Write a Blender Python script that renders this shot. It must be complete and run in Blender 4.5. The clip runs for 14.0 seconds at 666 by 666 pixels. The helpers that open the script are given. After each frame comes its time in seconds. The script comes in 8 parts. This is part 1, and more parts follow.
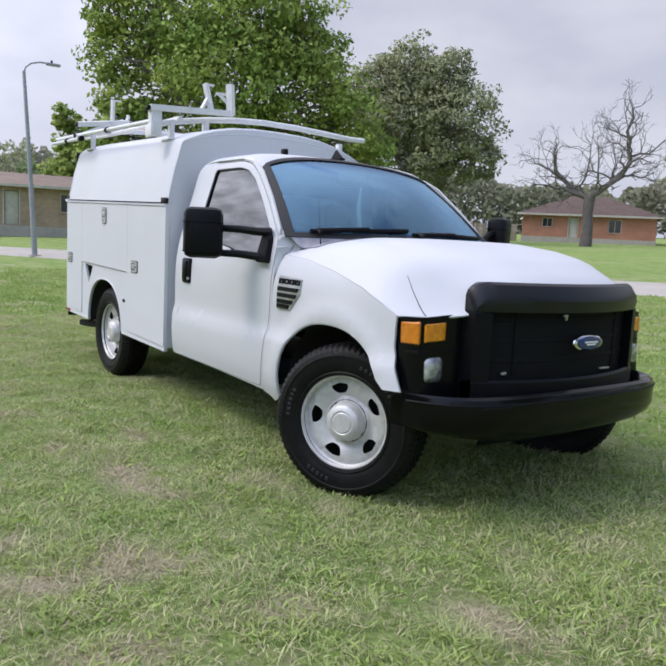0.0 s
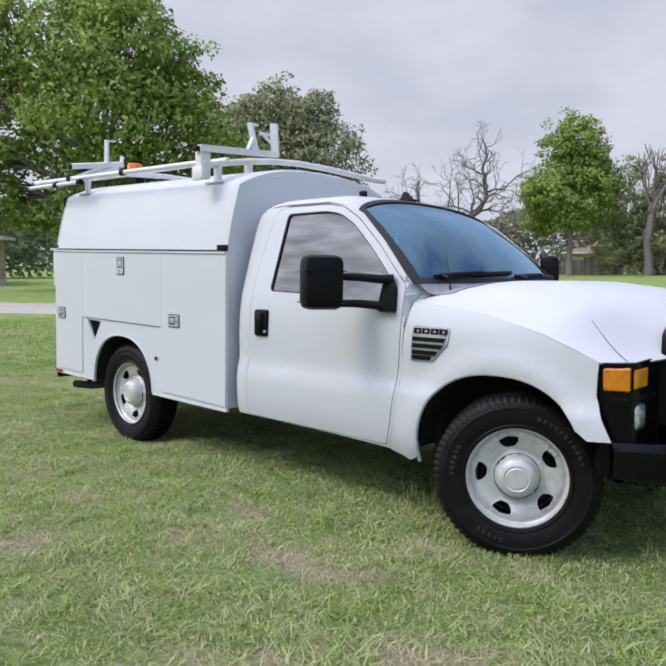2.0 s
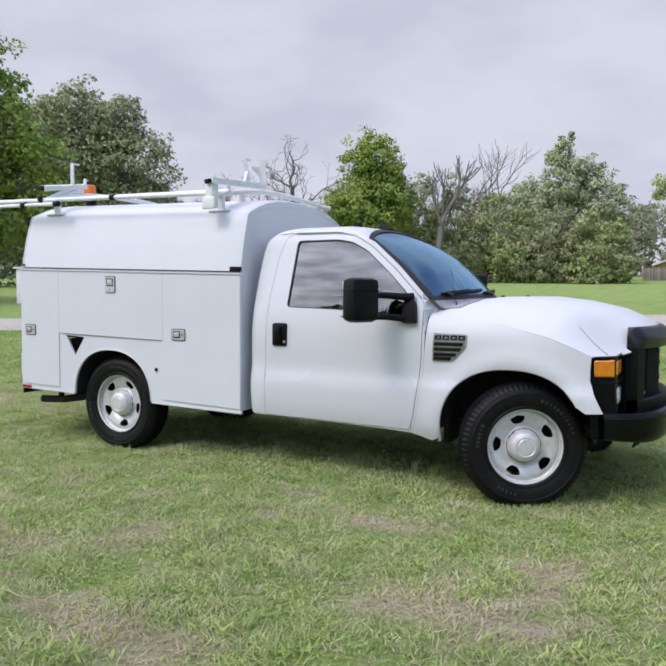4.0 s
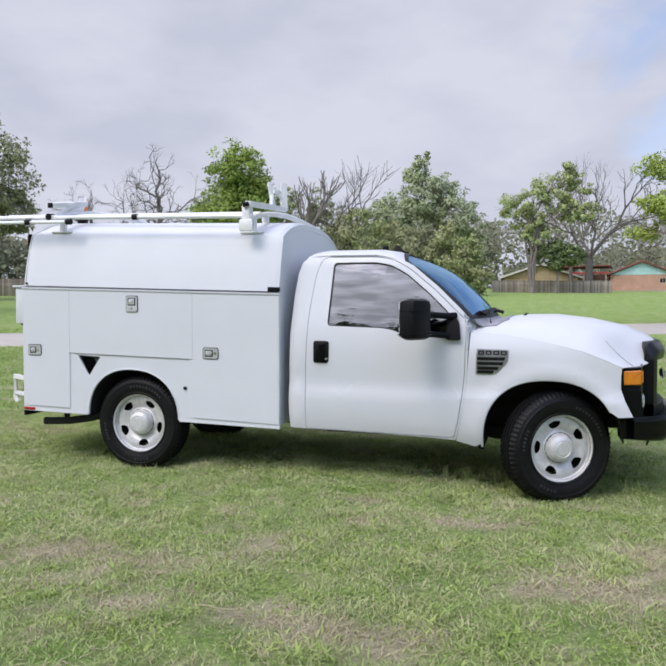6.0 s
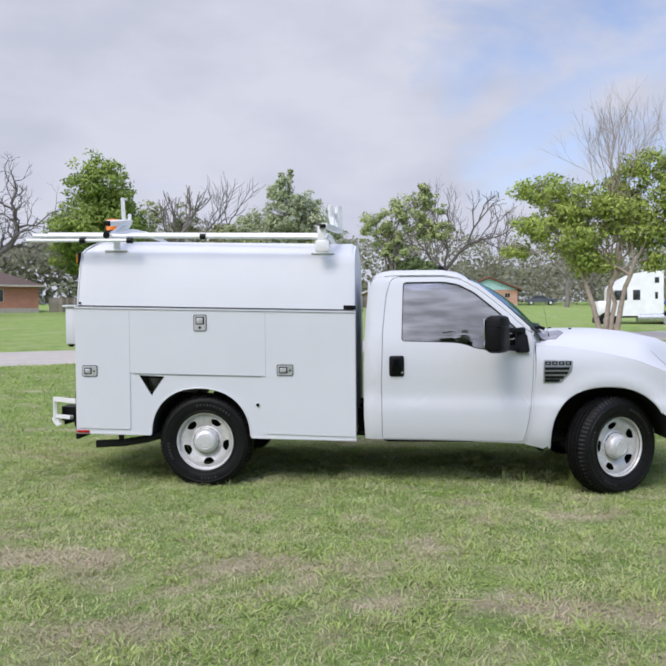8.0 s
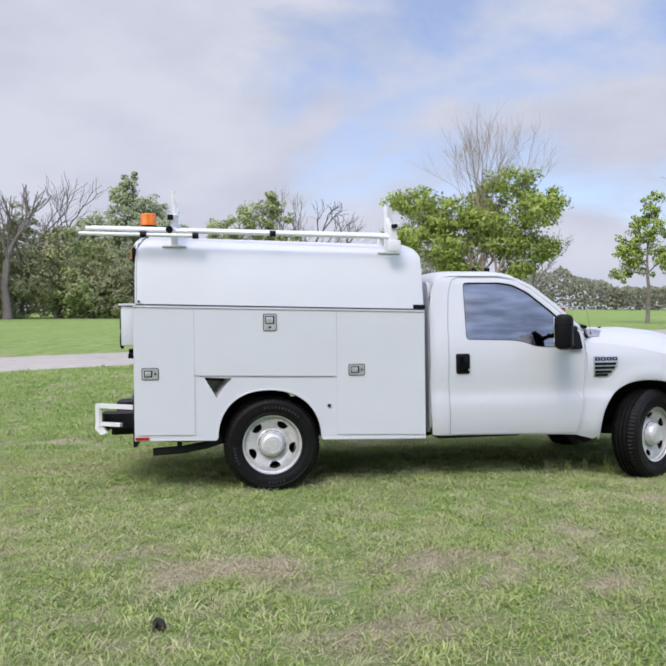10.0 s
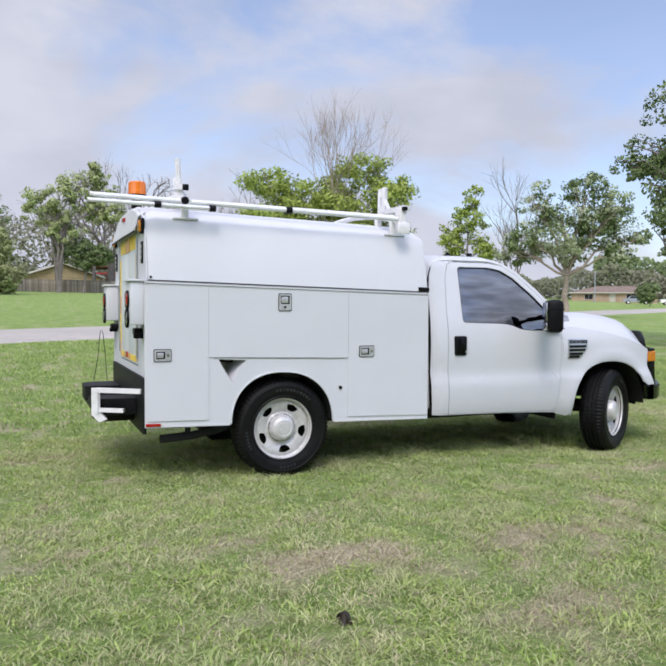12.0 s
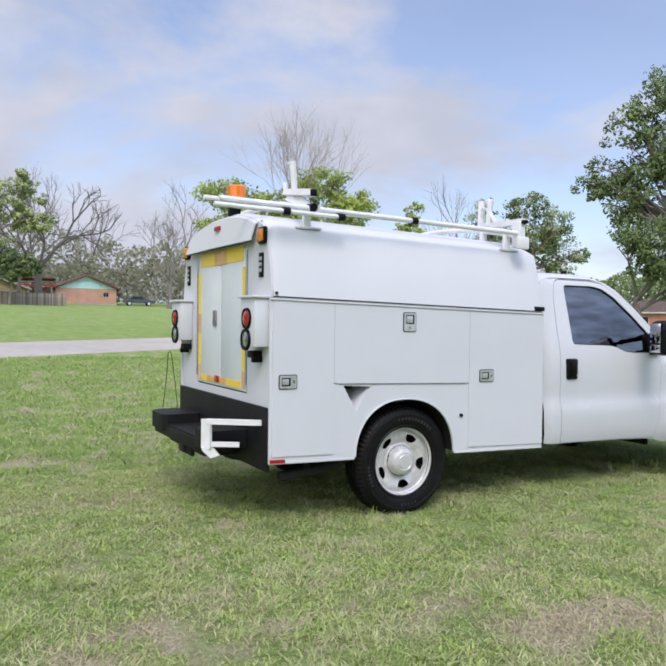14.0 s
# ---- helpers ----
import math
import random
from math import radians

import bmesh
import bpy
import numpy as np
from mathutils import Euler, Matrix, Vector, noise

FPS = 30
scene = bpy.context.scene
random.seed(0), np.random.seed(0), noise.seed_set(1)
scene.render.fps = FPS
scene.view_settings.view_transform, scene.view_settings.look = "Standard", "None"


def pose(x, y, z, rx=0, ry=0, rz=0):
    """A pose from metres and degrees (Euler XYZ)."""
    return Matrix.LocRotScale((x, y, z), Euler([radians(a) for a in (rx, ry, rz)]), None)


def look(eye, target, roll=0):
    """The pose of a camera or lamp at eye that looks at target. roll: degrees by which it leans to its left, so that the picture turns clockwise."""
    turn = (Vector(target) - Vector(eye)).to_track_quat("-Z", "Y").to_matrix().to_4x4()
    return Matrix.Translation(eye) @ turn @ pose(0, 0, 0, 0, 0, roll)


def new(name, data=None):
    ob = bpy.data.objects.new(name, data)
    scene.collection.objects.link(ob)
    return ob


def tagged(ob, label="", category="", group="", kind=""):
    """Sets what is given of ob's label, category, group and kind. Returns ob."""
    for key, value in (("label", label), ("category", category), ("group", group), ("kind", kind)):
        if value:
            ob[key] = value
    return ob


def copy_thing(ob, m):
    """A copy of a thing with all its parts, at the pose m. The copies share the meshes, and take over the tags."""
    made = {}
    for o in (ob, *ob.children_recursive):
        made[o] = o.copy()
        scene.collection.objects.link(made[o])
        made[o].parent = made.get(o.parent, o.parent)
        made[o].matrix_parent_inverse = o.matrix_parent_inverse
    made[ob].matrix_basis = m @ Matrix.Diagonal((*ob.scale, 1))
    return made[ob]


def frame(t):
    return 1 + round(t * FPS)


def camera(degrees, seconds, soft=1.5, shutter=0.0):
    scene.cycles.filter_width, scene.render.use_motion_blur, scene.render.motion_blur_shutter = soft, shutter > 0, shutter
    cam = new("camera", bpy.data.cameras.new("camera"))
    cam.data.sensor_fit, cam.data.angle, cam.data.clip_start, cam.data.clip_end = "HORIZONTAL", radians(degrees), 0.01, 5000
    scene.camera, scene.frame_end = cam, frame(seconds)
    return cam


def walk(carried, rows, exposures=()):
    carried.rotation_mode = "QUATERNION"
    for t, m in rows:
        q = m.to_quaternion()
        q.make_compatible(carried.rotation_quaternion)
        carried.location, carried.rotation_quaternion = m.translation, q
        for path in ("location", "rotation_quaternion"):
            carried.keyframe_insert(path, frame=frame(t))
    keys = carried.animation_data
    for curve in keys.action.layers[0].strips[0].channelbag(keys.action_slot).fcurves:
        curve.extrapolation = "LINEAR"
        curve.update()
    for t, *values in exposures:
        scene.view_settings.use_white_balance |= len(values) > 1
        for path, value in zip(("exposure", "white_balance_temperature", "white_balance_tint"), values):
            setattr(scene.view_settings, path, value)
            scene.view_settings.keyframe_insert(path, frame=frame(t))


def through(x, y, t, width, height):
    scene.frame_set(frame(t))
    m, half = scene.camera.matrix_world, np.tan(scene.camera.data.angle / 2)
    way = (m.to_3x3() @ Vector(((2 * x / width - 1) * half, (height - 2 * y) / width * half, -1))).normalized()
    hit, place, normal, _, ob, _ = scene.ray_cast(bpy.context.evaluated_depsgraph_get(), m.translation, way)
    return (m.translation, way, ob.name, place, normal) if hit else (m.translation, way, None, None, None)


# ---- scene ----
cam = camera(48.6, 14.0, soft=2.16)
PATH = [
    (0, (6.605, -2.293, 1.301), (5.01, -1.112, 1.054), 2.9),
    (0.5, (6.232, -2.423, 1.315), (4.657, -1.215, 1.069), 3.1),
    (1, (5.84, -2.517, 1.282), (4.314, -1.243, 1.062), 3.0),
    (1.5, (5.511, -2.794, 1.3), (4.07, -1.417, 1.123), 2.3),
    (2, (5.348, -3.252, 1.311), (3.994, -1.786, 1.175), 0.8),
    (2.5, (5.201, -3.672, 1.31), (3.959, -2.108, 1.203), 0.0),
    (2.7, (5.087, -3.844, 1.293), (3.892, -2.243, 1.196), -0.2),
    (4.8, (4.283, -5.323, 1.431), (3.527, -3.475, 1.305), 0.8),
    (5, (4.154, -5.424, 1.442), (3.432, -3.563, 1.318), 0.8),
    (5.5, (3.794, -5.606, 1.435), (3.164, -3.71, 1.331), 0.7),
    (6, (3.386, -5.691, 1.421), (2.847, -3.767, 1.344), 0.1),
    (6.5, (2.96, -5.884, 1.417), (2.512, -3.936, 1.355), -0.6),
    (7, (2.539, -6.039, 1.405), (2.193, -4.07, 1.347), -0.7),
    (7.5, (2.074, -6.172, 1.42), (1.834, -4.187, 1.378), -0.6),
    (8, (1.593, -6.32, 1.441), (1.451, -4.325, 1.405), -0.5),
    (8.5, (1.079, -6.342, 1.417), (1.036, -4.343, 1.382), -0.6),
    (9, (0.605, -6.376, 1.423), (0.662, -4.377, 1.392), -0.8),
    (9.2, (0.376, -6.356, 1.415), (0.482, -4.359, 1.388), -0.8),
    (11.3, (-1.537, -5.974, 1.378), (-0.892, -4.081, 1.338), -0.1),
    (11.5, (-1.688, -5.916, 1.401), (-0.994, -4.041, 1.345), 0.1),
    (12, (-2.016, -5.694, 1.391), (-1.231, -3.856, 1.319), 0.3),
    (12.5, (-2.305, -5.49, 1.396), (-1.472, -3.673, 1.315), 0.5),
    (13, (-2.597, -5.155, 1.405), (-1.752, -3.344, 1.329), 0.7),
    (13.5, (-2.85, -4.833, 1.426), (-1.966, -3.04, 1.372), 1.0),
    (14, (-3.145, -4.501, 1.423), (-2.177, -2.751, 1.391), 0.7),
]
walk(cam, [(t, look(eye, target, roll)) for t, eye, target, roll in PATH], [(0, 0.42, 6540, 13)])

# ---- sky, sun and exposure ----
SUN_HEIGHT, SUN_TURN = 50.0, 207.0


def make_world():
    world = bpy.data.worlds.new("sky")
    world.use_nodes = True
    scene.world = world
    nt = world.node_tree
    nt.nodes.clear()
    out = nt.nodes.new("ShaderNodeOutputWorld")
    bg = nt.nodes.new("ShaderNodeBackground")
    sky = nt.nodes.new("ShaderNodeTexSky")
    sky.sky_type = "NISHITA"
    sky.sun_disc = False
    sky.sun_elevation = radians(SUN_HEIGHT)
    sky.sun_rotation = radians(SUN_TURN)
    sky.air_density, sky.dust_density, sky.ozone_density = 1.0, 1.2, 1.5
    co = nt.nodes.new("ShaderNodeTexCoord")
    mp = nt.nodes.new("ShaderNodeMapping")
    mp.inputs["Scale"].default_value = (1.0, 1.0, 2.3)
    mp.inputs["Rotation"].default_value = (0.0, 0.0, 1.7)
    n1 = nt.nodes.new("ShaderNodeTexNoise")
    n1.inputs["Scale"].default_value = 2.1
    n1.inputs["Detail"].default_value = 7.0
    n1.inputs["Roughness"].default_value = 0.55
    n1.inputs["Distortion"].default_value = 0.35
    ramp = nt.nodes.new("ShaderNodeValToRGB")
    ramp.color_ramp.elements[0].position = 0.325
    ramp.color_ramp.elements[0].color = (0.25, 0.25, 0.25, 1)
    ramp.color_ramp.elements[1].position = 0.46
    ramp.color_ramp.elements[1].color = (1, 1, 1, 1)
    n2 = nt.nodes.new("ShaderNodeTexNoise")
    n2.inputs["Scale"].default_value = 5.0
    n2.inputs["Detail"].default_value = 6.0
    cloud = nt.nodes.new("ShaderNodeMix")
    cloud.data_type = "RGBA"
    cloud.inputs["A"].default_value = (4.1, 4.42, 5.3, 1)
    cloud.inputs["B"].default_value = (5.0, 5.27, 6.05, 1)
    mix = nt.nodes.new("ShaderNodeMix")
    mix.data_type = "RGBA"
    nt.links.new(co.outputs["Generated"], mp.inputs["Vector"])
    nt.links.new(mp.outputs["Vector"], n1.inputs["Vector"])
    nt.links.new(mp.outputs["Vector"], n2.inputs["Vector"])
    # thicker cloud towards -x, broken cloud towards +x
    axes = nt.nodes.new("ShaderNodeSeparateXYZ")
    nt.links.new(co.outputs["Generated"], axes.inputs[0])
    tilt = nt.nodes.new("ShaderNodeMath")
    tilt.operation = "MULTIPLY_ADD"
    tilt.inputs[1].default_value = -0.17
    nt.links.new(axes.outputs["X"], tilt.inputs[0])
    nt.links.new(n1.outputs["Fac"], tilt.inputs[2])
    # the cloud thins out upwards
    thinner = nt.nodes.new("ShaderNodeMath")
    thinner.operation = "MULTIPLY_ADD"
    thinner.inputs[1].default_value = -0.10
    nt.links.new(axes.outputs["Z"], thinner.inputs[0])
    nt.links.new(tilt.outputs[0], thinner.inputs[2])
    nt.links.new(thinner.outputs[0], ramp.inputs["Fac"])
    spread = nt.nodes.new("ShaderNodeMapRange")
    spread.inputs["From Min"].default_value, spread.inputs["From Max"].default_value = 0.36, 0.66
    nt.links.new(n2.outputs["Fac"], spread.inputs["Value"])
    nt.links.new(spread.outputs["Result"], cloud.inputs["Factor"])
    nt.links.new(ramp.outputs["Color"], mix.inputs["Factor"])
    clear = nt.nodes.new("ShaderNodeMix")
    clear.data_type, clear.blend_type = "RGBA", "MULTIPLY"
    clear.inputs["Factor"].default_value = 1.0
    clear.inputs["B"].default_value = (1.42, 1.40, 1.50, 1)
    nt.links.new(sky.outputs["Color"], clear.inputs["A"])
    nt.links.new(clear.outputs["Result"], mix.inputs["A"])
    nt.links.new(cloud.outputs["Result"], mix.inputs["B"])
    # the veiled sun brightens the sky round it, fading out widely
    way = nt.nodes.new("ShaderNodeVectorMath")
    way.operation = "DOT_PRODUCT"
    way.inputs[1].default_value = (math.sin(radians(SUN_TURN)) * math.cos(radians(SUN_HEIGHT)), math.cos(radians(SUN_TURN)) * math.cos(radians(SUN_HEIGHT)), math.sin(radians(SUN_HEIGHT)))
    nt.links.new(co.outputs["Generated"], way.inputs[0])
    near = nt.nodes.new("ShaderNodeMapRange")
    near.inputs["From Min"].default_value, near.inputs["From Max"].default_value = 0.15, 1.0
    near.inputs["To Min"].default_value, near.inputs["To Max"].default_value = 1.0, 3.0
    nt.links.new(way.outputs["Value"], near.inputs["Value"])
    veil = nt.nodes.new("ShaderNodeVectorMath")
    veil.operation = "SCALE"
    nt.links.new(mix.outputs["Result"], veil.inputs[0])
    nt.links.new(near.outputs["Result"], veil.inputs["Scale"])
    nt.links.new(veil.outputs["Vector"], bg.inputs["Color"])
    bg.inputs["Strength"].default_value = 0.1
    nt.links.new(bg.outputs["Background"], out.inputs["Surface"])


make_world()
sun_data = bpy.data.lights.new("sun", "SUN")
sun_data.energy, sun_data.angle, sun_data.color = 1.2, radians(20), (1.0, 0.94, 0.84)
sun = new("sun", sun_data)
sun_way = Vector((math.sin(radians(SUN_TURN)) * math.cos(radians(SUN_HEIGHT)), math.cos(radians(SUN_TURN)) * math.cos(radians(SUN_HEIGHT)), math.sin(radians(SUN_HEIGHT))))
sun.matrix_world = look(tuple(sun_way * 60), (0, 0, 0))

# ---- materials ----
def material(name, colour, rough=0.5, metal=0.0, spread=0.0, scale=8.0, bump=0.0, bump_scale=60.0, second=None, big=1.2, random_by="", vary=(0.6, 1.45), coat=0.0, spec=0.5, stretch=(1, 1, 1)):
    """A principled surface: base colour varied by a fine and a coarse noise (towards `second`), with a small relief."""
    m = bpy.data.materials.new(name)
    m.use_nodes = True
    nt = m.node_tree
    bsdf = nt.nodes["Principled BSDF"]
    bsdf.inputs["Roughness"].default_value = rough
    bsdf.inputs["Metallic"].default_value = metal
    bsdf.inputs["Coat Weight"].default_value = coat
    bsdf.inputs["Specular IOR Level"].default_value = spec
    second = second or tuple(c * (1 - spread) for c in colour)
    co = nt.nodes.new("ShaderNodeTexCoord")
    mp = nt.nodes.new("ShaderNodeMapping")
    mp.inputs["Scale"].default_value = stretch
    nt.links.new(co.outputs["Object"], mp.inputs["Vector"])
    fine = nt.nodes.new("ShaderNodeTexNoise")
    fine.inputs["Scale"].default_value = scale
    fine.inputs["Detail"].default_value = 6
    coarse = nt.nodes.new("ShaderNodeTexNoise")
    coarse.inputs["Scale"].default_value = big
    coarse.inputs["Detail"].default_value = 4
    for n in (fine, coarse):
        nt.links.new(mp.outputs["Vector"], n.inputs["Vector"])
    add = nt.nodes.new("ShaderNodeMath")
    add.operation = "ADD"
    nt.links.new(fine.outputs["Fac"], add.inputs[0])
    nt.links.new(coarse.outputs["Fac"], add.inputs[1])
    rng = nt.nodes.new("ShaderNodeMapRange")
    rng.inputs["From Min"].default_value, rng.inputs["From Max"].default_value = 0.7, 1.3
    nt.links.new(add.outputs[0], rng.inputs["Value"])
    mix = nt.nodes.new("ShaderNodeMix")
    mix.data_type = "RGBA"
    mix.inputs["A"].default_value = (*colour, 1)
    mix.inputs["B"].default_value = (*second, 1)
    nt.links.new(rng.outputs["Result"], mix.inputs["Factor"])
    last = mix.outputs["Result"]
    if random_by:
        if random_by == "island":
            g = nt.nodes.new("ShaderNodeNewGeometry")
            value = g.outputs["Random Per Island"]
        else:
            g = nt.nodes.new("ShaderNodeObjectInfo")
            value = g.outputs["Random"]
        hsv = nt.nodes.new("ShaderNodeHueSaturation")
        r2 = nt.nodes.new("ShaderNodeMapRange")
        r2.inputs["To Min"].default_value, r2.inputs["To Max"].default_value = vary
        nt.links.new(value, r2.inputs["Value"])
        nt.links.new(r2.outputs["Result"], hsv.inputs["Value"])
        nt.links.new(last, hsv.inputs["Color"])
        last = hsv.outputs["Color"]
    nt.links.new(last, bsdf.inputs["Base Color"])
    if bump:
        nb = nt.nodes.new("ShaderNodeTexNoise")
        nb.inputs["Scale"].default_value = bump_scale
        nb.inputs["Detail"].default_value = 5
        nt.links.new(mp.outputs["Vector"], nb.inputs["Vector"])
        b = nt.nodes.new("ShaderNodeBump")
        b.inputs["Strength"].default_value = bump
        b.inputs["Distance"].default_value = 0.02
        nt.links.new(nb.outputs["Fac"], b.inputs["Height"])
        nt.links.new(b.outputs["Normal"], bsdf.inputs["Normal"])
    return m


def glass_material(name, colour, index=1.5, sheen=(1, 1, 1), band0=0.0, band1=0.0, wave=0.0, slant=False):
    """Thin pane: tinted see-through under a gloss that grows with the angle."""
    m = bpy.data.materials.new(name)
    m.use_nodes = True
    nt = m.node_tree
    nt.nodes.clear()
    out = nt.nodes.new("ShaderNodeOutputMaterial")
    clear = nt.nodes.new("ShaderNodeBsdfTransparent")
    clear.inputs["Color"].default_value = (*colour, 1)
    gloss = nt.nodes.new("ShaderNodeBsdfGlossy")
    gloss.inputs["Roughness"].default_value = 0.02
    gloss.inputs["Color"].default_value = (*sheen, 1)
    co = nt.nodes.new("ShaderNodeTexCoord")
    if band1:
        # darker tint band along the top edge
        sep = nt.nodes.new("ShaderNodeSeparateXYZ")
        nt.links.new(co.outputs["Object"], sep.inputs[0])
        rng = nt.nodes.new("ShaderNodeMapRange")
        rng.inputs["From Min"].default_value, rng.inputs["From Max"].default_value = band0, band1
        nt.links.new(sep.outputs["Z"], rng.inputs["Value"])
        tint = nt.nodes.new("ShaderNodeMix")
        tint.data_type = "RGBA"
        tint.inputs["A"].default_value = (*sheen, 1)
        tint.inputs["B"].default_value = (0.17, 0.20, 0.40, 1)
        nt.links.new(rng.outputs["Result"], tint.inputs["Factor"])
        nt.links.new(tint.outputs["Result"], gloss.inputs["Color"])
    if wave:
        # slightly uneven pane surface that streaks the reflections
        mp = nt.nodes.new("ShaderNodeMapping")
        mp.inputs["Scale"].default_value = (1.2, 1.2, 7.0)
        nt.links.new(co.outputs["Object"], mp.inputs["Vector"])
        noi = nt.nodes.new("ShaderNodeTexNoise")
        noi.inputs["Scale"].default_value = 2.2
        noi.inputs["Detail"].default_value = 3
        nt.links.new(mp.outputs["Vector"], noi.inputs["Vector"])
        b = nt.nodes.new("ShaderNodeBump")
        b.inputs["Strength"].default_value = wave
        b.inputs["Distance"].default_value = 0.02
        nt.links.new(noi.outputs["Fac"], b.inputs["Height"])
        nt.links.new(b.outputs["Normal"], gloss.inputs["Normal"])
        if not band1:
            # streaks of reflected cloud put into the gloss colour
            cloud_streaks = nt.nodes.new("ShaderNodeMapRange")
            cloud_streaks.inputs["From Min"].default_value, cloud_streaks.inputs["From Max"].default_value = 0.35, 0.68
            cloud_streaks.inputs["To Min"].default_value, cloud_streaks.inputs["To Max"].default_value = 0.52, 1.0
            nt.links.new(noi.outputs["Fac"], cloud_streaks.inputs["Value"])
            nt.links.new(cloud_streaks.outputs["Result"], gloss.inputs["Color"])
    mix = nt.nodes.new("ShaderNodeMixShader")
    if slant:
        # the gloss grows steadily with the slant of the view, to brighten reflections
        facing = nt.nodes.new("ShaderNodeLayerWeight")
        facing.inputs["Blend"].default_value = 0.5
        power = nt.nodes.new("ShaderNodeMath")
        power.operation = "POWER"
        power.inputs[1].default_value = 2.2
        nt.links.new(facing.outputs["Facing"], power.inputs[0])
        grow = nt.nodes.new("ShaderNodeMath")
        grow.operation, grow.use_clamp = "MULTIPLY_ADD", True
        grow.inputs[1].default_value, grow.inputs[2].default_value = 0.85, 0.05
        nt.links.new(power.outputs[0], grow.inputs[0])
        nt.links.new(grow.outputs[0], mix.inputs["Fac"])
    else:
        fres = nt.nodes.new("ShaderNodeFresnel")
        fres.inputs["IOR"].default_value = index
        nt.links.new(fres.outputs["Fac"], mix.inputs["Fac"])
    nt.links.new(clear.outputs[0], mix.inputs[1])
    nt.links.new(gloss.outputs[0], mix.inputs[2])
    nt.links.new(mix.outputs[0], out.inputs["Surface"])
    return m


def leaf_material(name, colour, second, scale=0.9, big=0.25, through=0.3):
    """Leaf or blade: matt upper side that also lets light through."""
    m = material(name, colour, 0.6, second=second, scale=scale, big=big, random_by="island", vary=(0.76, 1.24), spec=0.15)
    nt = m.node_tree
    bsdf = nt.nodes["Principled BSDF"]
    src = bsdf.inputs["Base Color"].links[0].from_socket
    tr = nt.nodes.new("ShaderNodeBsdfTranslucent")
    nt.links.new(src, tr.inputs["Color"])
    mix = nt.nodes.new("ShaderNodeMixShader")
    mix.inputs["Fac"].default_value = through
    nt.links.new(bsdf.outputs[0], mix.inputs[1])
    nt.links.new(tr.outputs[0], mix.inputs[2])
    nt.links.new(mix.outputs[0], nt.nodes["Material Output"].inputs["Surface"])
    return m


def courses_material(name, brick, brick2, mortar, width=0.21, height=0.075, joint=0.012, bump=0.5, rough=0.85, offset=0.5):
    """Masonry or shingle courses on the wall's own metres, for far houses."""
    m = bpy.data.materials.new(name)
    m.use_nodes = True
    nt = m.node_tree
    bsdf = nt.nodes["Principled BSDF"]
    bsdf.inputs["Roughness"].default_value = rough
    co = nt.nodes.new("ShaderNodeTexCoord")
    sep = nt.nodes.new("ShaderNodeSeparateXYZ")
    nt.links.new(co.outputs["Object"], sep.inputs[0])
    add = nt.nodes.new("ShaderNodeMath")
    nt.links.new(sep.outputs["X"], add.inputs[0])
    nt.links.new(sep.outputs["Y"], add.inputs[1])
    com = nt.nodes.new("ShaderNodeCombineXYZ")
    nt.links.new(add.outputs[0], com.inputs["X"])
    nt.links.new(sep.outputs["Z"], com.inputs["Y"])
    tex = nt.nodes.new("ShaderNodeTexBrick")
    tex.offset = offset
    tex.inputs["Scale"].default_value = 1.0
    tex.inputs["Brick Width"].default_value = width
    tex.inputs["Row Height"].default_value = height
    tex.inputs["Mortar Size"].default_value = joint
    tex.inputs["Color1"].default_value = (*brick, 1)
    tex.inputs["Color2"].default_value = (*brick2, 1)
    tex.inputs["Mortar"].default_value = (*mortar, 1)
    nt.links.new(com.outputs[0], tex.inputs["Vector"])
    noi = nt.nodes.new("ShaderNodeTexNoise")
    noi.inputs["Scale"].default_value = 0.9
    noi.inputs["Detail"].default_value = 6
    nt.links.new(co.outputs["Object"], noi.inputs["Vector"])
    hsv = nt.nodes.new("ShaderNodeHueSaturation")
    rng = nt.nodes.new("ShaderNodeMapRange")
    rng.inputs["To Min"].default_value, rng.inputs["To Max"].default_value = 0.7, 1.3
    nt.links.new(noi.outputs["Fac"], rng.inputs["Value"])
    nt.links.new(rng.outputs["Result"], hsv.inputs["Value"])
    nt.links.new(tex.outputs["Color"], hsv.inputs["Color"])
    nt.links.new(hsv.outputs["Color"], bsdf.inputs["Base Color"])
    b = nt.nodes.new("ShaderNodeBump")
    b.inputs["Strength"].default_value = bump
    b.inputs["Distance"].default_value = 0.01
    nt.links.new(tex.outputs["Fac"], b.inputs["Height"])
    b.invert = True
    nt.links.new(b.outputs["Normal"], bsdf.inputs["Normal"])
    return m


PAINT = material("white_truck_paint", (0.585, 0.597, 0.622), 0.40, second=(0.56, 0.572, 0.598), scale=3, big=0.7, coat=0.04, spec=0.22)
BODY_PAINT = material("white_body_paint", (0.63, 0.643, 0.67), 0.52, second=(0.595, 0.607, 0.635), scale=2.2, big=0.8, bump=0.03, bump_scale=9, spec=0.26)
RACK_PAINT = material("worn_white_rack_paint", (0.80, 0.80, 0.81), 0.5, second=(0.66, 0.655, 0.65), scale=14, big=3, bump=0.1)
GALV = material("bright_metal", (0.62, 0.63, 0.64), 0.32, 0.85, spread=0.35, scale=25, big=6)
CHROME = material("chrome", (0.75, 0.76, 0.78), 0.12, 1.0, spread=0.15, scale=20)
BLACK = material("black_plastic", (0.004, 0.004, 0.005), 0.45, second=(0.007, 0.007, 0.009), scale=30, big=3, bump=0.05, bump_scale=200, spec=0.14)
BLACK_GLOSS = material("black_gloss", (0.002, 0.002, 0.003), 0.22, second=(0.004, 0.004, 0.005), scale=9, spec=0.16)
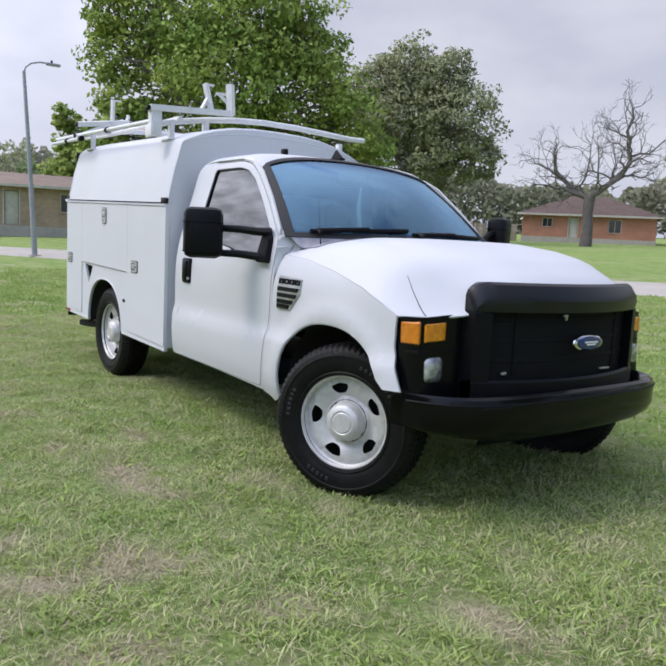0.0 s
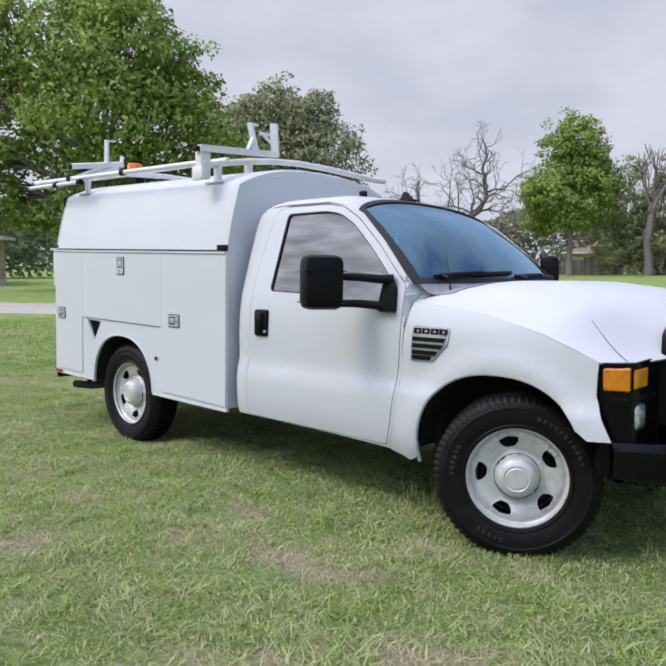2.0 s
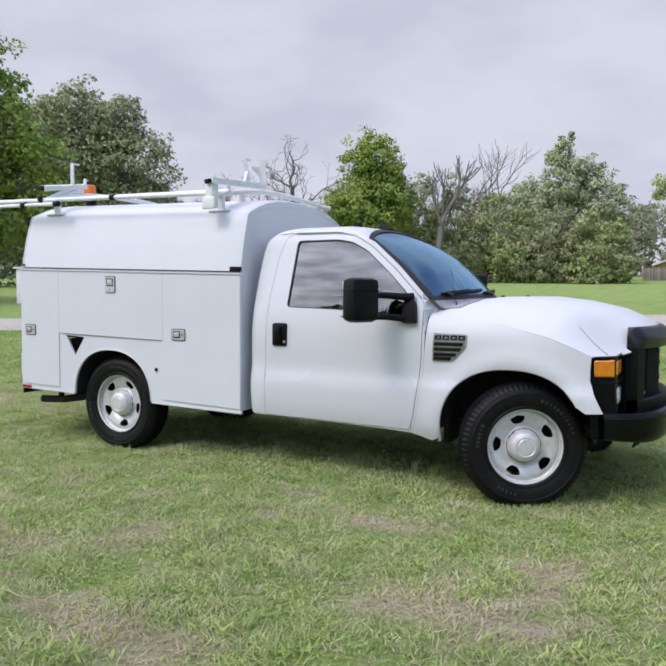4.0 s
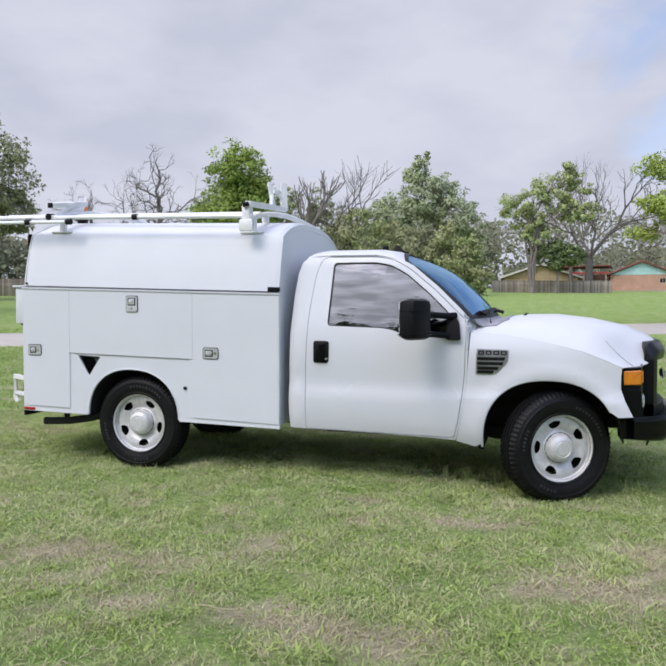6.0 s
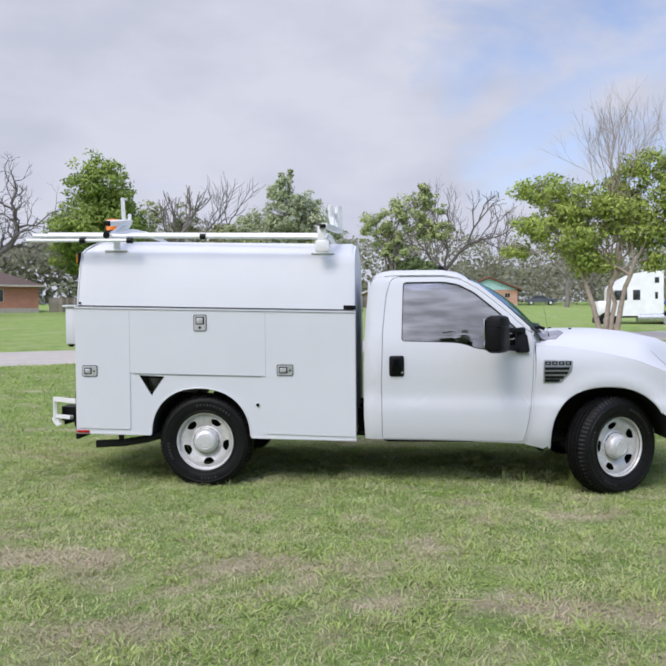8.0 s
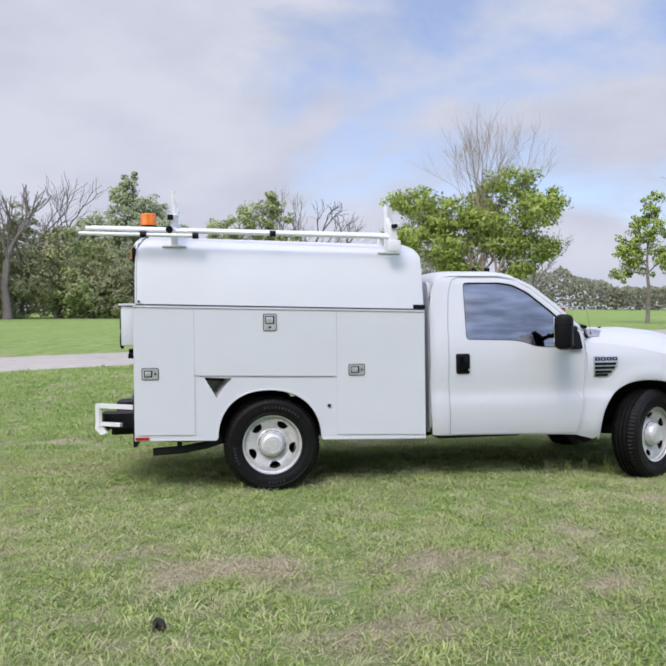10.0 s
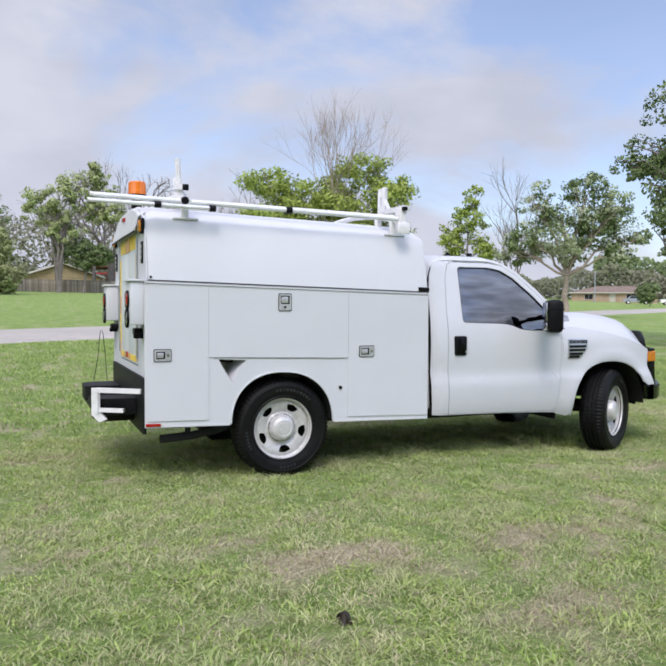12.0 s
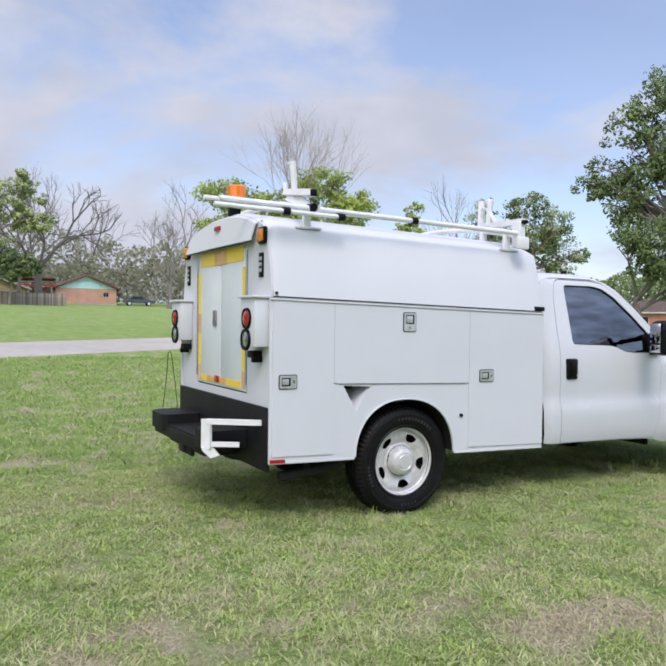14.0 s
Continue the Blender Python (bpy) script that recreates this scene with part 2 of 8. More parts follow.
STEP_BLACK = material("black_bumper_coat", (0.007, 0.007, 0.009), 0.55, second=(0.014, 0.014, 0.016), scale=18, big=3, bump=0.15, bump_scale=90, spec=0.2)
GRILLE_BLACK = material("dull_black_grille", (0.006, 0.006, 0.007), 0.75, second=(0.010, 0.010, 0.011), scale=40, bump=0.1, bump_scale=250, spec=0.12)
# latch metal with the recess's shade put into its colour
LATCH_CUP = material("shaded_latch_metal", (0.30, 0.30, 0.31), 0.5, 0.4, spread=0.4, scale=30)
ALU = material("pale_aluminium_tube", (0.80, 0.81, 0.83), 0.42, 0.1, spread=0.15, scale=18, big=4)
LATCH_BRIGHT = material("bright_latch_plate", (0.66, 0.67, 0.69), 0.36, 0.45, spread=0.35, scale=30)
BUMPER = material("glossy_black_bumper", (0.0025, 0.0025, 0.003), 0.15, second=(0.004, 0.004, 0.005), scale=9, spec=0.20)
GRILLE_CAP = material("satin_black_grille_cap", (0.005, 0.005, 0.006), 0.36, second=(0.009, 0.009, 0.011), scale=14, big=3, spec=0.38)
# gap shade put into the colour of seam strips and door jambs
SEAM = material("shaded_panel_gap", (0.30, 0.305, 0.32), 0.8, spread=0.4, scale=12)
RUBBER_MARK = material("scuffed_sidewall_rubber", (0.024, 0.024, 0.026), 0.7, spread=0.6, scale=40)
GREY_PLASTIC = material("weathered_grey_cowl", (0.33, 0.33, 0.37), 0.7, spread=0.45, scale=20, big=4)
RUBBER = material("tyre_rubber", (0.0045, 0.0045, 0.005), 0.46, second=(0.010, 0.0098, 0.0098), scale=22, big=5, bump=0.2, bump_scale=120, spec=0.17)
SEAL = material("window_seal", (0.012, 0.012, 0.013), 0.6, spread=0.3)
RIM = material("silver_wheel_paint", (0.72, 0.715, 0.71), 0.40, 0.25, second=(0.54, 0.53, 0.52), scale=30, big=6, bump=0.06, bump_scale=90)
DARK = material("underbody_dark", (0.012, 0.0115, 0.011), 0.85, spread=0.5, scale=15, bump=0.3)
CABIN = material("grey_cabin_trim", (0.10, 0.10, 0.105), 0.8, spread=0.35, scale=30, bump=0.1)
SEAT = material("grey_seat_vinyl", (0.16, 0.16, 0.165), 0.65, spread=0.3, scale=40, bump=0.15)
# the reflected sky's blue put into the windscreen's gloss colour
SCREEN_GLASS = glass_material("windscreen_glass", (0.60, 0.78, 0.86), 1.5, (0.50, 0.76, 1.0), 1.78, 1.90, wave=0.05, slant=True)
REAR_GLASS = glass_material("rear_window_glass", (0.62, 0.80, 0.82), 1.7)
TINT_GLASS = glass_material("tinted_window_glass", (0.11, 0.115, 0.125), 2.9, wave=0.09)
AMBER_DARK = material("dark_amber_lens", (0.62, 0.22, 0.012), 0.2, second=(0.46, 0.13, 0.006), scale=60, big=20, coat=0.5, bump=0.15, bump_scale=150)
AMBER = material("amber_lens", (0.90, 0.36, 0.01), 0.15, second=(0.62, 0.17, 0.005), scale=60, big=20, coat=0.6, bump=0.2, bump_scale=150)
BEACON = material("orange_beacon_lens", (0.85, 0.22, 0.02), 0.2, second=(0.7, 0.15, 0.01), scale=50, big=15, coat=0.5)
RED = material("red_lens", (0.42, 0.012, 0.012), 0.18, second=(0.28, 0.008, 0.01), scale=60, big=20, coat=0.5)
CLEAR = material("clear_lamp_lens", (0.74, 0.76, 0.78), 0.08, 0.7, second=(0.12, 0.125, 0.14), scale=34, big=14, coat=0.6, bump=0.3, bump_scale=130)
TAPE_YELLOW = material("yellow_reflective_tape", (0.88, 0.60, 0.03), 0.45, second=(0.86, 0.66, 0.15), scale=12, big=5)
TAPE_ORANGE = material("faded_orange_tape", (0.66, 0.30, 0.08), 0.5, second=(0.75, 0.52, 0.30), scale=14, big=6)
BADGE_BLUE = material("badge_blue", (0.02, 0.04, 0.15), 0.25, spread=0.3, coat=0.5)
DOOR_PALE = material("pale_rear_door", (0.62, 0.67, 0.71), 0.5, second=(0.70, 0.73, 0.74), scale=3, big=1.5)
LEAF_BRIGHT = leaf_material("leaf_bright_green", (0.37, 0.44, 0.11), (0.145, 0.25, 0.048), 0.7, 0.3)
LEAF_DARK = leaf_material("leaf_dark_green", (0.22, 0.28, 0.12), (0.13, 0.19, 0.075))
LEAF_OLIVE = leaf_material("leaf_grey_olive", (0.36, 0.37, 0.21), (0.22, 0.245, 0.13))
LEAF_FRESH = leaf_material("leaf_fresh_spring", (0.39, 0.46, 0.12), (0.25, 0.34, 0.07))
LEAF_PALE = leaf_material("leaf_pale_flowering", (0.52, 0.55, 0.40), (0.25, 0.32, 0.12), 1.1, 0.35)
SCRUB = leaf_material("scrub_twigs_and_leaves", (0.42, 0.39, 0.23), (0.29, 0.40, 0.13), 0.6, 0.16)
LEAF_THIN = leaf_material("leaf_thin_pale_green", (0.52, 0.55, 0.29), (0.28, 0.36, 0.13), 1.0, 0.3)
FAR_LEAF = leaf_material("hazy_far_foliage", (0.25, 0.235, 0.175), (0.185, 0.215, 0.12), 0.25, 0.05)
BARK = material("grey_brown_bark", (0.23, 0.20, 0.18), 0.9, second=(0.13, 0.112, 0.10), scale=9, big=2, bump=0.6, bump_scale=14)
BARK_DARK = material("dark_grey_bark", (0.15, 0.13, 0.12), 0.9, second=(0.085, 0.075, 0.07), scale=9, big=2, bump=0.6, bump_scale=14)
BARK_PALE = material("pale_bark", (0.38, 0.32, 0.26), 0.9, second=(0.22, 0.175, 0.14), scale=7, big=1.5, bump=0.6, bump_scale=12)
CONCRETE = material("road_concrete", (0.45, 0.41, 0.365), 0.85, second=(0.34, 0.31, 0.28), scale=2.5, big=0.3, bump=0.2, bump_scale=40)
BRICK_RED = courses_material("red_brick", (0.52, 0.17, 0.09), (0.42, 0.13, 0.07), (0.34, 0.26, 0.21))
BRICK_TAN = courses_material("tan_brick", (0.42, 0.29, 0.19), (0.29, 0.19, 0.12), (0.40, 0.33, 0.26))
BRICK_SALMON = courses_material("salmon_brick", (0.60, 0.32, 0.22), (0.54, 0.27, 0.18), (0.47, 0.33, 0.26))
SHINGLE = courses_material("brown_shingle_roof", (0.13, 0.085, 0.072), (0.10, 0.065, 0.055), (0.05, 0.036, 0.03), 0.3, 0.14, 0.01)
SHINGLE_TAN = courses_material("tan_shingle_roof", (0.24, 0.175, 0.14), (0.20, 0.145, 0.115), (0.11, 0.08, 0.065), 0.3, 0.14, 0.01)
SHINGLE_RED = courses_material("reddish_roof", (0.26, 0.10, 0.075), (0.21, 0.08, 0.06), (0.12, 0.05, 0.04), 0.3, 0.14, 0.01)
SIDING_TEAL = courses_material("teal_siding", (0.48, 0.74, 0.73), (0.46, 0.71, 0.70), (0.10, 0.26, 0.27), 4.0, 0.2, 0.012)
SIDING_TAN = courses_material("tan_siding", (0.47, 0.36, 0.21), (0.44, 0.33, 0.19), (0.25, 0.19, 0.11), 4.0, 0.2, 0.012)
TRIM = material("cream_trim", (0.58, 0.55, 0.48), 0.6, spread=0.25, scale=6)
PANE = material("house_window_pane", (0.03, 0.035, 0.04), 0.08, spread=0.4, scale=2)
FENCE = material("weathered_fence_wood", (0.30, 0.255, 0.215), 0.9, second=(0.18, 0.15, 0.125), scale=6, big=1.2, bump=0.4, random_by="object")
STEEL_POLE = material("grey_lamp_post_metal", (0.36, 0.38, 0.41), 0.5, 0.4, spread=0.25, scale=10)
HYDRANT_BLUE = material("blue_hydrant_paint", (0.06, 0.16, 0.40), 0.5, spread=0.35, scale=15)
SIGN_RED = material("red_sign", (0.45, 0.02, 0.025), 0.4, spread=0.2)
WHITE_FAR = material("white_gloss_paint", (0.88, 0.88, 0.88), 0.3, spread=0.12, scale=3, coat=0.3)
CAR_GREY = material("grey_blue_car_paint", (0.10, 0.12, 0.15), 0.25, 0.4, spread=0.25, coat=0.5)
CAR_SILVER = material("pale_blue_grey_car_paint", (0.34, 0.38, 0.44), 0.3, 0.3, spread=0.2, coat=0.5)
CAR_RED = material("red_car_paint", (0.27, 0.03, 0.035), 0.3, spread=0.25, coat=0.5)
CAR_BLUE = material("blue_car_paint", (0.05, 0.10, 0.28), 0.3, spread=0.25, coat=0.5)


def ground_material():
    m = bpy.data.materials.new("patchy_grass_ground")
    m.use_nodes = True
    nt = m.node_tree
    bsdf = nt.nodes["Principled BSDF"]
    bsdf.inputs["Roughness"].default_value = 0.9
    bsdf.inputs["Specular IOR Level"].default_value = 0.2
    co = nt.nodes.new("ShaderNodeTexCoord")

    def noise_node(scale, detail=6, rough=0.6):
        n = nt.nodes.new("ShaderNodeTexNoise")
        n.inputs["Scale"].default_value = scale
        n.inputs["Detail"].default_value = detail
        n.inputs["Roughness"].default_value = rough
        nt.links.new(co.outputs["Object"], n.inputs["Vector"])
        return n

    def ramp(src, a, b, ca=(0, 0, 0, 1), cb=(1, 1, 1, 1)):
        r = nt.nodes.new("ShaderNodeValToRGB")
        r.color_ramp.elements[0].position, r.color_ramp.elements[1].position = a, b
        r.color_ramp.elements[0].color, r.color_ramp.elements[1].color = ca, cb
        nt.links.new(src, r.inputs["Fac"])
        return r

    def mixed(fac, a, b):
        x = nt.nodes.new("ShaderNodeMix")
        x.data_type = "RGBA"
        nt.links.new(fac, x.inputs["Factor"])
        nt.links.new(a, x.inputs["A"])
        nt.links.new(b, x.inputs["B"])
        return x.outputs["Result"]

    green = ramp(noise_node(1.7).outputs["Fac"], 0.3, 0.7, (0.17, 0.285, 0.06, 1), (0.31, 0.405, 0.12, 1))
    fleck = ramp(noise_node(26, 4, 0.7).outputs["Fac"], 0.35, 0.68, (0.45, 0.45, 0.45, 1), (1.35, 1.35, 1.35, 1))
    soil = ramp(noise_node(38, 8, 0.75).outputs["Fac"], 0.34, 0.68, (0.30, 0.23, 0.15, 1), (0.70, 0.60, 0.47, 1))
    patch = nt.nodes.new("ShaderNodeAttribute")
    patch.attribute_name = "worn"
    grass = nt.nodes.new("ShaderNodeMix")
    grass.data_type, grass.blend_type = "RGBA", "MULTIPLY"
    grass.inputs["Factor"].default_value = 0.75
    nt.links.new(green.outputs["Color"], grass.inputs["A"])
    nt.links.new(fleck.outputs["Color"], grass.inputs["B"])
    half = nt.nodes.new("ShaderNodeMath")
    half.operation = "MULTIPLY"
    half.inputs[1].default_value = 0.8
    nt.links.new(patch.outputs["Fac"], half.inputs[0])
    spot = ramp(noise_node(5.5, 5, 0.65).outputs["Fac"], 0.52, 0.66)
    thin = nt.nodes.new("ShaderNodeMath")
    thin.operation, thin.use_clamp = "MULTIPLY_ADD", True
    thin.inputs[1].default_value = 0.32
    nt.links.new(spot.outputs["Color"], thin.inputs[0])
    nt.links.new(half.outputs[0], thin.inputs[2])
    nt.links.new(mixed(thin.outputs[0], grass.outputs["Result"], soil.outputs["Color"]), bsdf.inputs["Base Color"])
    b = nt.nodes.new("ShaderNodeBump")
    b.inputs["Strength"].default_value = 0.9
    b.inputs["Distance"].default_value = 0.05
    nt.links.new(noise_node(30, 6, 0.75).outputs["Fac"], b.inputs["Height"])
    nt.links.new(b.outputs["Normal"], bsdf.inputs["Normal"])
    return m


GROUND = ground_material()
BLADE = leaf_material("grass_blade", (0.63, 0.62, 0.35), (0.29, 0.41, 0.13), 4.5, 0.8, 0.3)
BLADE_FAR = leaf_material("field_grass_blade", (0.41, 0.48, 0.17), (0.21, 0.33, 0.08), 2.0, 0.35, 0.3)
WEED = leaf_material("broad_weed_leaf", (0.47, 0.55, 0.19), (0.28, 0.40, 0.10), 5.0, 1.6, 0.3)
BLADE_DRY = leaf_material("dry_grass_blade", (0.57, 0.49, 0.35), (0.41, 0.37, 0.22), 6.0, 1.2, 0.2)

# ---- building tools ----
class Shape:
    """Collects vertices and faces of one mesh."""

    def __init__(self):
        self.v, self.f = [], []

    def add(self, verts, faces):
        k = len(self.v)
        self.v += [tuple(p) for p in verts]
        self.f += [tuple(i + k for i in face) for face in faces]
        return self

    def box(self, x0, x1, y0, y1, z0, z1, bevel=0.0, m=None):
        c = min(bevel, 0.49 * min(abs(x1 - x0), abs(y1 - y0), abs(z1 - z0)))
        lo, hi = (min(x0, x1), min(y0, y1), min(z0, z1)), (max(x0, x1), max(y0, y1), max(z0, z1))
        bm = bmesh.new()
        bmesh.ops.create_cube(bm, size=1)
        for v in bm.verts:
            v.co = [(lo[i] + hi[i]) / 2 + v.co[i] * (hi[i] - lo[i]) for i in range(3)]
        if c > 0:
            bmesh.ops.bevel(bm, geom=bm.edges[:], offset=c, segments=2, profile=0.5, affect="EDGES")
        return self.take(bm, m)

    def take(self, bm, m=None):
        bm.verts.index_update()
        vs = [(m @ v.co if m else v.co.copy()) for v in bm.verts]
        self.add(vs, [[v.index for v in f.verts] for f in bm.faces])
        bm.free()
        return self

    def tube(self, pts, radii, n=10, cap=True):
        pts = [Vector(p) for p in pts]
        if not hasattr(radii, "__len__"):
            radii = [radii] * len(pts)
        rings, k0 = [], len(self.v)
        up = Vector((0, 0, 1))
        d = (pts[1] - pts[0]).normalized()
        side = d.cross(up if abs(d.z) < 0.9 else Vector((1, 0, 0))).normalized()
        for i, p in enumerate(pts):
            d = (pts[min(i + 1, len(pts) - 1)] - pts[max(i - 1, 0)]).normalized()
            side = (side - d * side.dot(d)).normalized()
            other = d.cross(side)
            for j in range(n):
                a = 2 * math.pi * j / n
                self.v.append(tuple(p + (side * math.cos(a) + other * math.sin(a)) * radii[i]))
        for i in range(len(pts) - 1):
            for j in range(n):
                a, b = k0 + i * n + j, k0 + i * n + (j + 1) % n
                self.f.append((a, a + n, b + n, b))
        if cap:
            self.f.append(tuple(k0 + j for j in range(n)))
            self.f.append(tuple(k0 + (len(pts) - 1) * n + n - 1 - j for j in range(n)))
        return self

    def lathe(self, profile, n=48, m=None, close=False):
        """Profile of (radius, height) turned round the z axis."""
        k0 = len(self.v)
        for r, h in profile:
            for j in range(n):
                a = 2 * math.pi * j / n
                p = Vector((r * math.cos(a), r * math.sin(a), h))
                self.v.append(tuple(m @ p if m else p))
        count = len(profile)
        for i in range(count if close else count - 1):
            for j in range(n):
                a, b = k0 + i * n + j, k0 + i * n + (j + 1) % n
                c, d = k0 + (i + 1) % count * n + (j + 1) % n, k0 + (i + 1) % count * n + j
                self.f.append((a, b, c, d))
        return self

    def grid(self, fn, nu, nv, keep=None):
        k0 = len(self.v)
        for i in range(nu + 1):
            for j in range(nv + 1):
                self.v.append(tuple(fn(i / nu, j / nv)))
        for i in range(nu):
            for j in range(nv):
                if keep and not keep(i, j):
                    continue
                a = k0 + i * (nv + 1) + j
                self.f.append((a, a + nv + 1, a + nv + 2, a + 1))
        return self

    def prism(self, outline, z0, z1, m=None):
        """A flat outline of (x, y) drawn up from z0 to z1."""
        n = len(outline)
        vs = [Vector((x, y, z)) for z in (z0, z1) for x, y in outline]
        faces = [tuple(range(n))[::-1], tuple(range(n, 2 * n))] + [(i, (i + 1) % n, n + (i + 1) % n, n + i) for i in range(n)]
        return self.add([(m @ v if m else v) for v in vs], faces)

    def turned(self, m):
        self.v = [tuple(m @ Vector(p)) for p in self.v]
        return self

    def mesh(self, name, mat, sharp=35, solid=0.0):
        me = bpy.data.meshes.new(name)
        me.from_pydata(self.v, [], self.f)
        bm = bmesh.new()
        bm.from_mesh(me)
        if solid:
            bmesh.ops.remove_doubles(bm, verts=bm.verts[:], dist=1e-5)
        bmesh.ops.recalc_face_normals(bm, faces=bm.faces[:])
        if solid:
            bm.normal_update()
            rim = [e for e in bm.edges if len(e.link_faces) == 1]
            twin = {}
            for v in bm.verts[:]:
                nrm = v.normal.copy()
                twin[v] = bm.verts.new(v.co - nrm * solid / 2)
                v.co += nrm * solid / 2
            for f in bm.faces[:]:
                bm.faces.new([twin[v] for v in reversed(f.verts)])
            for e in rim:
                a, b = e.verts
                bm.faces.new((a, b, twin[b], twin[a]))
            bmesh.ops.recalc_face_normals(bm, faces=bm.faces[:])
        bm.to_mesh(me)
        bm.free()
        me.polygons.foreach_set("use_smooth", [True] * len(me.polygons))
        me.set_sharp_from_angle(angle=radians(sharp))
        me.materials.append(mat)
        return me


def part(name, shape, mat, parent=None, label="", sharp=35, solid=0.0, at=None):
    """One mesh object under a thing or a part; solid: thickness given to a sheet."""
    ob = new(name, shape.mesh(name, mat, sharp, solid))
    if parent:
        ob.parent = parent
    if at:
        ob.matrix_basis = at
    if label:
        tagged(ob, label)
    return ob


def thing(name, label, category, group="", kind="", at=None):
    ob = new(name)
    ob.empty_display_size = 0.2
    if at:
        ob.matrix_basis = at
    return tagged(ob, label, category, group, kind)


def lerp_list(table, x):
    """Smooth value at x from sorted pairs."""
    if x <= table[0][0]:
        return table[0][1]
    for (a, p), (b, q) in zip(table, table[1:]):
        if x <= b:
            return p + (q - p) * (x - a) / (b - a)
    return table[-1][1]


def rounded(points, radius=0.02, steps=4):
    """An outline with its corners rounded."""
    out, n = [], len(points)
    for i in range(n):
        p, a, b = Vector(points[i]), Vector(points[i - 1]), Vector(points[(i + 1) % n])
        da, db = (a - p), (b - p)
        r = min(radius, da.length * 0.45, db.length * 0.45)
        s, e = p + da.normalized() * r, p + db.normalized() * r
        for k in range(steps + 1):
            t = k / steps
            out.append(tuple(s * (1 - t) ** 2 + p * 2 * t * (1 - t) + e * t * t))
    return out


def sheet(outline, holes, depth, step=0.07, flip=False):
    """A bent panel: an outline of (x, z) with holes, cut fine, laid on the surface y = depth(x, z)."""
    bm = bmesh.new()
    edges = []
    for loop in [outline, *holes]:
        vs = [bm.verts.new((x, 0, z)) for x, z in loop]
        edges += [bm.edges.new((vs[i], vs[(i + 1) % len(vs)])) for i in range(len(vs))]
    bmesh.ops.triangle_fill(bm, use_beauty=True, use_dissolve=False, edges=edges)
    xs, zs = [p[0] for p in outline], [p[1] for p in outline]
    for axis, lo, hi in (((1, 0, 0), min(xs), max(xs)), ((0, 0, 1), min(zs), max(zs))):
        k = int((hi - lo) / step)
        for i in range(1, k + 1):
            c = lo + (hi - lo) * i / (k + 1)
            bmesh.ops.bisect_plane(bm, geom=bm.verts[:] + bm.edges[:] + bm.faces[:], plane_co=(c * axis[0], 0, c * axis[2]), plane_no=axis, dist=1e-5)
    for v in bm.verts:
        v.co.y = depth(v.co.x, v.co.z)
    return Shape().take(bm)

# ---- ground and road ----
def rise(x, y):
    """Height of the land: level round the truck, rising gently beyond the road."""
    s = -0.26 * x + 0.966 * y - 8
    s = min(s, 125 + (s - 125) * 0.02) if s > 125 else s
    return 0.038 * (math.sqrt(s * s + 16) + s) / 2


def road_gap(x, y):
    """Distance from the road's middle line, in metres."""
    return (y - 20.6 - 0.557 * x) * 0.8736


def ground_height(x, y):
    d = math.hypot(x - 1, y + 2)
    z = rise(x, y)
    if d < 60:
        z += 0.022 * noise.noise((x * 0.55, y * 0.55, 0)) + 0.010 * noise.noise((x * 2.1, y * 2.1, 3))
        z += 0.05 * noise.noise((x * 0.16, y * 0.16, 7)) * min(1, max(0, (d - 6) / 12))
    if -1.6 < x < 5.6 and -0.6 < y < 2.6:
        z = min(z, 0.008)
    # the ground gives way under the wheels
    z -= 0.075 * math.exp(-((x - 3.6) / 0.9) ** 2 - ((y - 0.3) / 0.9) ** 2) + 0.030 * math.exp(-(x / 0.6) ** 2 - ((y - 0.3) / 0.6) ** 2)
    g = abs(road_gap(x, y))
    if g < 6:
        z = rise(x, y) - 0.03 + (z - rise(x, y) + 0.03) * min(1, max(0, (g - 2.6) / 2.5))
    return z


def warp(u):
    return (abs(u) * 24 + abs(u) ** 7 * 2800) * (1 if u > 0 else -1)


ground_shape = Shape()
ground_shape.grid(lambda a, b: (lambda x, y: (x, y, ground_height(x, y)))(1 + warp(2 * a - 1), warp(2 * b - 1)), 270, 270)


WORN_SPOTS = [(0.96, -2.11, 0.35, 0.14), (0.40, -3.0, 0.40, 0.18), (2.58, -2.66, 0.38, 0.16), (3.2, -0.8, 0.30, 0.14), (4.92, -0.34, 0.16, 0.06), (5.10, -0.38, 0.16, 0.06), (5.27, -0.44, 0.16, 0.06), (-0.6, -2.1, 0.4, 0.2), (3.6, -1.9, 0.5, 0.22)]


def bareness(x, y):
    """0 in full grass, 1 on worn dry patches."""
    n = 0.36 * noise.noise((x * 0.9, y * 1.1, 11)) + 0.46 * noise.noise((x * 2.4, y * 2.8, 5)) + 0.42 * noise.noise((x * 6.5, y * 6.5, 2)) + 0.22 * noise.noise((x * 15, y * 15, 6))
    for px, py, rx, ry in WORN_SPOTS:
        n += 0.55 * math.exp(-((x - px) / rx) ** 2 - ((y - py) / ry) ** 2)
    # less pale soil under the truck, deepening its shade in the ground's colour
    if -1.25 < x < 4.5 and -0.1 < y < 2.0:
        n -= 0.4
    t = min(1, max(0, (n - 0.02) / 0.44))
    d = math.hypot(x - 1, y + 2)
    return t * t * (3 - 2 * t) * (1 if d < 14 else max(0.25, 1 - (d - 14) / 20))


tagged(part("ground", ground_shape, GROUND, sharp=180), "patchy green and dry mown grass field", "grass", kind="structure")
ground_mesh = bpy.data.objects["ground"].data
worn = ground_mesh.attributes.new("worn", "FLOAT", "POINT")
worn.data.foreach_set("value", [bareness(v.co.x, v.co.y) for v in ground_mesh.vertices])

road_shape = Shape()


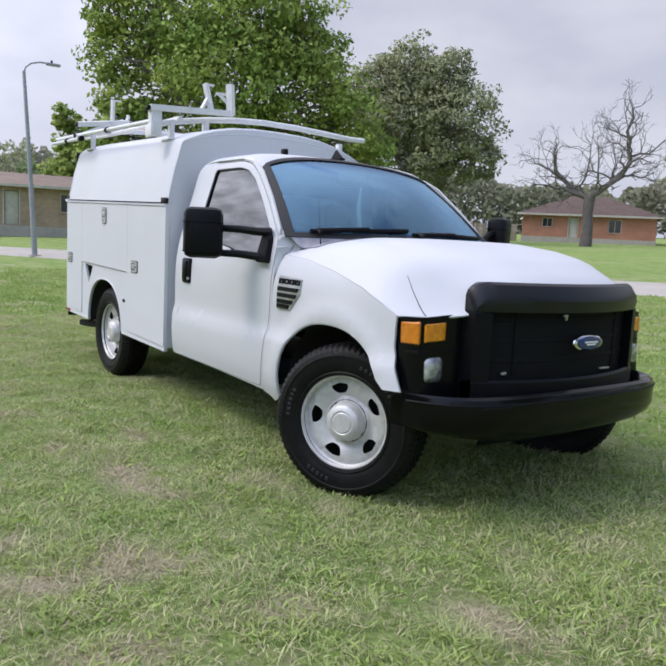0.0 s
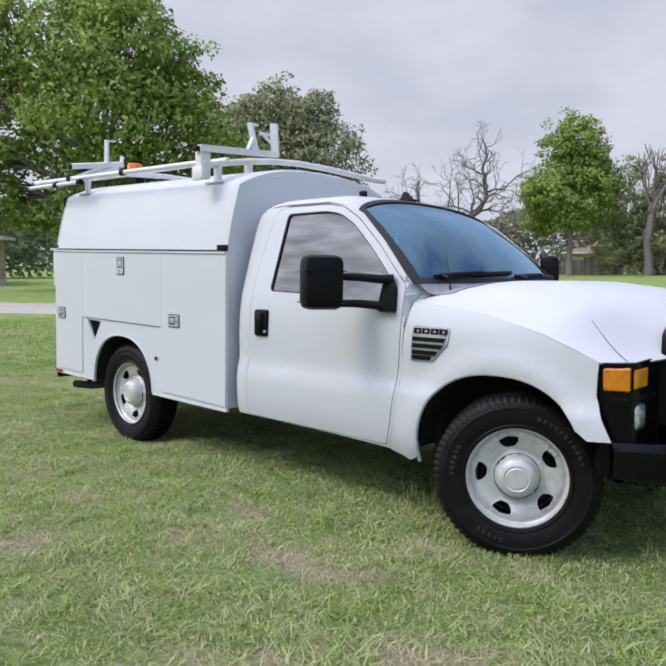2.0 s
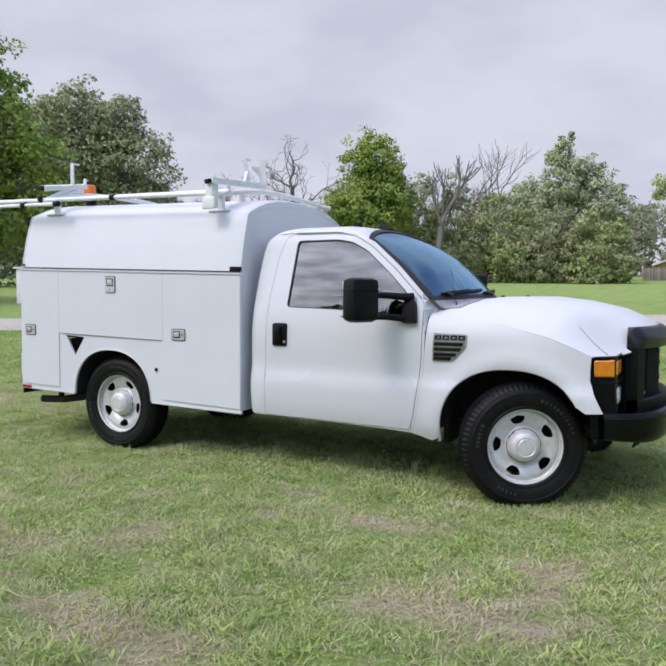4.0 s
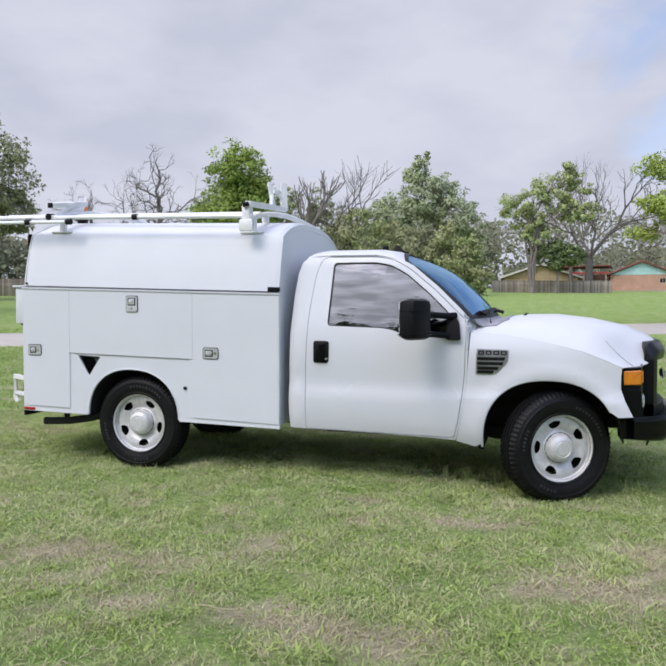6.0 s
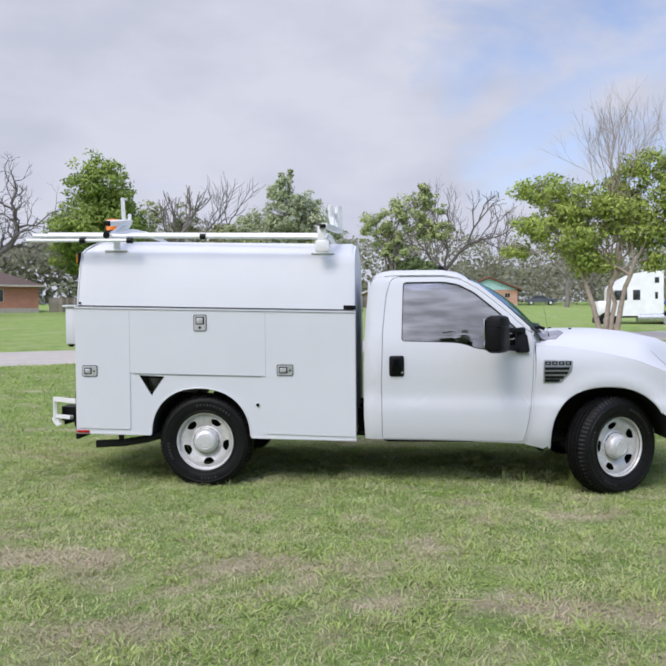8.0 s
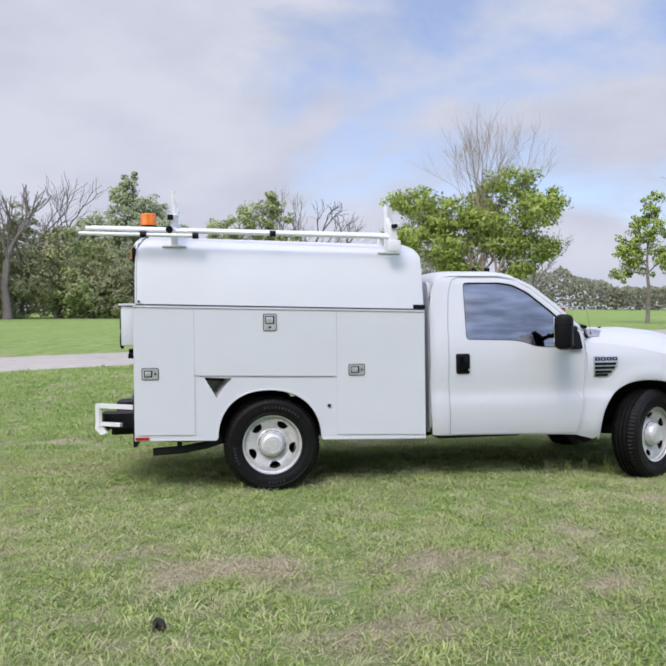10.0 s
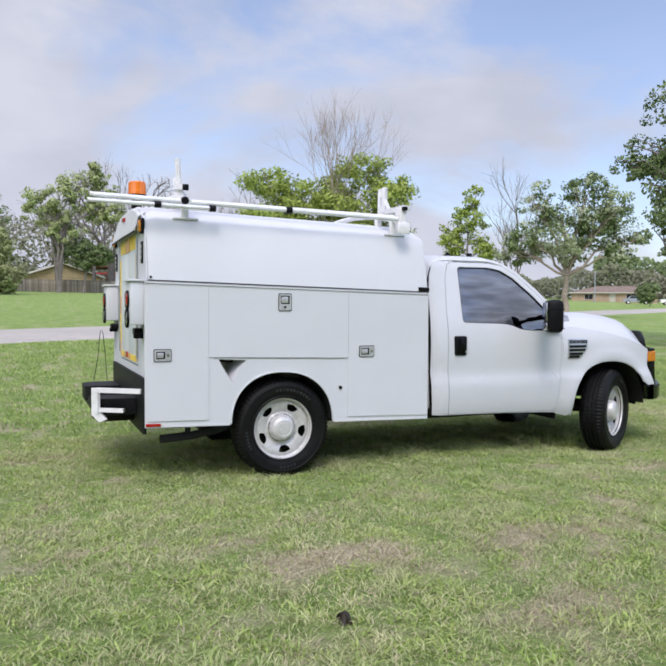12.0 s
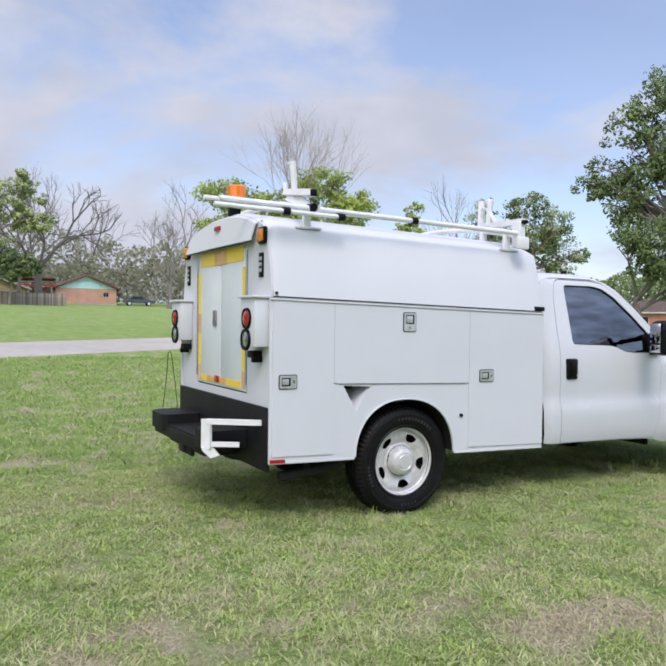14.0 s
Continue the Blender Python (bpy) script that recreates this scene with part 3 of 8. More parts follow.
def road_point(a, b):
    s = -120 + 240 * a
    dx, dy = 0.8736, 0.4866
    px, py = s * dx - 4.0, 18.4 + s * dy
    w = (b * 2 - 1) * (2.6 + 0.12 * noise.noise((s * 0.3, b * 9, 1)))
    x, y = px - dy * w, py + dx * w
    return (x, y, rise(x, y) + (0.02 if 0.05 < b < 0.95 else -0.05))


road_shape.grid(road_point, 240, 24)
tagged(part("road", road_shape, CONCRETE, sharp=60), "narrow pale concrete road across the grass", "road", kind="structure")

# ---- the white utility truck ----
MID = 0.97  # the truck's middle line; its side stands at y = 0
truck = thing("utility_truck", "white single-cab utility truck with service body and ladder rack", "truck")


def far(shape):
    """The same shape on the truck's other side."""
    s = Shape()
    s.v = [(x, 2 * MID - y, z) for x, y, z in shape.v]
    s.f = [tuple(reversed(f)) for f in shape.f]
    return s


def both(name, shape, mat, parent=None, label="", **kw):
    parent = parent or truck
    return part(name, shape, mat, parent, label, **kw), part(name, far(shape), mat, parent, label, **kw)


def cab_depth(x, z):
    """How far in from y = 0 the cab's side stands at (x, z)."""
    y = lerp_list([(0.30, 0.075), (0.36, 0.045), (0.42, 0.022), (0.50, 0.008), (0.60, 0.002), (0.70, 0.004), (0.725, 0.010), (0.745, 0.022), (0.80, 0.026), (0.95, 0.022), (1.08, 0.026), (1.18, 0.038), (1.25, 0.052), (1.50, 0.123), (1.75, 0.195), (1.80, 0.215), (1.86, 0.27)], z)
    if x < 1.50:
        y += 5.0 * (1.50 - x) ** 2
    if x > 3.6 and z < 1.3:
        y += 0.10 * (x - 3.6) ** 2
    if x > 2.86:
        r = math.hypot(x - 3.47, (z - 0.40) * 1.05)
        y -= 0.022 * math.exp(-((r - 0.53) / 0.07) ** 2)
        if z > 1.0:
            y += 1.2 * (z - 1.0) ** 2
    return y


window_outline = rounded([(1.728, 1.248), (1.748, 1.764), (2.10, 1.765), (2.225, 1.743), (2.36, 1.672), (2.55, 1.512), (2.70, 1.368), (2.765, 1.285), (2.772, 1.168), (2.50, 1.168), (2.37, 1.180), (2.27, 1.218), (2.18, 1.234)], 0.035)
door_outline = rounded([(1.558, 0.415), (1.553, 0.90), (1.566, 1.35), (1.60, 1.66), (1.645, 1.792), (1.70, 1.812), (2.12, 1.808), (2.25, 1.785), (2.39, 1.708), (2.60, 1.535), (2.838, 1.305), (2.845, 1.26), (2.838, 0.90), (2.818, 0.70), (2.79, 0.52), (2.757, 0.392)], 0.03)


def shrink(outline, d):
    c = Vector((sum(p[0] for p in outline) / len(outline), sum(p[1] for p in outline) / len(outline)))
    out = []
    n = len(outline)
    for i in range(n):
        a, b = Vector(outline[i - 1]), Vector(outline[(i + 1) % n])
        t = (b - a).normalized()
        nrm = Vector((t.y, -t.x))
        p = Vector(outline[i])
        if nrm.dot(c - p) < 0:
            nrm = -nrm
        out.append(tuple(p + nrm * d))
    return out


# cab shell: side panels with the door opening, rear corner, sill
cab_outline = [(1.416, 0.415), (1.406, 0.60), (1.404, 0.85), (1.410, 1.20), (1.425, 1.50), (1.448, 1.68), (1.478, 1.77), (1.53, 1.813), (1.62, 1.829), (2.10, 1.826), (2.27, 1.803), (2.41, 1.735), (2.62, 1.56), (2.862, 1.325), (2.880, 1.26), (2.862, 1.20), (2.855, 0.90), (2.835, 0.70), (2.806, 0.52), (2.772, 0.375), (2.60, 0.385), (2.20, 0.400), (1.80, 0.408)]
side_near = sheet(cab_outline, [door_outline], cab_depth, 0.06)
both("cab_side", side_near, PAINT, solid=0.012)
gap_near = sheet(shrink(door_outline, -0.012), [shrink(window_outline, 0.004)], lambda x, z: cab_depth(x, z) + 0.022, 0.12)
both("door_jamb", gap_near, SEAM)
door_near = sheet(shrink(door_outline, 0.0045), [window_outline], lambda x, z: cab_depth(x, z) - 0.002, 0.05)
glass_near = sheet(shrink(window_outline, -0.004), [], lambda x, z: cab_depth(x, z) + 0.011, 0.12)
seal_near = sheet(shrink(window_outline, -0.006), [shrink(window_outline, 0.008)], lambda x, z: cab_depth(x, z) + 0.002, 0.2)
handle_cup = Shape().box(1.622, 1.750, -0.004, 0.05, 0.950, 1.128, 0.018)
handle_pull = Shape().box(1.650, 1.722, -0.016, 0.02, 0.965, 1.112, 0.014)
handle_lock = Shape().tube([(1.735, 0.02, 0.985), (1.735, -0.008, 0.985)], 0.010, 12)
for flip in (False, True):
    f = far if flip else (lambda s: s)
    door = part("cab_door", f(door_near), PAINT, truck, "white cab door", solid=0.012)
    part("side_window", f(glass_near), TINT_GLASS, door, "dark tinted side window", solid=0.005).visible_shadow = False
    part("window_seal", f(seal_near), SEAL, door, solid=0.008)
    part("door_handle", f(handle_cup), BLACK, door, "black door handle")
    part("handle_pull", f(handle_pull), BLACK_GLOSS, door)
    part("door_lock", f(handle_lock), GALV, door)


# roof
def roof_rail(x):
    return lerp_list([(1.44, 1.62), (1.47, 1.745), (1.50, 1.79), (1.56, 1.815), (1.65, 1.825), (2.10, 1.822), (2.24, 1.795), (2.34, 1.742)], x)


def roof_point(x, y):
    u = abs(y - MID) / (MID - 0.225)
    crown = lerp_list([(1.42, 0.02), (1.47, 0.05), (1.53, 0.060), (1.70, 0.068), (2.10, 0.070), (2.34, 0.080)], x)
    return (x, y, roof_rail(x) + crown * math.sqrt(max(0.0, 1 - u ** 3.2)) - 0.0)


def screen_top(y):
    u = (y - MID) / (MID - 0.225)
    return 2.245 + 0.09 * u * u


roof = Shape().grid(lambda a, b: (lambda y: roof_point(1.44 + (screen_top(y) - 1.44) * a, y))(MID + (MID - 0.225) * (math.sin((b - 0.5) * math.pi))), 24, 36)
part("cab_roof", roof, PAINT, truck, sharp=60, solid=0.01)
both("roof_gutter", Shape().tube([(1.72, 0.214, 1.828), (2.10, 0.212, 1.826), (2.26, 0.208, 1.795), (2.34, 0.205, 1.752), (2.60, 0.150, 1.545), (2.86, 0.085, 1.318)], 0.004, 8), PAINT)
back = sheet(rounded([(0.12, 0.42), (0.16, 1.20), (0.27, 1.78), (1.67, 1.78), (1.78, 1.20), (1.82, 0.42)], 0.08), [rounded([(0.42, 1.28), (0.47, 1.66), (1.47, 1.66), (1.52, 1.28)], 0.05)], lambda x, z: 0, 0.2)
back.v = [(1.418 + 0.05 * max(0, z - 1.1), x, z) for x, y, z in back.v]
part("cab_back", back, PAINT, truck, solid=0.02)
rear_pane = sheet(rounded([(0.41, 1.27), (0.46, 1.67), (1.48, 1.67), (1.53, 1.27)], 0.05), [], lambda x, z: 0, 0.3)
rear_pane.v = [(1.412 + 0.05 * max(0, z - 1.1), x, z) for x, y, z in rear_pane.v]
part("rear_window", rear_pane, REAR_GLASS, truck, solid=0.005).visible_shadow = False


# windscreen
def screen_point(a, b, d=0.0):
    """a: from the foot to the top; b: across."""
    v = b * 2 - 1
    half_low, half_top = MID - 0.085, MID - 0.235
    yb, yt = MID + half_low * v, MID + half_top * v
    xb, zb = 3.035 - 0.155 * v * v, 1.318 - 0.004 * v * v
    top = roof_point(screen_top(yt), yt)
    x, y, z = xb + (top[0] - xb) * a, yb + (yt - yb) * a, zb + (top[2] - zb) * a
    bow = (0.012 + 0.075 * (1 - v * v)) * math.sin(math.pi * a)
    return (x + bow * 0.6 + d * 0.6, y, z + bow * 0.8 + d * 0.8)


windscreen = part("windscreen", Shape().grid(lambda a, b: screen_point(a, b), 14, 24), SCREEN_GLASS, truck, "clear windscreen with a bluish top band", sharp=180, solid=0.006)
windscreen.visible_shadow = False
rim_band = Shape().grid(lambda a, b: screen_point(-0.012 + 1.022 * a, -0.006 + 1.012 * b, 0.007), 40, 60, lambda i, j: i < 2 or i > 37 or j < 2 or j > 57)
part("windscreen_seal", rim_band, SEAL, windscreen, solid=0.006)
both("cowl_corner", Shape().box(2.845, 3.02, 0.12, 0.30, 1.10, 1.235, 0.03), GREY_PLASTIC)


# front wings with wheel arches
def arch(cx, cz, rx, rz, a0, a1, n=18, power=2.3):
    out = []
    for i in range(n + 1):
        a = radians(a0 + (a1 - a0) * i / n)
        c, s = math.cos(a), math.sin(a)
        out.append((cx + rx * math.copysign(abs(c) ** (2 / power), c), cz + rz * math.copysign(abs(s) ** (2 / power), s)))
    return out


SHOULDER = [(0, 1.205), (0.25, 1.185), (0.5, 1.14), (0.75, 1.075), (0.9, 1.01), (1, 0.960)]
CROWN = [(0, 1.278), (0.06, 1.298), (0.12, 1.318), (0.22, 1.334), (0.4, 1.336), (0.6, 1.306), (0.8, 1.248), (0.92, 1.18), (1, 1.108)]
X_WING0, X_WING1 = 2.875, 3.968
top_line = [(X_WING0 + (X_WING1 - X_WING0) * i / 12, lerp_list(SHOULDER, i / 12)) for i in range(12, -1, -1)]
wing_outline = [(2.774, 0.370), (2.918, 0.334), (2.968, 0.360)] + arch(3.458, 0.40, 0.482, 0.462, 186, 28, 22)[1:] + [(3.945, 0.603), (4.046, 0.607), (3.990, 0.72), (3.961, 0.81), (3.963, 0.90)] + top_line + [(2.8565, 0.90), (2.8365, 0.70), (2.8075, 0.52)]
wing_near = sheet(wing_outline, [], cab_depth, 0.05)
both("front_wing", wing_near, PAINT, solid=0.012)
lip_path = [(x, cab_depth(x, z) + 0.004, z) for x, z in arch(3.458, 0.40, 0.486, 0.464, 186, 28, 26)]
both("arch_lip", Shape().tube(lip_path, 0.011, 6), PAINT)


def front_line(u):
    return 3.968 + 0.372 * (1 - (1 - u) ** 2.5)


def hood_point(s, b):
    v = b * 2 - 1
    u = 1 - abs(v)
    y0 = cab_depth(X_WING0 + (X_WING1 - X_WING0) * s, lerp_list(SHOULDER, s))
    y = MID + (MID - y0) * v
    xc = X_WING0 + 0.17 * (1 - (1 - u) ** 2.0)
    xf = front_line(u)
    x = xc + (xf - xc) * s
    zs, zh = lerp_list(SHOULDER, s), lerp_list(CROWN, s)
    dip = 0.012 * math.exp(-((u - 0.30) / 0.05) ** 2) * s
    g = 1 - (1 - u) ** 5.6
    k = min(1, max(0, (s - 0.70) / 0.30))
    k = k * k * (3 - 2 * k)
    q = min(1, max(0, (u - 0.15) / 0.45))
    g = g * (1 - k) + (0.10 * u + 0.90 * q * q * (3 - 2 * q)) * k
    return (x, y, zs + (zh - zs) * g - dip)


def eased(b):
    return 0.5 + 0.5 * math.copysign(abs(2 * b - 1) ** 0.6, 2 * b - 1)


part("hood", Shape().grid(lambda a, b: hood_point(a, eased(b)), 40, 64), PAINT, truck, "white hood", sharp=60, solid=0.01)
for side in (0, 1):
    line = []
    for i in range(26):
        s = 0.80 + 0.195 * i / 25
        u = 0.225 - 0.07 * s - 0.09 * max(0, s - 0.75) * 2
        x, y, z = hood_point(s, u / 2 if side == 0 else 1 - u / 2)
        line.append((x, y - 0.003 if side == 0 else y + 0.003, z + 0.0055))
    part("hood_gap", Shape().tube(line, [0.0012 + 0.0016 * i / 25 for i in range(26)], 5), SEAL, truck)
for ny in (0.55, 1.39):
    part("washer_nozzle", Shape().box(3.26, 3.285, ny - 0.012, ny + 0.012, 1.335, 1.348, 0.004), BLACK, truck)


# cowl between hood and windscreen
def cowl_point(a, b):
    p = Vector(screen_point(0.0, 0.01 + 0.98 * b))
    q = Vector(hood_point(0.075, 0.055 + 0.89 * b))
    r = p + (q - p) * a
    return (r.x, r.y, r.z - 0.03 * math.sin(math.pi * a) + 0.008)


part("cowl_panel", Shape().grid(cowl_point, 8, 40), GREY_PLASTIC, truck, "weathered grey plastic cowl", solid=0.008)
foot_a = (2.866, cab_depth(2.866, 1.20) + 0.004, 1.20)
foot_b = (2.868, cab_depth(2.868, 1.305) + 0.004, 1.308)
both("pillar_foot", Shape().add([foot_a, foot_b, screen_point(0.0, 0.06, -0.008), hood_point(0.03, 0.08)], [(0, 1, 2, 3)]), PAINT, solid=0.006)
for side in (0, 1):
    # end flange of the cowl, running out over the hood's rear corner
    def flange(a, b):
        u = 0.10 + 0.62 * a
        s = 0.005 + (0.165 - 0.10 * abs(a - 0.25) ** 0.8) * b
        x, y, z = hood_point(s, u / 2 if side == 0 else 1 - u / 2)
        return (x, y, z + 0.009)

    part("cowl_flange", Shape().grid(flange, 12, 8), GREY_PLASTIC, truck, "pale grey plastic cowl end", solid=0.006)
for foot, tip in ((0.10, 0.50), (0.52, 0.95)):
    pts = [Vector(screen_point(0.035 + 0.05 * k, foot + (tip - foot) * k, 0.03)) for k in (0, 0.2, 0.5, 0.8, 1.0)]
    wiper = part("wiper", Shape().tube([pts[0] + Vector((0.05, 0, -0.015)), pts[0], pts[1], pts[2]], [0.017, 0.015, 0.014, 0.012], 6), BLACK, truck, "black wiper arm")
    blade = Shape().tube([screen_point(0.045 + 0.03 * k / 12, foot - 0.02 + (tip - foot) * k / 12, 0.016) for k in range(13)], 0.014, 6)
    part("wiper_blade", blade, BLACK, wiper)
part("aerial", Shape().tube([(3.02, 0.24, 1.26), (3.01, 0.24, 1.32), (2.97, 0.24, 1.56)], [0.008, 0.0014, 0.0008], 6), BLACK, truck)


# grille: deep black frame, three bars, badge
def grille_x(y):
    return 4.195 + 0.165 * (1 - ((y - MID) / 0.71) ** 2)


def swept(z0, z1, y0, y1, out0, out1, n=24, bevel=0.012):
    """A bar across the front between two heights, bent as the grille is."""
    s = Shape()
    prof = [(out0, z0 + bevel), (out1 - bevel, z0), (out1, z0 + bevel), (out1, z1 - bevel), (out1 - bevel, z1), (out0, z1 - bevel)]
    k = len(prof)
    for i in range(n + 1):
        y = y0 + (y1 - y0) * i / n
        for o, z in prof:
            s.v.append((grille_x(y) + o, y, z))
    for i in range(n):
        for j in range(k):
            a, b = i * k + j, i * k + (j + 1) % k
            s.f.append((a, b, b + k, a + k))
    s.f += [tuple(range(k)), tuple(n * k + j for j in range(k))]
    return s


cap = Shape()
for i in range(41):
    t = 2 * i / 40 - 1
    y = MID + 0.668 * (1 - (1 - abs(t)) ** 1.5) * (1 if t > 0 else -1)
    u = max(0.0, (abs(y - MID) - 0.575) / 0.093)
    top = 1.146 - 0.060 * (1 - math.sqrt(max(0.0, 1 - u * u)))
    x = grille_x(y) - 0.02 * u ** 3
    r = -0.11 + 0.065 * u
    cap.v += [(x + r, y, 1.005), (x + r, y, top - 0.004), (x - 0.045 + 0.01 * u, y, top), (x - 0.022, y, top - 0.012), (x + 0.014, y, top - 0.062), (x + 0.020, y, top - 0.085), (x + 0.010, y, 1.005)]
for i in range(40):
    for j in range(7):
        a, b = i * 7 + j, i * 7 + (j + 1) % 7
        cap.f.append((a, b, b + 7, a + 7))
cap.f += [tuple(range(7)), tuple(range(280, 287))]
grille = part("grille_frame", cap, GRILLE_CAP, truck, "deep matt black grille frame", sharp=24)
for y0, y1 in ((0.300, 0.385), (1.555, 1.640)):
    part("grille_post", swept(0.575, 1.012, y0, y1, -0.11, 0.008, 6, 0.012), BLACK, grille)
part("grille_foot", swept(0.575, 0.675, 0.30, 1.64, -0.06, 0.012), BLACK, grille)
for z in (0.765, 0.865, 0.965):
    part("grille_bar", swept(z - 0.012, z + 0.012, 0.38, 1.56, -0.060, -0.048, bevel=0.003), GRILLE_BLACK, grille)
part("grille_mesh", Shape().grid(lambda a, b: (grille_x(0.32 + 1.3 * b) - 0.055, 0.32 + 1.3 * b, 0.66 + 0.42 * a), 4, 20), GRILLE_BLACK, grille, solid=0.006)
for y in (0.56, 1.38):
    part("grille_slat", Shape().box(grille_x(y) - 0.06, grille_x(y) - 0.044, y - 0.012, y + 0.012, 0.69, 1.06, 0.003), GRILLE_BLACK, grille)
for y, z, w, h in ((0.400, 0.905, 0.020, 0.012), (0.50, 0.700, 0.018, 0.008), (1.27, 0.690, 0.045, 0.006), (0.86, 0.985, 0.016, 0.006), (0.865, 0.975, 0.005, 0.014)):
    part("bare_clip", Shape().box(grille_x(y) - 0.05, grille_x(y) - 0.036, y - w, y + w, z - h, z + h, 0.003), GALV, grille)
oval = Shape().lathe([(0.0, 0.016), (0.085, 0.014), (0.105, 0.006), (0.108, 0.0)], 40).turned(pose(4.372, MID + 0.01, 0.852, 0, 90, 0) @ Matrix.Diagonal((0.40, 1.12, 1, 1)))
badge = part("badge_rim", oval, CHROME, grille, "chrome oval badge rim")
part("badge_oval", Shape().lathe([(0.0, 0.022), (0.075, 0.020), (0.09, 0.014)], 40).turned(pose(4.372, MID + 0.01, 0.852, 0, 90, 0) @ Matrix.Diagonal((0.40, 1.12, 1, 1))), BADGE_BLUE, badge)
for z, w in ((0.858, 0.05), (0.846, 0.035)):
    part("badge_bar", Shape().box(4.392, 4.397, MID + 0.01 - w, MID + 0.01 + w, z - 0.004, z + 0.004), WHITE_FAR, badge)


# lamps beside the grille
def lamp_point(a, b, d=0.0):
    """a: from the wing inwards to the grille; b: upwards."""
    x = lerp_list([(0, 3.962), (0.14, 4.032), (0.27, 4.092), (0.30, 4.102), (0.34, 4.110), (0.62, 4.120), (1, 4.140)], a) + 0.055 * (1 - b) ** 2 * max(0.0, 1 - 2.2 * a)
    y = lerp_list([(0, 0.056), (0.14, 0.058), (0.27, 0.066), (0.30, 0.074), (0.34, 0.094), (0.62, 0.210), (1, 0.305)], a)
    z = 0.585 + (0.375 + 0.03 * a) * b
    return (x + d * 0.75, y - d * 0.65, z)


def lamp_patch(a0, a1, b0, b1, d0, d1):
    s = Shape()
    s.grid(lambda a, b: lamp_point(a0 + (a1 - a0) * a, b0 + (b1 - b0) * b, d1 if 0.08 < a < 0.92 and 0.08 < b < 0.92 else d0), 12, 12)
    return s


for flip in (False, True):
    f = far if flip else (lambda s: s)
    lamp = part("headlamp_unit", f(Shape().grid(lambda a, b: lamp_point(a, b), 14, 14)), BLACK_GLOSS, truck, "smoked black headlamp unit", solid=0.012)
    part("side_marker", f(lamp_patch(0.025, 0.29, 0.66, 0.945, 0.0, 0.012)), AMBER_DARK, lamp, "amber side marker lens", solid=0.006)
    part("turn_lamp", f(lamp_patch(0.325, 0.63, 0.69, 0.92, 0.0, 0.010)), AMBER, lamp, "amber turn lamp lens", solid=0.006)
    lens = Shape()
    for i in range(9):
        for j in range(24):
            q, w = i / 8, 2 * math.pi * j / 24
            c, s = math.cos(w), math.sin(w)
            lens.v.append(lamp_point(0.475 + 0.145 * q * math.copysign(abs(c) ** 0.45, c), 0.345 + 0.165 * q * math.copysign(abs(s) ** 0.45, s), 0.026 * (1 - q ** 4) + 0.001))
    for i in range(8):
        for j in range(24):
            a, b = i * 24 + j, i * 24 + (j + 1) % 24
            lens.f.append((a, b, b + 24, a + 24))
    part("head_lens", f(lens), CLEAR, lamp, "clear round-cornered headlamp lens", sharp=60)
    part("lamp_ridge", f(lamp_patch(0.03, 0.95, 0.553, 0.59, 0.0, 0.006)), BLACK, lamp, solid=0.006)


# front bumper
def bumper_x(y):
    u = min(1.0, abs(y - MID) / (MID - 0.025))
    return 4.435 - 0.115 * u ** 2 - 0.27 * u ** 8


bump_prof = [(-0.10, 0.585), (-0.02, 0.607), (0.0, 0.595), (0.012, 0.560), (0.010, 0.490), (-0.012, 0.435), (-0.05, 0.400), (-0.12, 0.392), (-0.14, 0.40)]
bumper = Shape()
nb = 56
for i in range(nb + 1):
    t = math.sin((i / nb - 0.5) * math.pi)
    y = MID + (MID - 0.025) * t
    for o, z in bump_prof:
        bumper.v.append((bumper_x(y) + o * (1 - 0.45 * abs(t) ** 8), y, (z if z > 0.5 else z + (0.445 - z) * abs(t) ** 5) + 0.02 * (1 - t * t) * (1 if z > 0.5 else 0)))
    bumper.v.append((bumper_x(y) - 0.16 * (1 - 0.5 * abs(t) ** 8), y, 0.555))
for i in range(nb):
    k = len(bump_prof) + 1
    for j in range(k):
        a, b = i * k + j, i * k + (j + 1) % k
        bumper.f.append((a, b, b + k, a + k))
front_bumper = part("front_bumper", bumper, BUMPER, truck, "painted black front bumper", sharp=30)
part("air_dam", Shape().grid(lambda a, b: (bumper_x(MID + 0.56 * (2 * b - 1)) - 0.15 - 0.05 * a, MID + 0.56 * (2 * b - 1), 0.45 - 0.11 * a), 3, 24), BLACK, front_bumper, solid=0.012)
part("bumper_seam", Shape().tube([(bumper_x(MID + 0.94 * k / 20) + 0.010, MID + 0.94 * k / 20, 0.573 + 0.015 * (1 - (k / 20) ** 2)) for k in range(-20, 21)], 0.006, 6), BLACK, front_bumper)

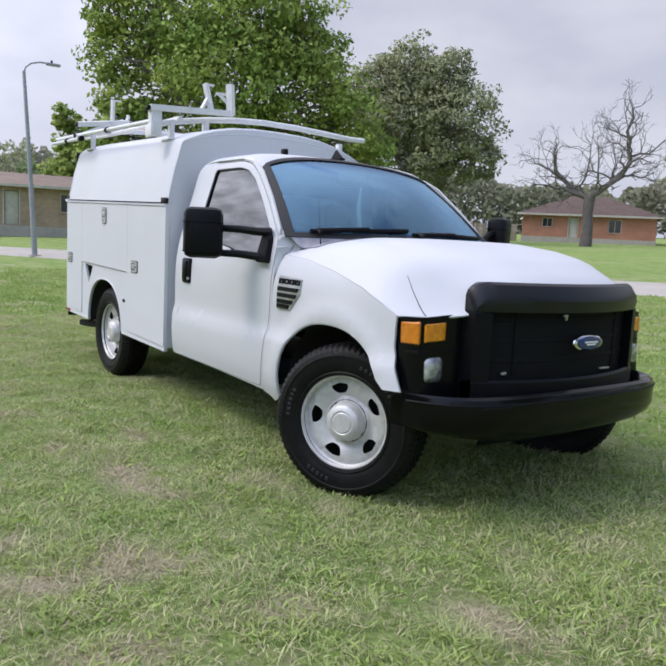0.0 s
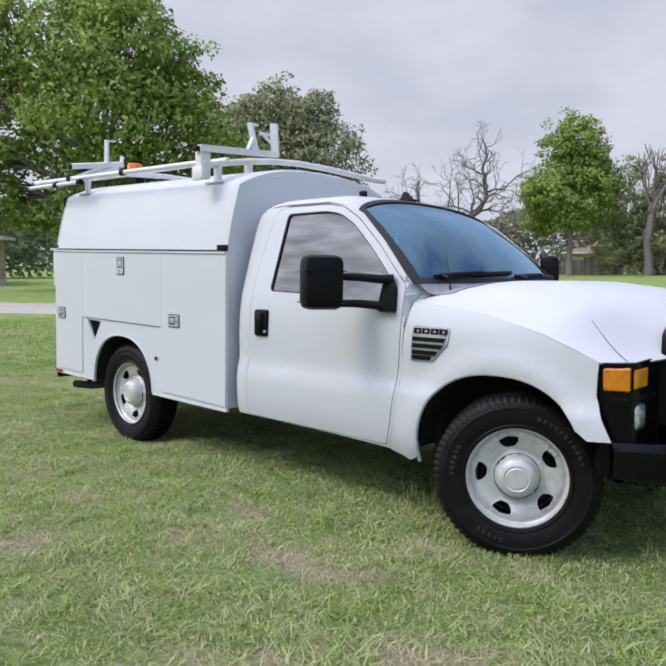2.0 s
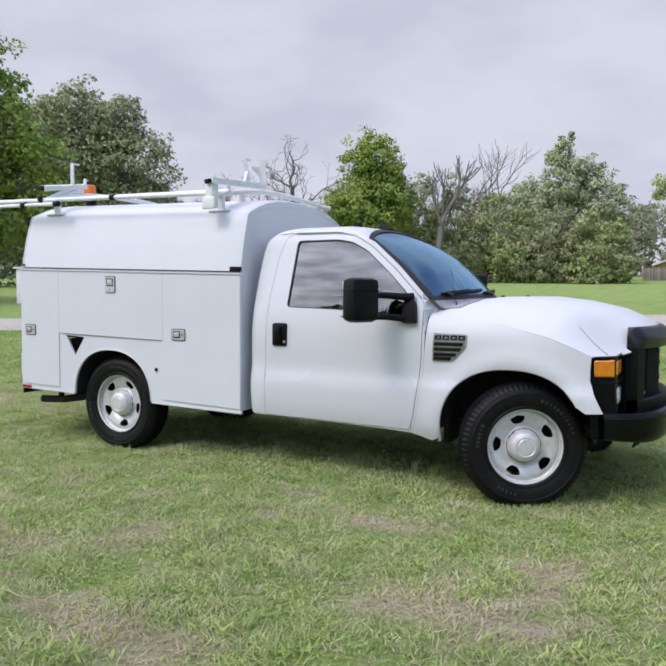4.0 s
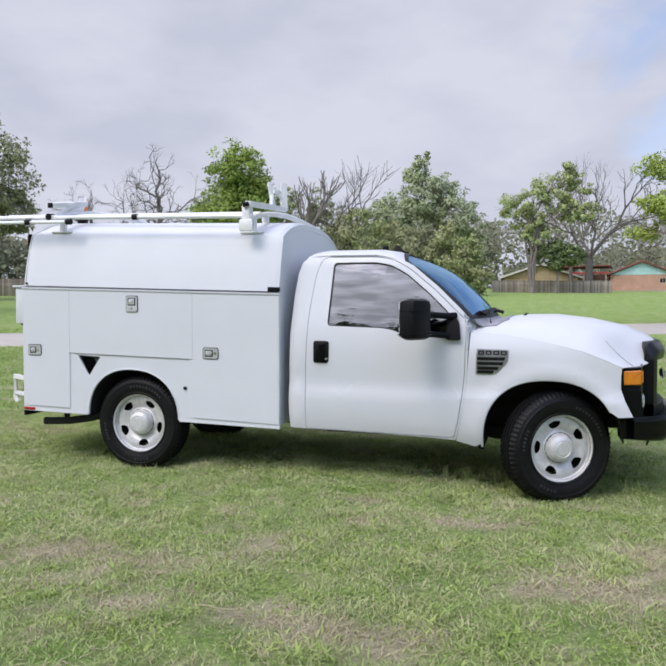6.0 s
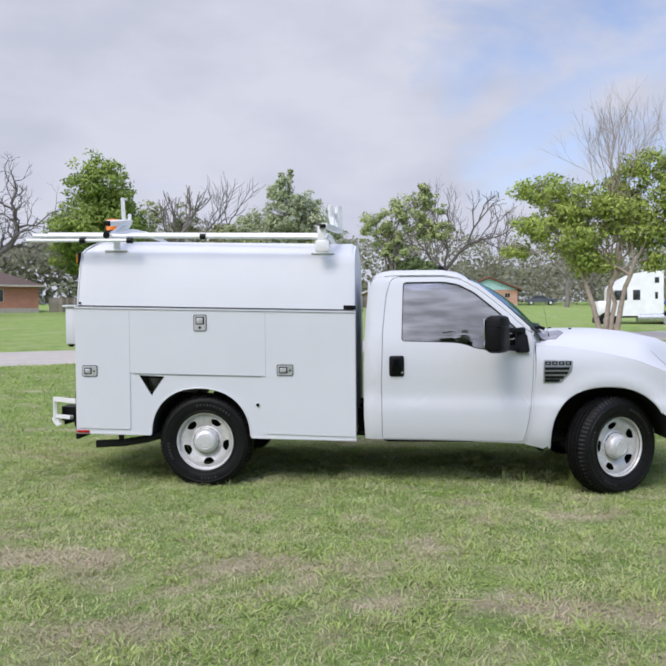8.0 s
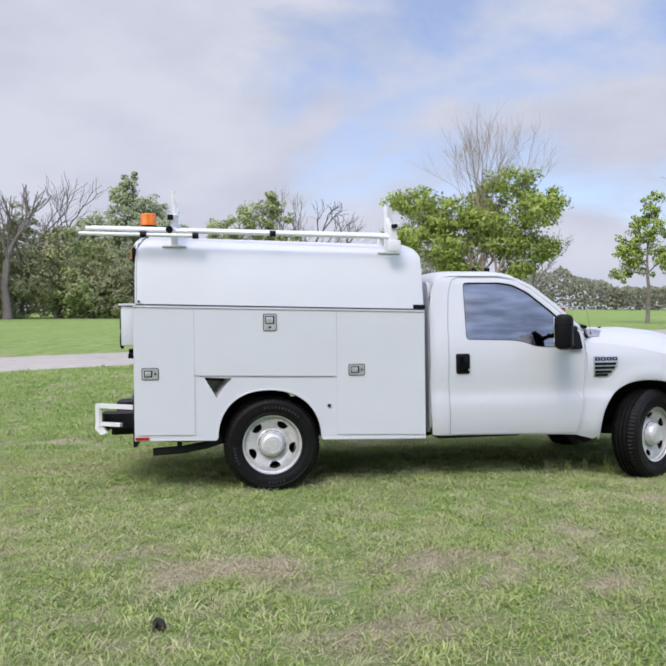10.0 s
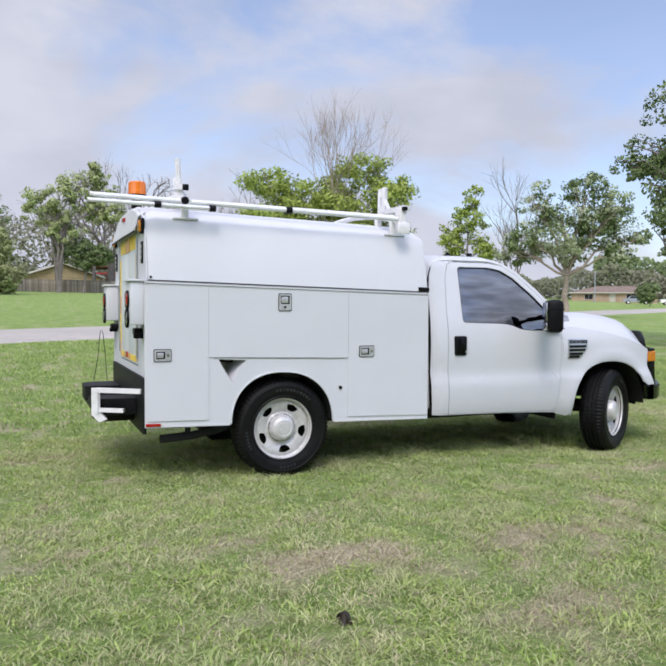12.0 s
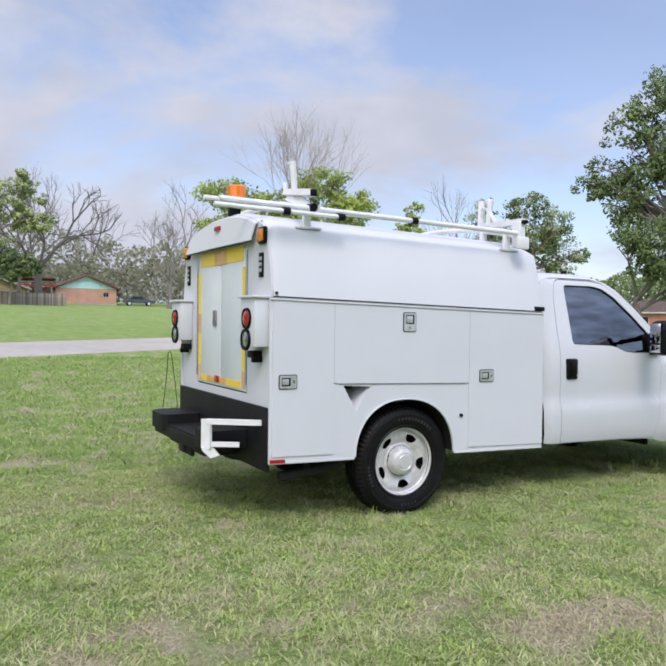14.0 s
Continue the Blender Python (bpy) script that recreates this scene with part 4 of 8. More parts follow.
# vent badges on the wings
for flip in (False, True):
    f = far if flip else (lambda s: s)
    vent_line = rounded([(2.918, 0.893), (2.926, 1.086), (3.166, 1.080), (3.158, 0.995), (3.068, 0.897)], 0.012)
    vent = part("wing_vent", f(sheet(vent_line, [], lambda x, z: cab_depth(x, z) - 0.008, 0.1)), GALV, truck, "grey vent badge on the wing", solid=0.012)
    for i, (x0, x1, z) in enumerate(((2.932, 3.142, 1.012), (2.932, 3.128, 0.976), (2.932, 3.095, 0.940), (2.932, 3.060, 0.912))):
        part("vent_slot", f(sheet([(x0, z - 0.012), (x0, z + 0.012), (x1, z + 0.012), (x1 - 0.012, z - 0.012)], [], lambda x, z: cab_depth(x, z) - 0.017, 0.2)), BLACK, vent, solid=0.006)
    for i in range(4):
        x0 = 2.938 + i * 0.056
        part("badge_bar", f(sheet([(x0, 1.042), (x0, 1.072), (x0 + 0.044, 1.072), (x0 + 0.044, 1.042)], [[(x0 + 0.010, 1.050), (x0 + 0.010, 1.064), (x0 + 0.034, 1.064), (x0 + 0.034, 1.050)]], lambda x, z: cab_depth(x, z) - 0.017, 0.2)), BLACK, vent, solid=0.006)

# towing mirrors
for flip in (False, True):
    f = far if flip else (lambda s: s)
    out = Vector((0.09, -0.07, 0.085)) if flip else Vector((0, 0, 0))
    turn = Matrix.Translation(out) @ pose(2.500, -0.268, 1.312, 0, 0, -28)
    shell = Shape().box(-0.075, 0.075, -0.118, 0.118, -0.152, 0.152, 0.045, turn)
    mirror = part("tow_mirror", f(shell), BLACK, truck, "black folding tow mirror")
    part("mirror_glass", f(Shape().box(-0.082, -0.074, -0.095, 0.095, -0.045, 0.125, 0.003, turn)), CHROME, mirror)
    part("mirror_glass", f(Shape().box(-0.082, -0.074, -0.095, 0.095, -0.128, -0.06, 0.003, turn)), CHROME, mirror)
    part("mirror_trim", f(Shape().box(-0.078, 0.078, -0.120, 0.120, 0.060, 0.066, 0.002, turn)), BLACK_GLOSS, mirror)
    part("mirror_trim", f(Shape().box(-0.078, 0.078, -0.120, 0.120, -0.115, -0.109, 0.002, turn)), BLACK_GLOSS, mirror)
    for z0, z1 in ((1.345, 1.335), (1.195, 1.185)):
        part("mirror_arm", f(Shape().tube([Vector((2.53, -0.17, z0)) + out, Vector((2.60, -0.08, z0)) + out * 0.6, (2.70, 0.00, z1), (2.76, 0.05, z1)], [0.022, 0.024, 0.026, 0.030], 10)), BLACK, mirror)
    base_plate = sheet(rounded([(2.69, 1.150), (2.705, 1.335), (2.735, 1.352), (2.79, 1.29), (2.805, 1.150)], 0.02), [], lambda x, z: cab_depth(x, z) - 0.022, 0.2)
    part("mirror_base", f(base_plate), BLACK, mirror, solid=0.05)

# roof lamp, fin and cab interior
part("roof_marker", Shape().box(2.085, 2.135, 0.515, 0.550, 1.868, 1.925, 0.008), BLACK, truck, "small black roof marker stub")
fin = Shape().prism([(-0.07, -0.035), (0.06, -0.022), (0.085, 0.0), (0.06, 0.022), (-0.07, 0.035)], 0, 0.012)
fin.add([(-0.06, -0.02, 0.012), (0.055, -0.012, 0.012), (0.055, 0.012, 0.012), (-0.06, 0.02, 0.012), (-0.035, 0, 0.075), (-0.012, 0, 0.075)], [(0, 1, 5, 4), (3, 4, 5, 2), (0, 4, 3), (1, 2, 5), (0, 3, 2, 1)])
part("roof_aerial", fin.turned(pose(2.15, MID, 1.888)), BLACK, truck, "black fin on the cab roof")
part("dashboard", Shape().box(2.62, 3.02, 0.16, 1.78, 0.95, 1.235, 0.06), CABIN, truck)
part("cab_floor", Shape().box(1.42, 2.95, 0.09, 1.85, 0.42, 0.47), DARK, truck)
part("bench_seat", Shape().box(1.62, 2.18, 0.16, 1.78, 0.62, 0.86, 0.06), SEAT, truck)
part("seat_back", Shape().box(1.50, 1.68, 0.18, 1.76, 0.80, 1.42, 0.06), SEAT, truck)
for y in (0.52, 1.42):
    part("headrest", Shape().box(1.50, 1.60, y - 0.12, y + 0.12, 1.43, 1.60, 0.04), SEAT, truck)
wheel_ring = [(0.19 * math.cos(a), 0.19 * math.sin(a), 0) for a in [2 * math.pi * i / 28 for i in range(29)]]
steer = part("steering_wheel", Shape().tube([pose(2.46, 1.42, 1.16, 0, 62, 0) @ Vector(p) for p in wheel_ring], 0.016, 8, False), BLACK, truck)
part("steering_column", Shape().tube([(2.46, 1.42, 1.16), (2.70, 1.42, 1.03)], 0.035, 10), BLACK, steer)
part("inside_mirror", Shape().box(2.30, 2.33, MID - 0.12, MID + 0.12, 1.70, 1.765, 0.01), BLACK, truck)


# ---- wheels ----
def make_wheel(parent, m, front):
    side = [(0.242, 0.078), (0.257, 0.112), (0.270, 0.117), (0.276, 0.112), (0.290, 0.119), (0.318, 0.124), (0.340, 0.124), (0.344, 0.127), (0.350, 0.126), (0.353, 0.121), (0.370, 0.114), (0.386, 0.102), (0.397, 0.086)]
    tread = []
    for k in range(9):
        z = 0.080 - 0.160 * k / 8
        tread += [(0.404 if k % 2 == 0 else 0.392, z + 0.009), (0.404 if k % 2 == 0 else 0.392, z - 0.009)]
    prof = side + tread[1:-1] + [(r, -z) for r, z in reversed(side)]
    wheel = part("wheel", Shape().lathe([(0.240, 0.088), (0.247, 0.101), (0.254, 0.102), (0.257, 0.096), (0.255, 0.088), (0.250, 0.080), (0.239, 0.070), (0.236, 0.050), (0.244, 0.040)], 64), RIM, parent, "silver steel wheel with five slots", at=m, sharp=28)
    # barrel coloured dark to stand for the shade inside the slots
    part("rim_barrel", Shape().lathe([(0.246, 0.052), (0.232, 0.02), (0.226, -0.09), (0.25, -0.10)], 40), DARK, wheel)
    prof = [(r * (1 + (0.045 if front else 0.022) * min(1, max(0, (r - 0.28) / 0.08))), z) for r, z in prof]
    tyre = Shape().lathe(prof, 288)
    for i, (x, y, z) in enumerate(tyre.v):
        r = math.hypot(x, y)
        if r > 0.388 and i % 288 % 4 < 2:
            # cross grooves between the tread blocks, deepest on the shoulders
            k = 1 - (0.007 if abs(z) > 0.055 else 0.0035) / r
            tyre.v[i] = (x * k, y * k, z * (0.985 if 0.09 < abs(z) < 0.116 else 1))
    part("tyre", tyre, RUBBER, wheel, "worn black road tyre", sharp=25)
    for k in range(22):
        a = radians(22 + k * 5.4 if k < 11 else 158 + (k - 11) * 5.0 if k < 17 else 240 + (k - 17) * 5.4)
        w = 0.0085 if k % 4 else 0.006
        part("sidewall_mark", Shape().box(0.312, 0.333, -w, w, 0.118, 0.1268, 0.002, Matrix.Rotation(a, 4, "Z")), RUBBER_MARK, wheel)
    # disc with five rounded slots
    def face(x, z):
        return lerp_list([(0.100, 0.050), (0.116, 0.046), (0.122, 0.034), (0.134, 0.032), (0.146, 0.040), (0.162, 0.050), (0.190, 0.058), (0.214, 0.060), (0.224, 0.057), (0.230, 0.050), (0.238, 0.052)], math.hypot(x, z))

    slots = []
    for k in range(5):
        c = radians(72 * k + 36)
        loop = [(0.150, -9), (0.147, 0), (0.150, 9), (0.178, 15.5), (0.204, 15), (0.2125, 0), (0.204, -15), (0.178, -15.5)]
        slots.append(rounded([(r * math.cos(c + radians(d)), r * math.sin(c + radians(d))) for r, d in loop], 0.014, 3))
    disc = sheet([(0.238 * math.cos(2 * math.pi * i / 72), 0.238 * math.sin(2 * math.pi * i / 72)) for i in range(72)], slots, face, 0.022)
    disc.v = [(x * 1.01, z * 1.01, y) for x, y, z in disc.v]
    part("wheel_disc", disc, RIM, wheel, solid=0.008, sharp=30)
    for loop in slots:
        rim_edge = [(x * 1.01, z * 1.01, face(x, z) + 0.003) for x, z in loop]
        part("slot_lip", Shape().tube(rim_edge + rim_edge[:1], 0.0035, 5, False), RIM, wheel)
    part("brake_drum", Shape().lathe([(0.0, -0.02), (0.19, -0.02), (0.205, -0.035), (0.205, -0.09), (0.0, -0.09)], 32), DARK, wheel)
    cap_h = 0.118
    cap = Shape().lathe([(0.0, cap_h), (0.050, cap_h), (0.054, cap_h - 0.004), (0.060, cap_h - 0.005), (0.064, cap_h - 0.001), (0.078, cap_h - 0.005), (0.092, cap_h - 0.014), (0.102, cap_h - 0.030), (0.107, 0.062), (0.108, 0.040), (0.112, 0.036)], 48)
    part("hub_cap", cap, RIM, wheel, sharp=24)
    # dark ring in place of the shadow at the cap's edge
    part("hub_shade", Shape().lathe([(0.108, 0.050), (0.117, 0.0505), (0.117, 0.046), (0.108, 0.046)], 40, close=True), DARK, wheel)
    return wheel


def wheel_pose(x, y, z, steer_deg, side):
    """Outer face towards the truck's outside."""
    return pose(x, y, z) @ pose(0, 0, 0, 0, 0, steer_deg) @ pose(0, 0, 0, 90 * side, 0, 0)


rear_wheel = make_wheel(truck, wheel_pose(0.0, 0.165, 0.378, 0, 1) @ pose(0, 0, 0, 0, 0, 25), False)
front_wheel = make_wheel(truck, wheel_pose(3.515, 0.145, 0.345, 27.5, 1) @ pose(0, 0, 0, 0, 0, -4), True)
for src, m in ((rear_wheel, wheel_pose(0.0, 2 * MID - 0.165, 0.378, 0, -1)), (front_wheel, wheel_pose(3.60, 2 * MID - 0.150, 0.358, 27.5, -1))):
    copy_thing(src, m)

# ---- frame, axles and unseen dark parts added under the truck ----
for y in (0.55, 1.39):
    part("frame_rail", Shape().box(-1.10, 4.10, y - 0.04, y + 0.04, 0.46, 0.62, 0.01), DARK, truck)
part("rear_axle", Shape().tube([(0, 0.28, 0.378), (0, 1.66, 0.378)], 0.06, 12), DARK, truck)
part("front_axle", Shape().tube([(3.56, 0.26, 0.36), (3.56, 1.68, 0.36)], 0.05, 12), DARK, truck)
part("differential", Shape().lathe([(0.0, 0.15), (0.10, 0.13), (0.15, 0.05), (0.15, -0.05), (0.10, -0.13), (0, -0.15)], 24).turned(pose(0, MID, 0.378, 90, 0, 0)), DARK, truck)
part("fuel_tank", Shape().box(0.75, 1.70, 1.10, 1.60, 0.30, 0.60, 0.05), DARK, truck)
part("gearbox", Shape().box(2.0, 3.6, 0.72, 1.22, 0.30, 0.62, 0.08), DARK, truck)
# unseen running gear, added to darken the space under the truck
part("drive_shaft", Shape().tube([(0.1, MID, 0.385), (1.1, MID, 0.37), (2.05, MID, 0.40)], 0.055, 12), DARK, truck)
part("muffler", Shape().box(1.55, 2.45, 0.44, 0.70, 0.31, 0.47, 0.06), DARK, truck)
part("exhaust_pipe", Shape().tube([(1.56, 0.57, 0.39), (0.75, 0.56, 0.40), (0.42, 0.50, 0.46), (0.0, 0.42, 0.58), (-0.30, 0.22, 0.45)], 0.036, 10), DARK, truck)
part("exhaust_pipe", Shape().tube([(2.44, 0.57, 0.39), (2.75, 0.58, 0.42), (3.05, 0.62, 0.50)], 0.036, 10), DARK, truck)
# panel added to block the lit grass behind the front wheel
part("gap_blocker", Shape().box(2.93, 2.97, 0.24, 1.70, 0.27, 0.62, 0.01), DARK, truck)
for x in (0.62, 1.48, 2.55):
    part("cross_member", Shape().box(x - 0.05, x + 0.05, 0.50, 1.44, 0.34, 0.46, 0.015), DARK, truck)
spare = Shape().lathe([(0.21, -0.10), (0.36, -0.10), (0.39, -0.06), (0.39, 0.06), (0.36, 0.10), (0.21, 0.10)], 40, close=True)
part("spare_tyre", spare.turned(pose(-0.72, MID, 0.445)), RUBBER, truck, "unseen spare tyre added under the body")
for y in (0.43, 1.51):
    part("leaf_spring", Shape().tube([(-0.68, y, 0.50), (-0.35, y, 0.41), (0.0, y, 0.36), (0.35, y, 0.41), (0.68, y, 0.50)], 0.045, 8), DARK, truck)
    part("radius_arm", Shape().tube([(2.62, y + (0.1 if y < 1 else -0.1), 0.44), (3.05, y, 0.38), (3.5, y, 0.34)], 0.05, 8), DARK, truck)
part("engine_bay", Shape().box(2.98, 4.12, 0.46, 1.48, 0.45, 1.06, 0.03), DARK, truck)
for y0, y1 in ((0.10, 0.46), (1.48, 1.84)):
    well = Shape().grid(lambda a, b: (3.462 + 0.53 * math.cos(math.pi * a), y0 + (y1 - y0) * b, 0.40 + 0.50 * math.sin(math.pi * a)), 20, 2)
    part("front_wheel_well", well, DARK, truck, solid=0.01)
    well = Shape().grid(lambda a, b: (-0.02 + 0.47 * math.cos(math.pi * a), y0 - 0.06 + (y1 - y0 + 0.06) * b, 0.43 + 0.45 * math.sin(math.pi * a)), 20, 2)
    part("rear_wheel_well", well, DARK, truck, solid=0.01)
part("tail_pipe", Shape().tube([(-0.30, 0.22, 0.45), (-0.55, 0.16, 0.385), (-0.75, 0.14, 0.355), (-1.00, 0.12, 0.345)], 0.034, 12), DARK, truck, "rusty black tail pipe")
part("pipe_hanger", Shape().box(-0.80, -0.76, 0.12, 0.16, 0.36, 0.47, 0.005), DARK, truck)

# ---- service body ----
X_REAR, X_FRONT = -1.135, 1.336
LEAN_BODY = -0.0255


def low(x):
    """The body hangs slightly nose-down on its frame."""
    return LEAN_BODY * x


def leaned(shape):
    shape.v = [(x, y, z + low(x)) for x, y, z in shape.v]
    return shape


Z_FLOOR, Z_LID, Z_EAVE = 0.433, 1.548, 2.035


def body_in(z):
    """How far in the body's side stands at height z."""
    return lerp_list([(Z_LID, 0.0), (1.80, 0.052), (Z_EAVE, 0.115), (2.10, 0.20)], z)


def roof_arc(y):
    u = abs(y - MID) / (MID - 0.115)
    return Z_EAVE + 0.160 * (1 - u ** 2.8)


# shell: lower sides with wheel arch, floor, front and back walls, crowned roof
side_outline = [(X_REAR, Z_FLOOR), (-0.475, Z_FLOOR)] + arch(-0.020, 0.425, 0.440, 0.428, 179, 1, 24, 2.25) + [(0.425, Z_FLOOR), (X_FRONT, Z_FLOOR), (X_FRONT, Z_LID), (X_REAR, Z_LID)]
fuel_hole = rounded([(-0.566, 0.955), (-0.337, 0.948), (-0.455, 0.770)], 0.012, 3)
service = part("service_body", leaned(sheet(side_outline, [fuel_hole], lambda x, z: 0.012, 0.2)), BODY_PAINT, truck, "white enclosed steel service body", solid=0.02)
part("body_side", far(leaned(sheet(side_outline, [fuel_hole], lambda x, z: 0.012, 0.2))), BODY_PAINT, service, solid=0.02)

roof_section = [(0.004, Z_LID + 0.012)] + [(body_in(1.56 + (Z_EAVE - 1.57) * k / 6), 1.56 + (Z_EAVE - 1.57) * k / 6) for k in range(1, 7)]
roof_section += [(y, roof_arc(y)) for y in [0.115 + 0.012, 0.15, 0.20, 0.28, 0.40, 0.55, 0.75, MID]]
roof_section += [(2 * MID - y, z) for y, z in reversed(roof_section[:-1])]
roof_shell = Shape()
xs = [X_REAR + 0.03, X_REAR + 0.05, X_REAR + 0.10] + [X_REAR + 0.10 + (X_FRONT - 0.05 - X_REAR - 0.10) * k / 10 for k in range(1, 11)] + [X_FRONT - 0.025, X_FRONT - 0.006]
for i, x in enumerate(xs):
    drop = 0.045 if i == 0 else (0.018 if i == 1 else (0.012 if i == len(xs) - 2 else (0.035 if i == len(xs) - 1 else 0)))
    for y, z in roof_section:
        zz = z - drop * max(0, (z - 1.95) / 0.15) if z > 1.95 else z
        yy = MID + (y - MID) * (1 - drop * 0.25)
        roof_shell.v.append((x, yy, zz))
k = len(roof_section)
for i in range(len(xs) - 1):
    for j in range(k - 1):
        a = i * k + j
        roof_shell.f.append((a, a + 1, a + k + 1, a + k))
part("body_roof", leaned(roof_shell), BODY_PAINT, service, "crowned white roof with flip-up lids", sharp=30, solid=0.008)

end_outline = [(0.012, Z_FLOOR + 0.02), (0.012, Z_LID)] + [(y, z - 0.012) for y, z in roof_section[1:-1]] + [(2 * MID - 0.012, Z_LID), (2 * MID - 0.012, Z_FLOOR + 0.02)]
front_wall = sheet(end_outline, [], lambda x, z: 0, 0.25)
front_wall.v = [(X_FRONT - 0.012, x, z + low(X_FRONT)) for x, y, z in front_wall.v]
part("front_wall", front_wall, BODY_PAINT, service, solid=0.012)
rear_hole = rounded([(0.425, 0.865), (0.440, 1.945), (2 * MID - 0.440, 1.945), (2 * MID - 0.425, 0.865)], 0.02)
back_wall = sheet(end_outline, [rear_hole], lambda x, z: 0, 0.25)
back_wall.v = [(X_REAR + 0.02, x, z + low(X_REAR)) for x, y, z in back_wall.v]
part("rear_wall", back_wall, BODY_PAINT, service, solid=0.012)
part("body_floor", leaned(Shape().box(X_REAR + 0.03, X_FRONT - 0.03, 0.47, 2 * MID - 0.47, 0.60, 0.66)), DARK, service)
inner_box = Shape().box(X_REAR + 0.10, X_FRONT - 0.05, 0.16, 2 * MID - 0.16, 0.92, 1.93)
part("body_liner", leaned(inner_box), DARK, service)
part("fuel_recess", leaned(sheet(fuel_hole, [], lambda x, z: 0.012 + 0.20 * min(1.0, max(0.02, ((z - 0.770) * 0.118 - (x + 0.455) * 0.178) / 0.2136 / 0.055)), 0.03)), BODY_PAINT, service, "sloped fuel filler recess", solid=0.006)
corner = Shape()
for z0, z1 in ((Z_FLOOR, Z_LID),):
    corner.tube([(X_FRONT - 0.014, 0.016, z0), (X_FRONT - 0.014, 0.016, z1)], 0.016, 12)
both("corner_post", leaned(corner), BODY_PAINT, service)


# side doors and lids
def door_panel(x0, x1, z0, z1, cut=None):
    loop = rounded([(x0, z0), (x0, z1), (x1, z1), (x1, z0)], 0.012, 3) if cut is None else cut
    return leaned(sheet(loop, [], lambda x, z: -0.001, 0.3))


def lever_latch(x0, x1, z0, z1, upright=False):
    """Recessed paddle latch in a bright frame."""
    cx, cz = (x0 + x1) / 2, (z0 + z1) / 2
    w, h = x1 - x0, z1 - z0
    frame_line = rounded([(x0, z0), (x0, z1), (x1, z1), (x1, z0)], 0.012, 3)
    if upright:
        inner = [(x0 + 0.014, z0 + 0.052), (x0 + 0.014, z1 - 0.014), (x1 - 0.014, z1 - 0.014), (x1 - 0.014, z0 + 0.052)]
    else:
        inner = [(x0 + 0.014, z0 + 0.016), (x0 + 0.014, z1 - 0.016), (x1 - 0.044, z1 - 0.016), (x1 - 0.044, z0 + 0.016)]
    return frame_line, inner, cx, cz


def add_latch(parent, f, x0, x1, z0, z1, upright=False):
    part("latch_surround", f(sheet(rounded([(x0 - 0.005, z0 - 0.005), (x0 - 0.005, z1 + 0.005), (x1 + 0.005, z1 + 0.005), (x1 + 0.005, z0 - 0.005)], 0.014, 3), [], lambda x, z: -0.0095, 0.3)), BLACK, parent, solid=0.004)
    frame_line, inner, cx, cz = lever_latch(x0, x1, z0, z1, upright)
    latch = part("latch", f(sheet(frame_line, [inner], lambda x, z: -0.010, 0.3)), LATCH_BRIGHT, parent, "bright recessed paddle latch", solid=0.010)
    part("latch_cup", f(sheet(shrink(frame_line, 0.008), [], lambda x, z: -0.0055, 0.3)), LATCH_CUP, latch, solid=0.003)
    xs_, zs_ = [p[0] for p in inner], [p[1] for p in inner]
    part("paddle", f(Shape().box(min(xs_) + 0.006, max(xs_) - 0.012, -0.016, -0.006, min(zs_) + 0.008, max(zs_) - 0.008, 0.004)), LATCH_BRIGHT, latch)
    kx, kz = (cx, z0 + 0.026) if upright else (x1 - 0.022, cz)
    part("key_lock", f(Shape().tube([(kx, -0.004, kz), (kx, -0.018, kz)], 0.011, 14)), CHROME, latch)
    return latch


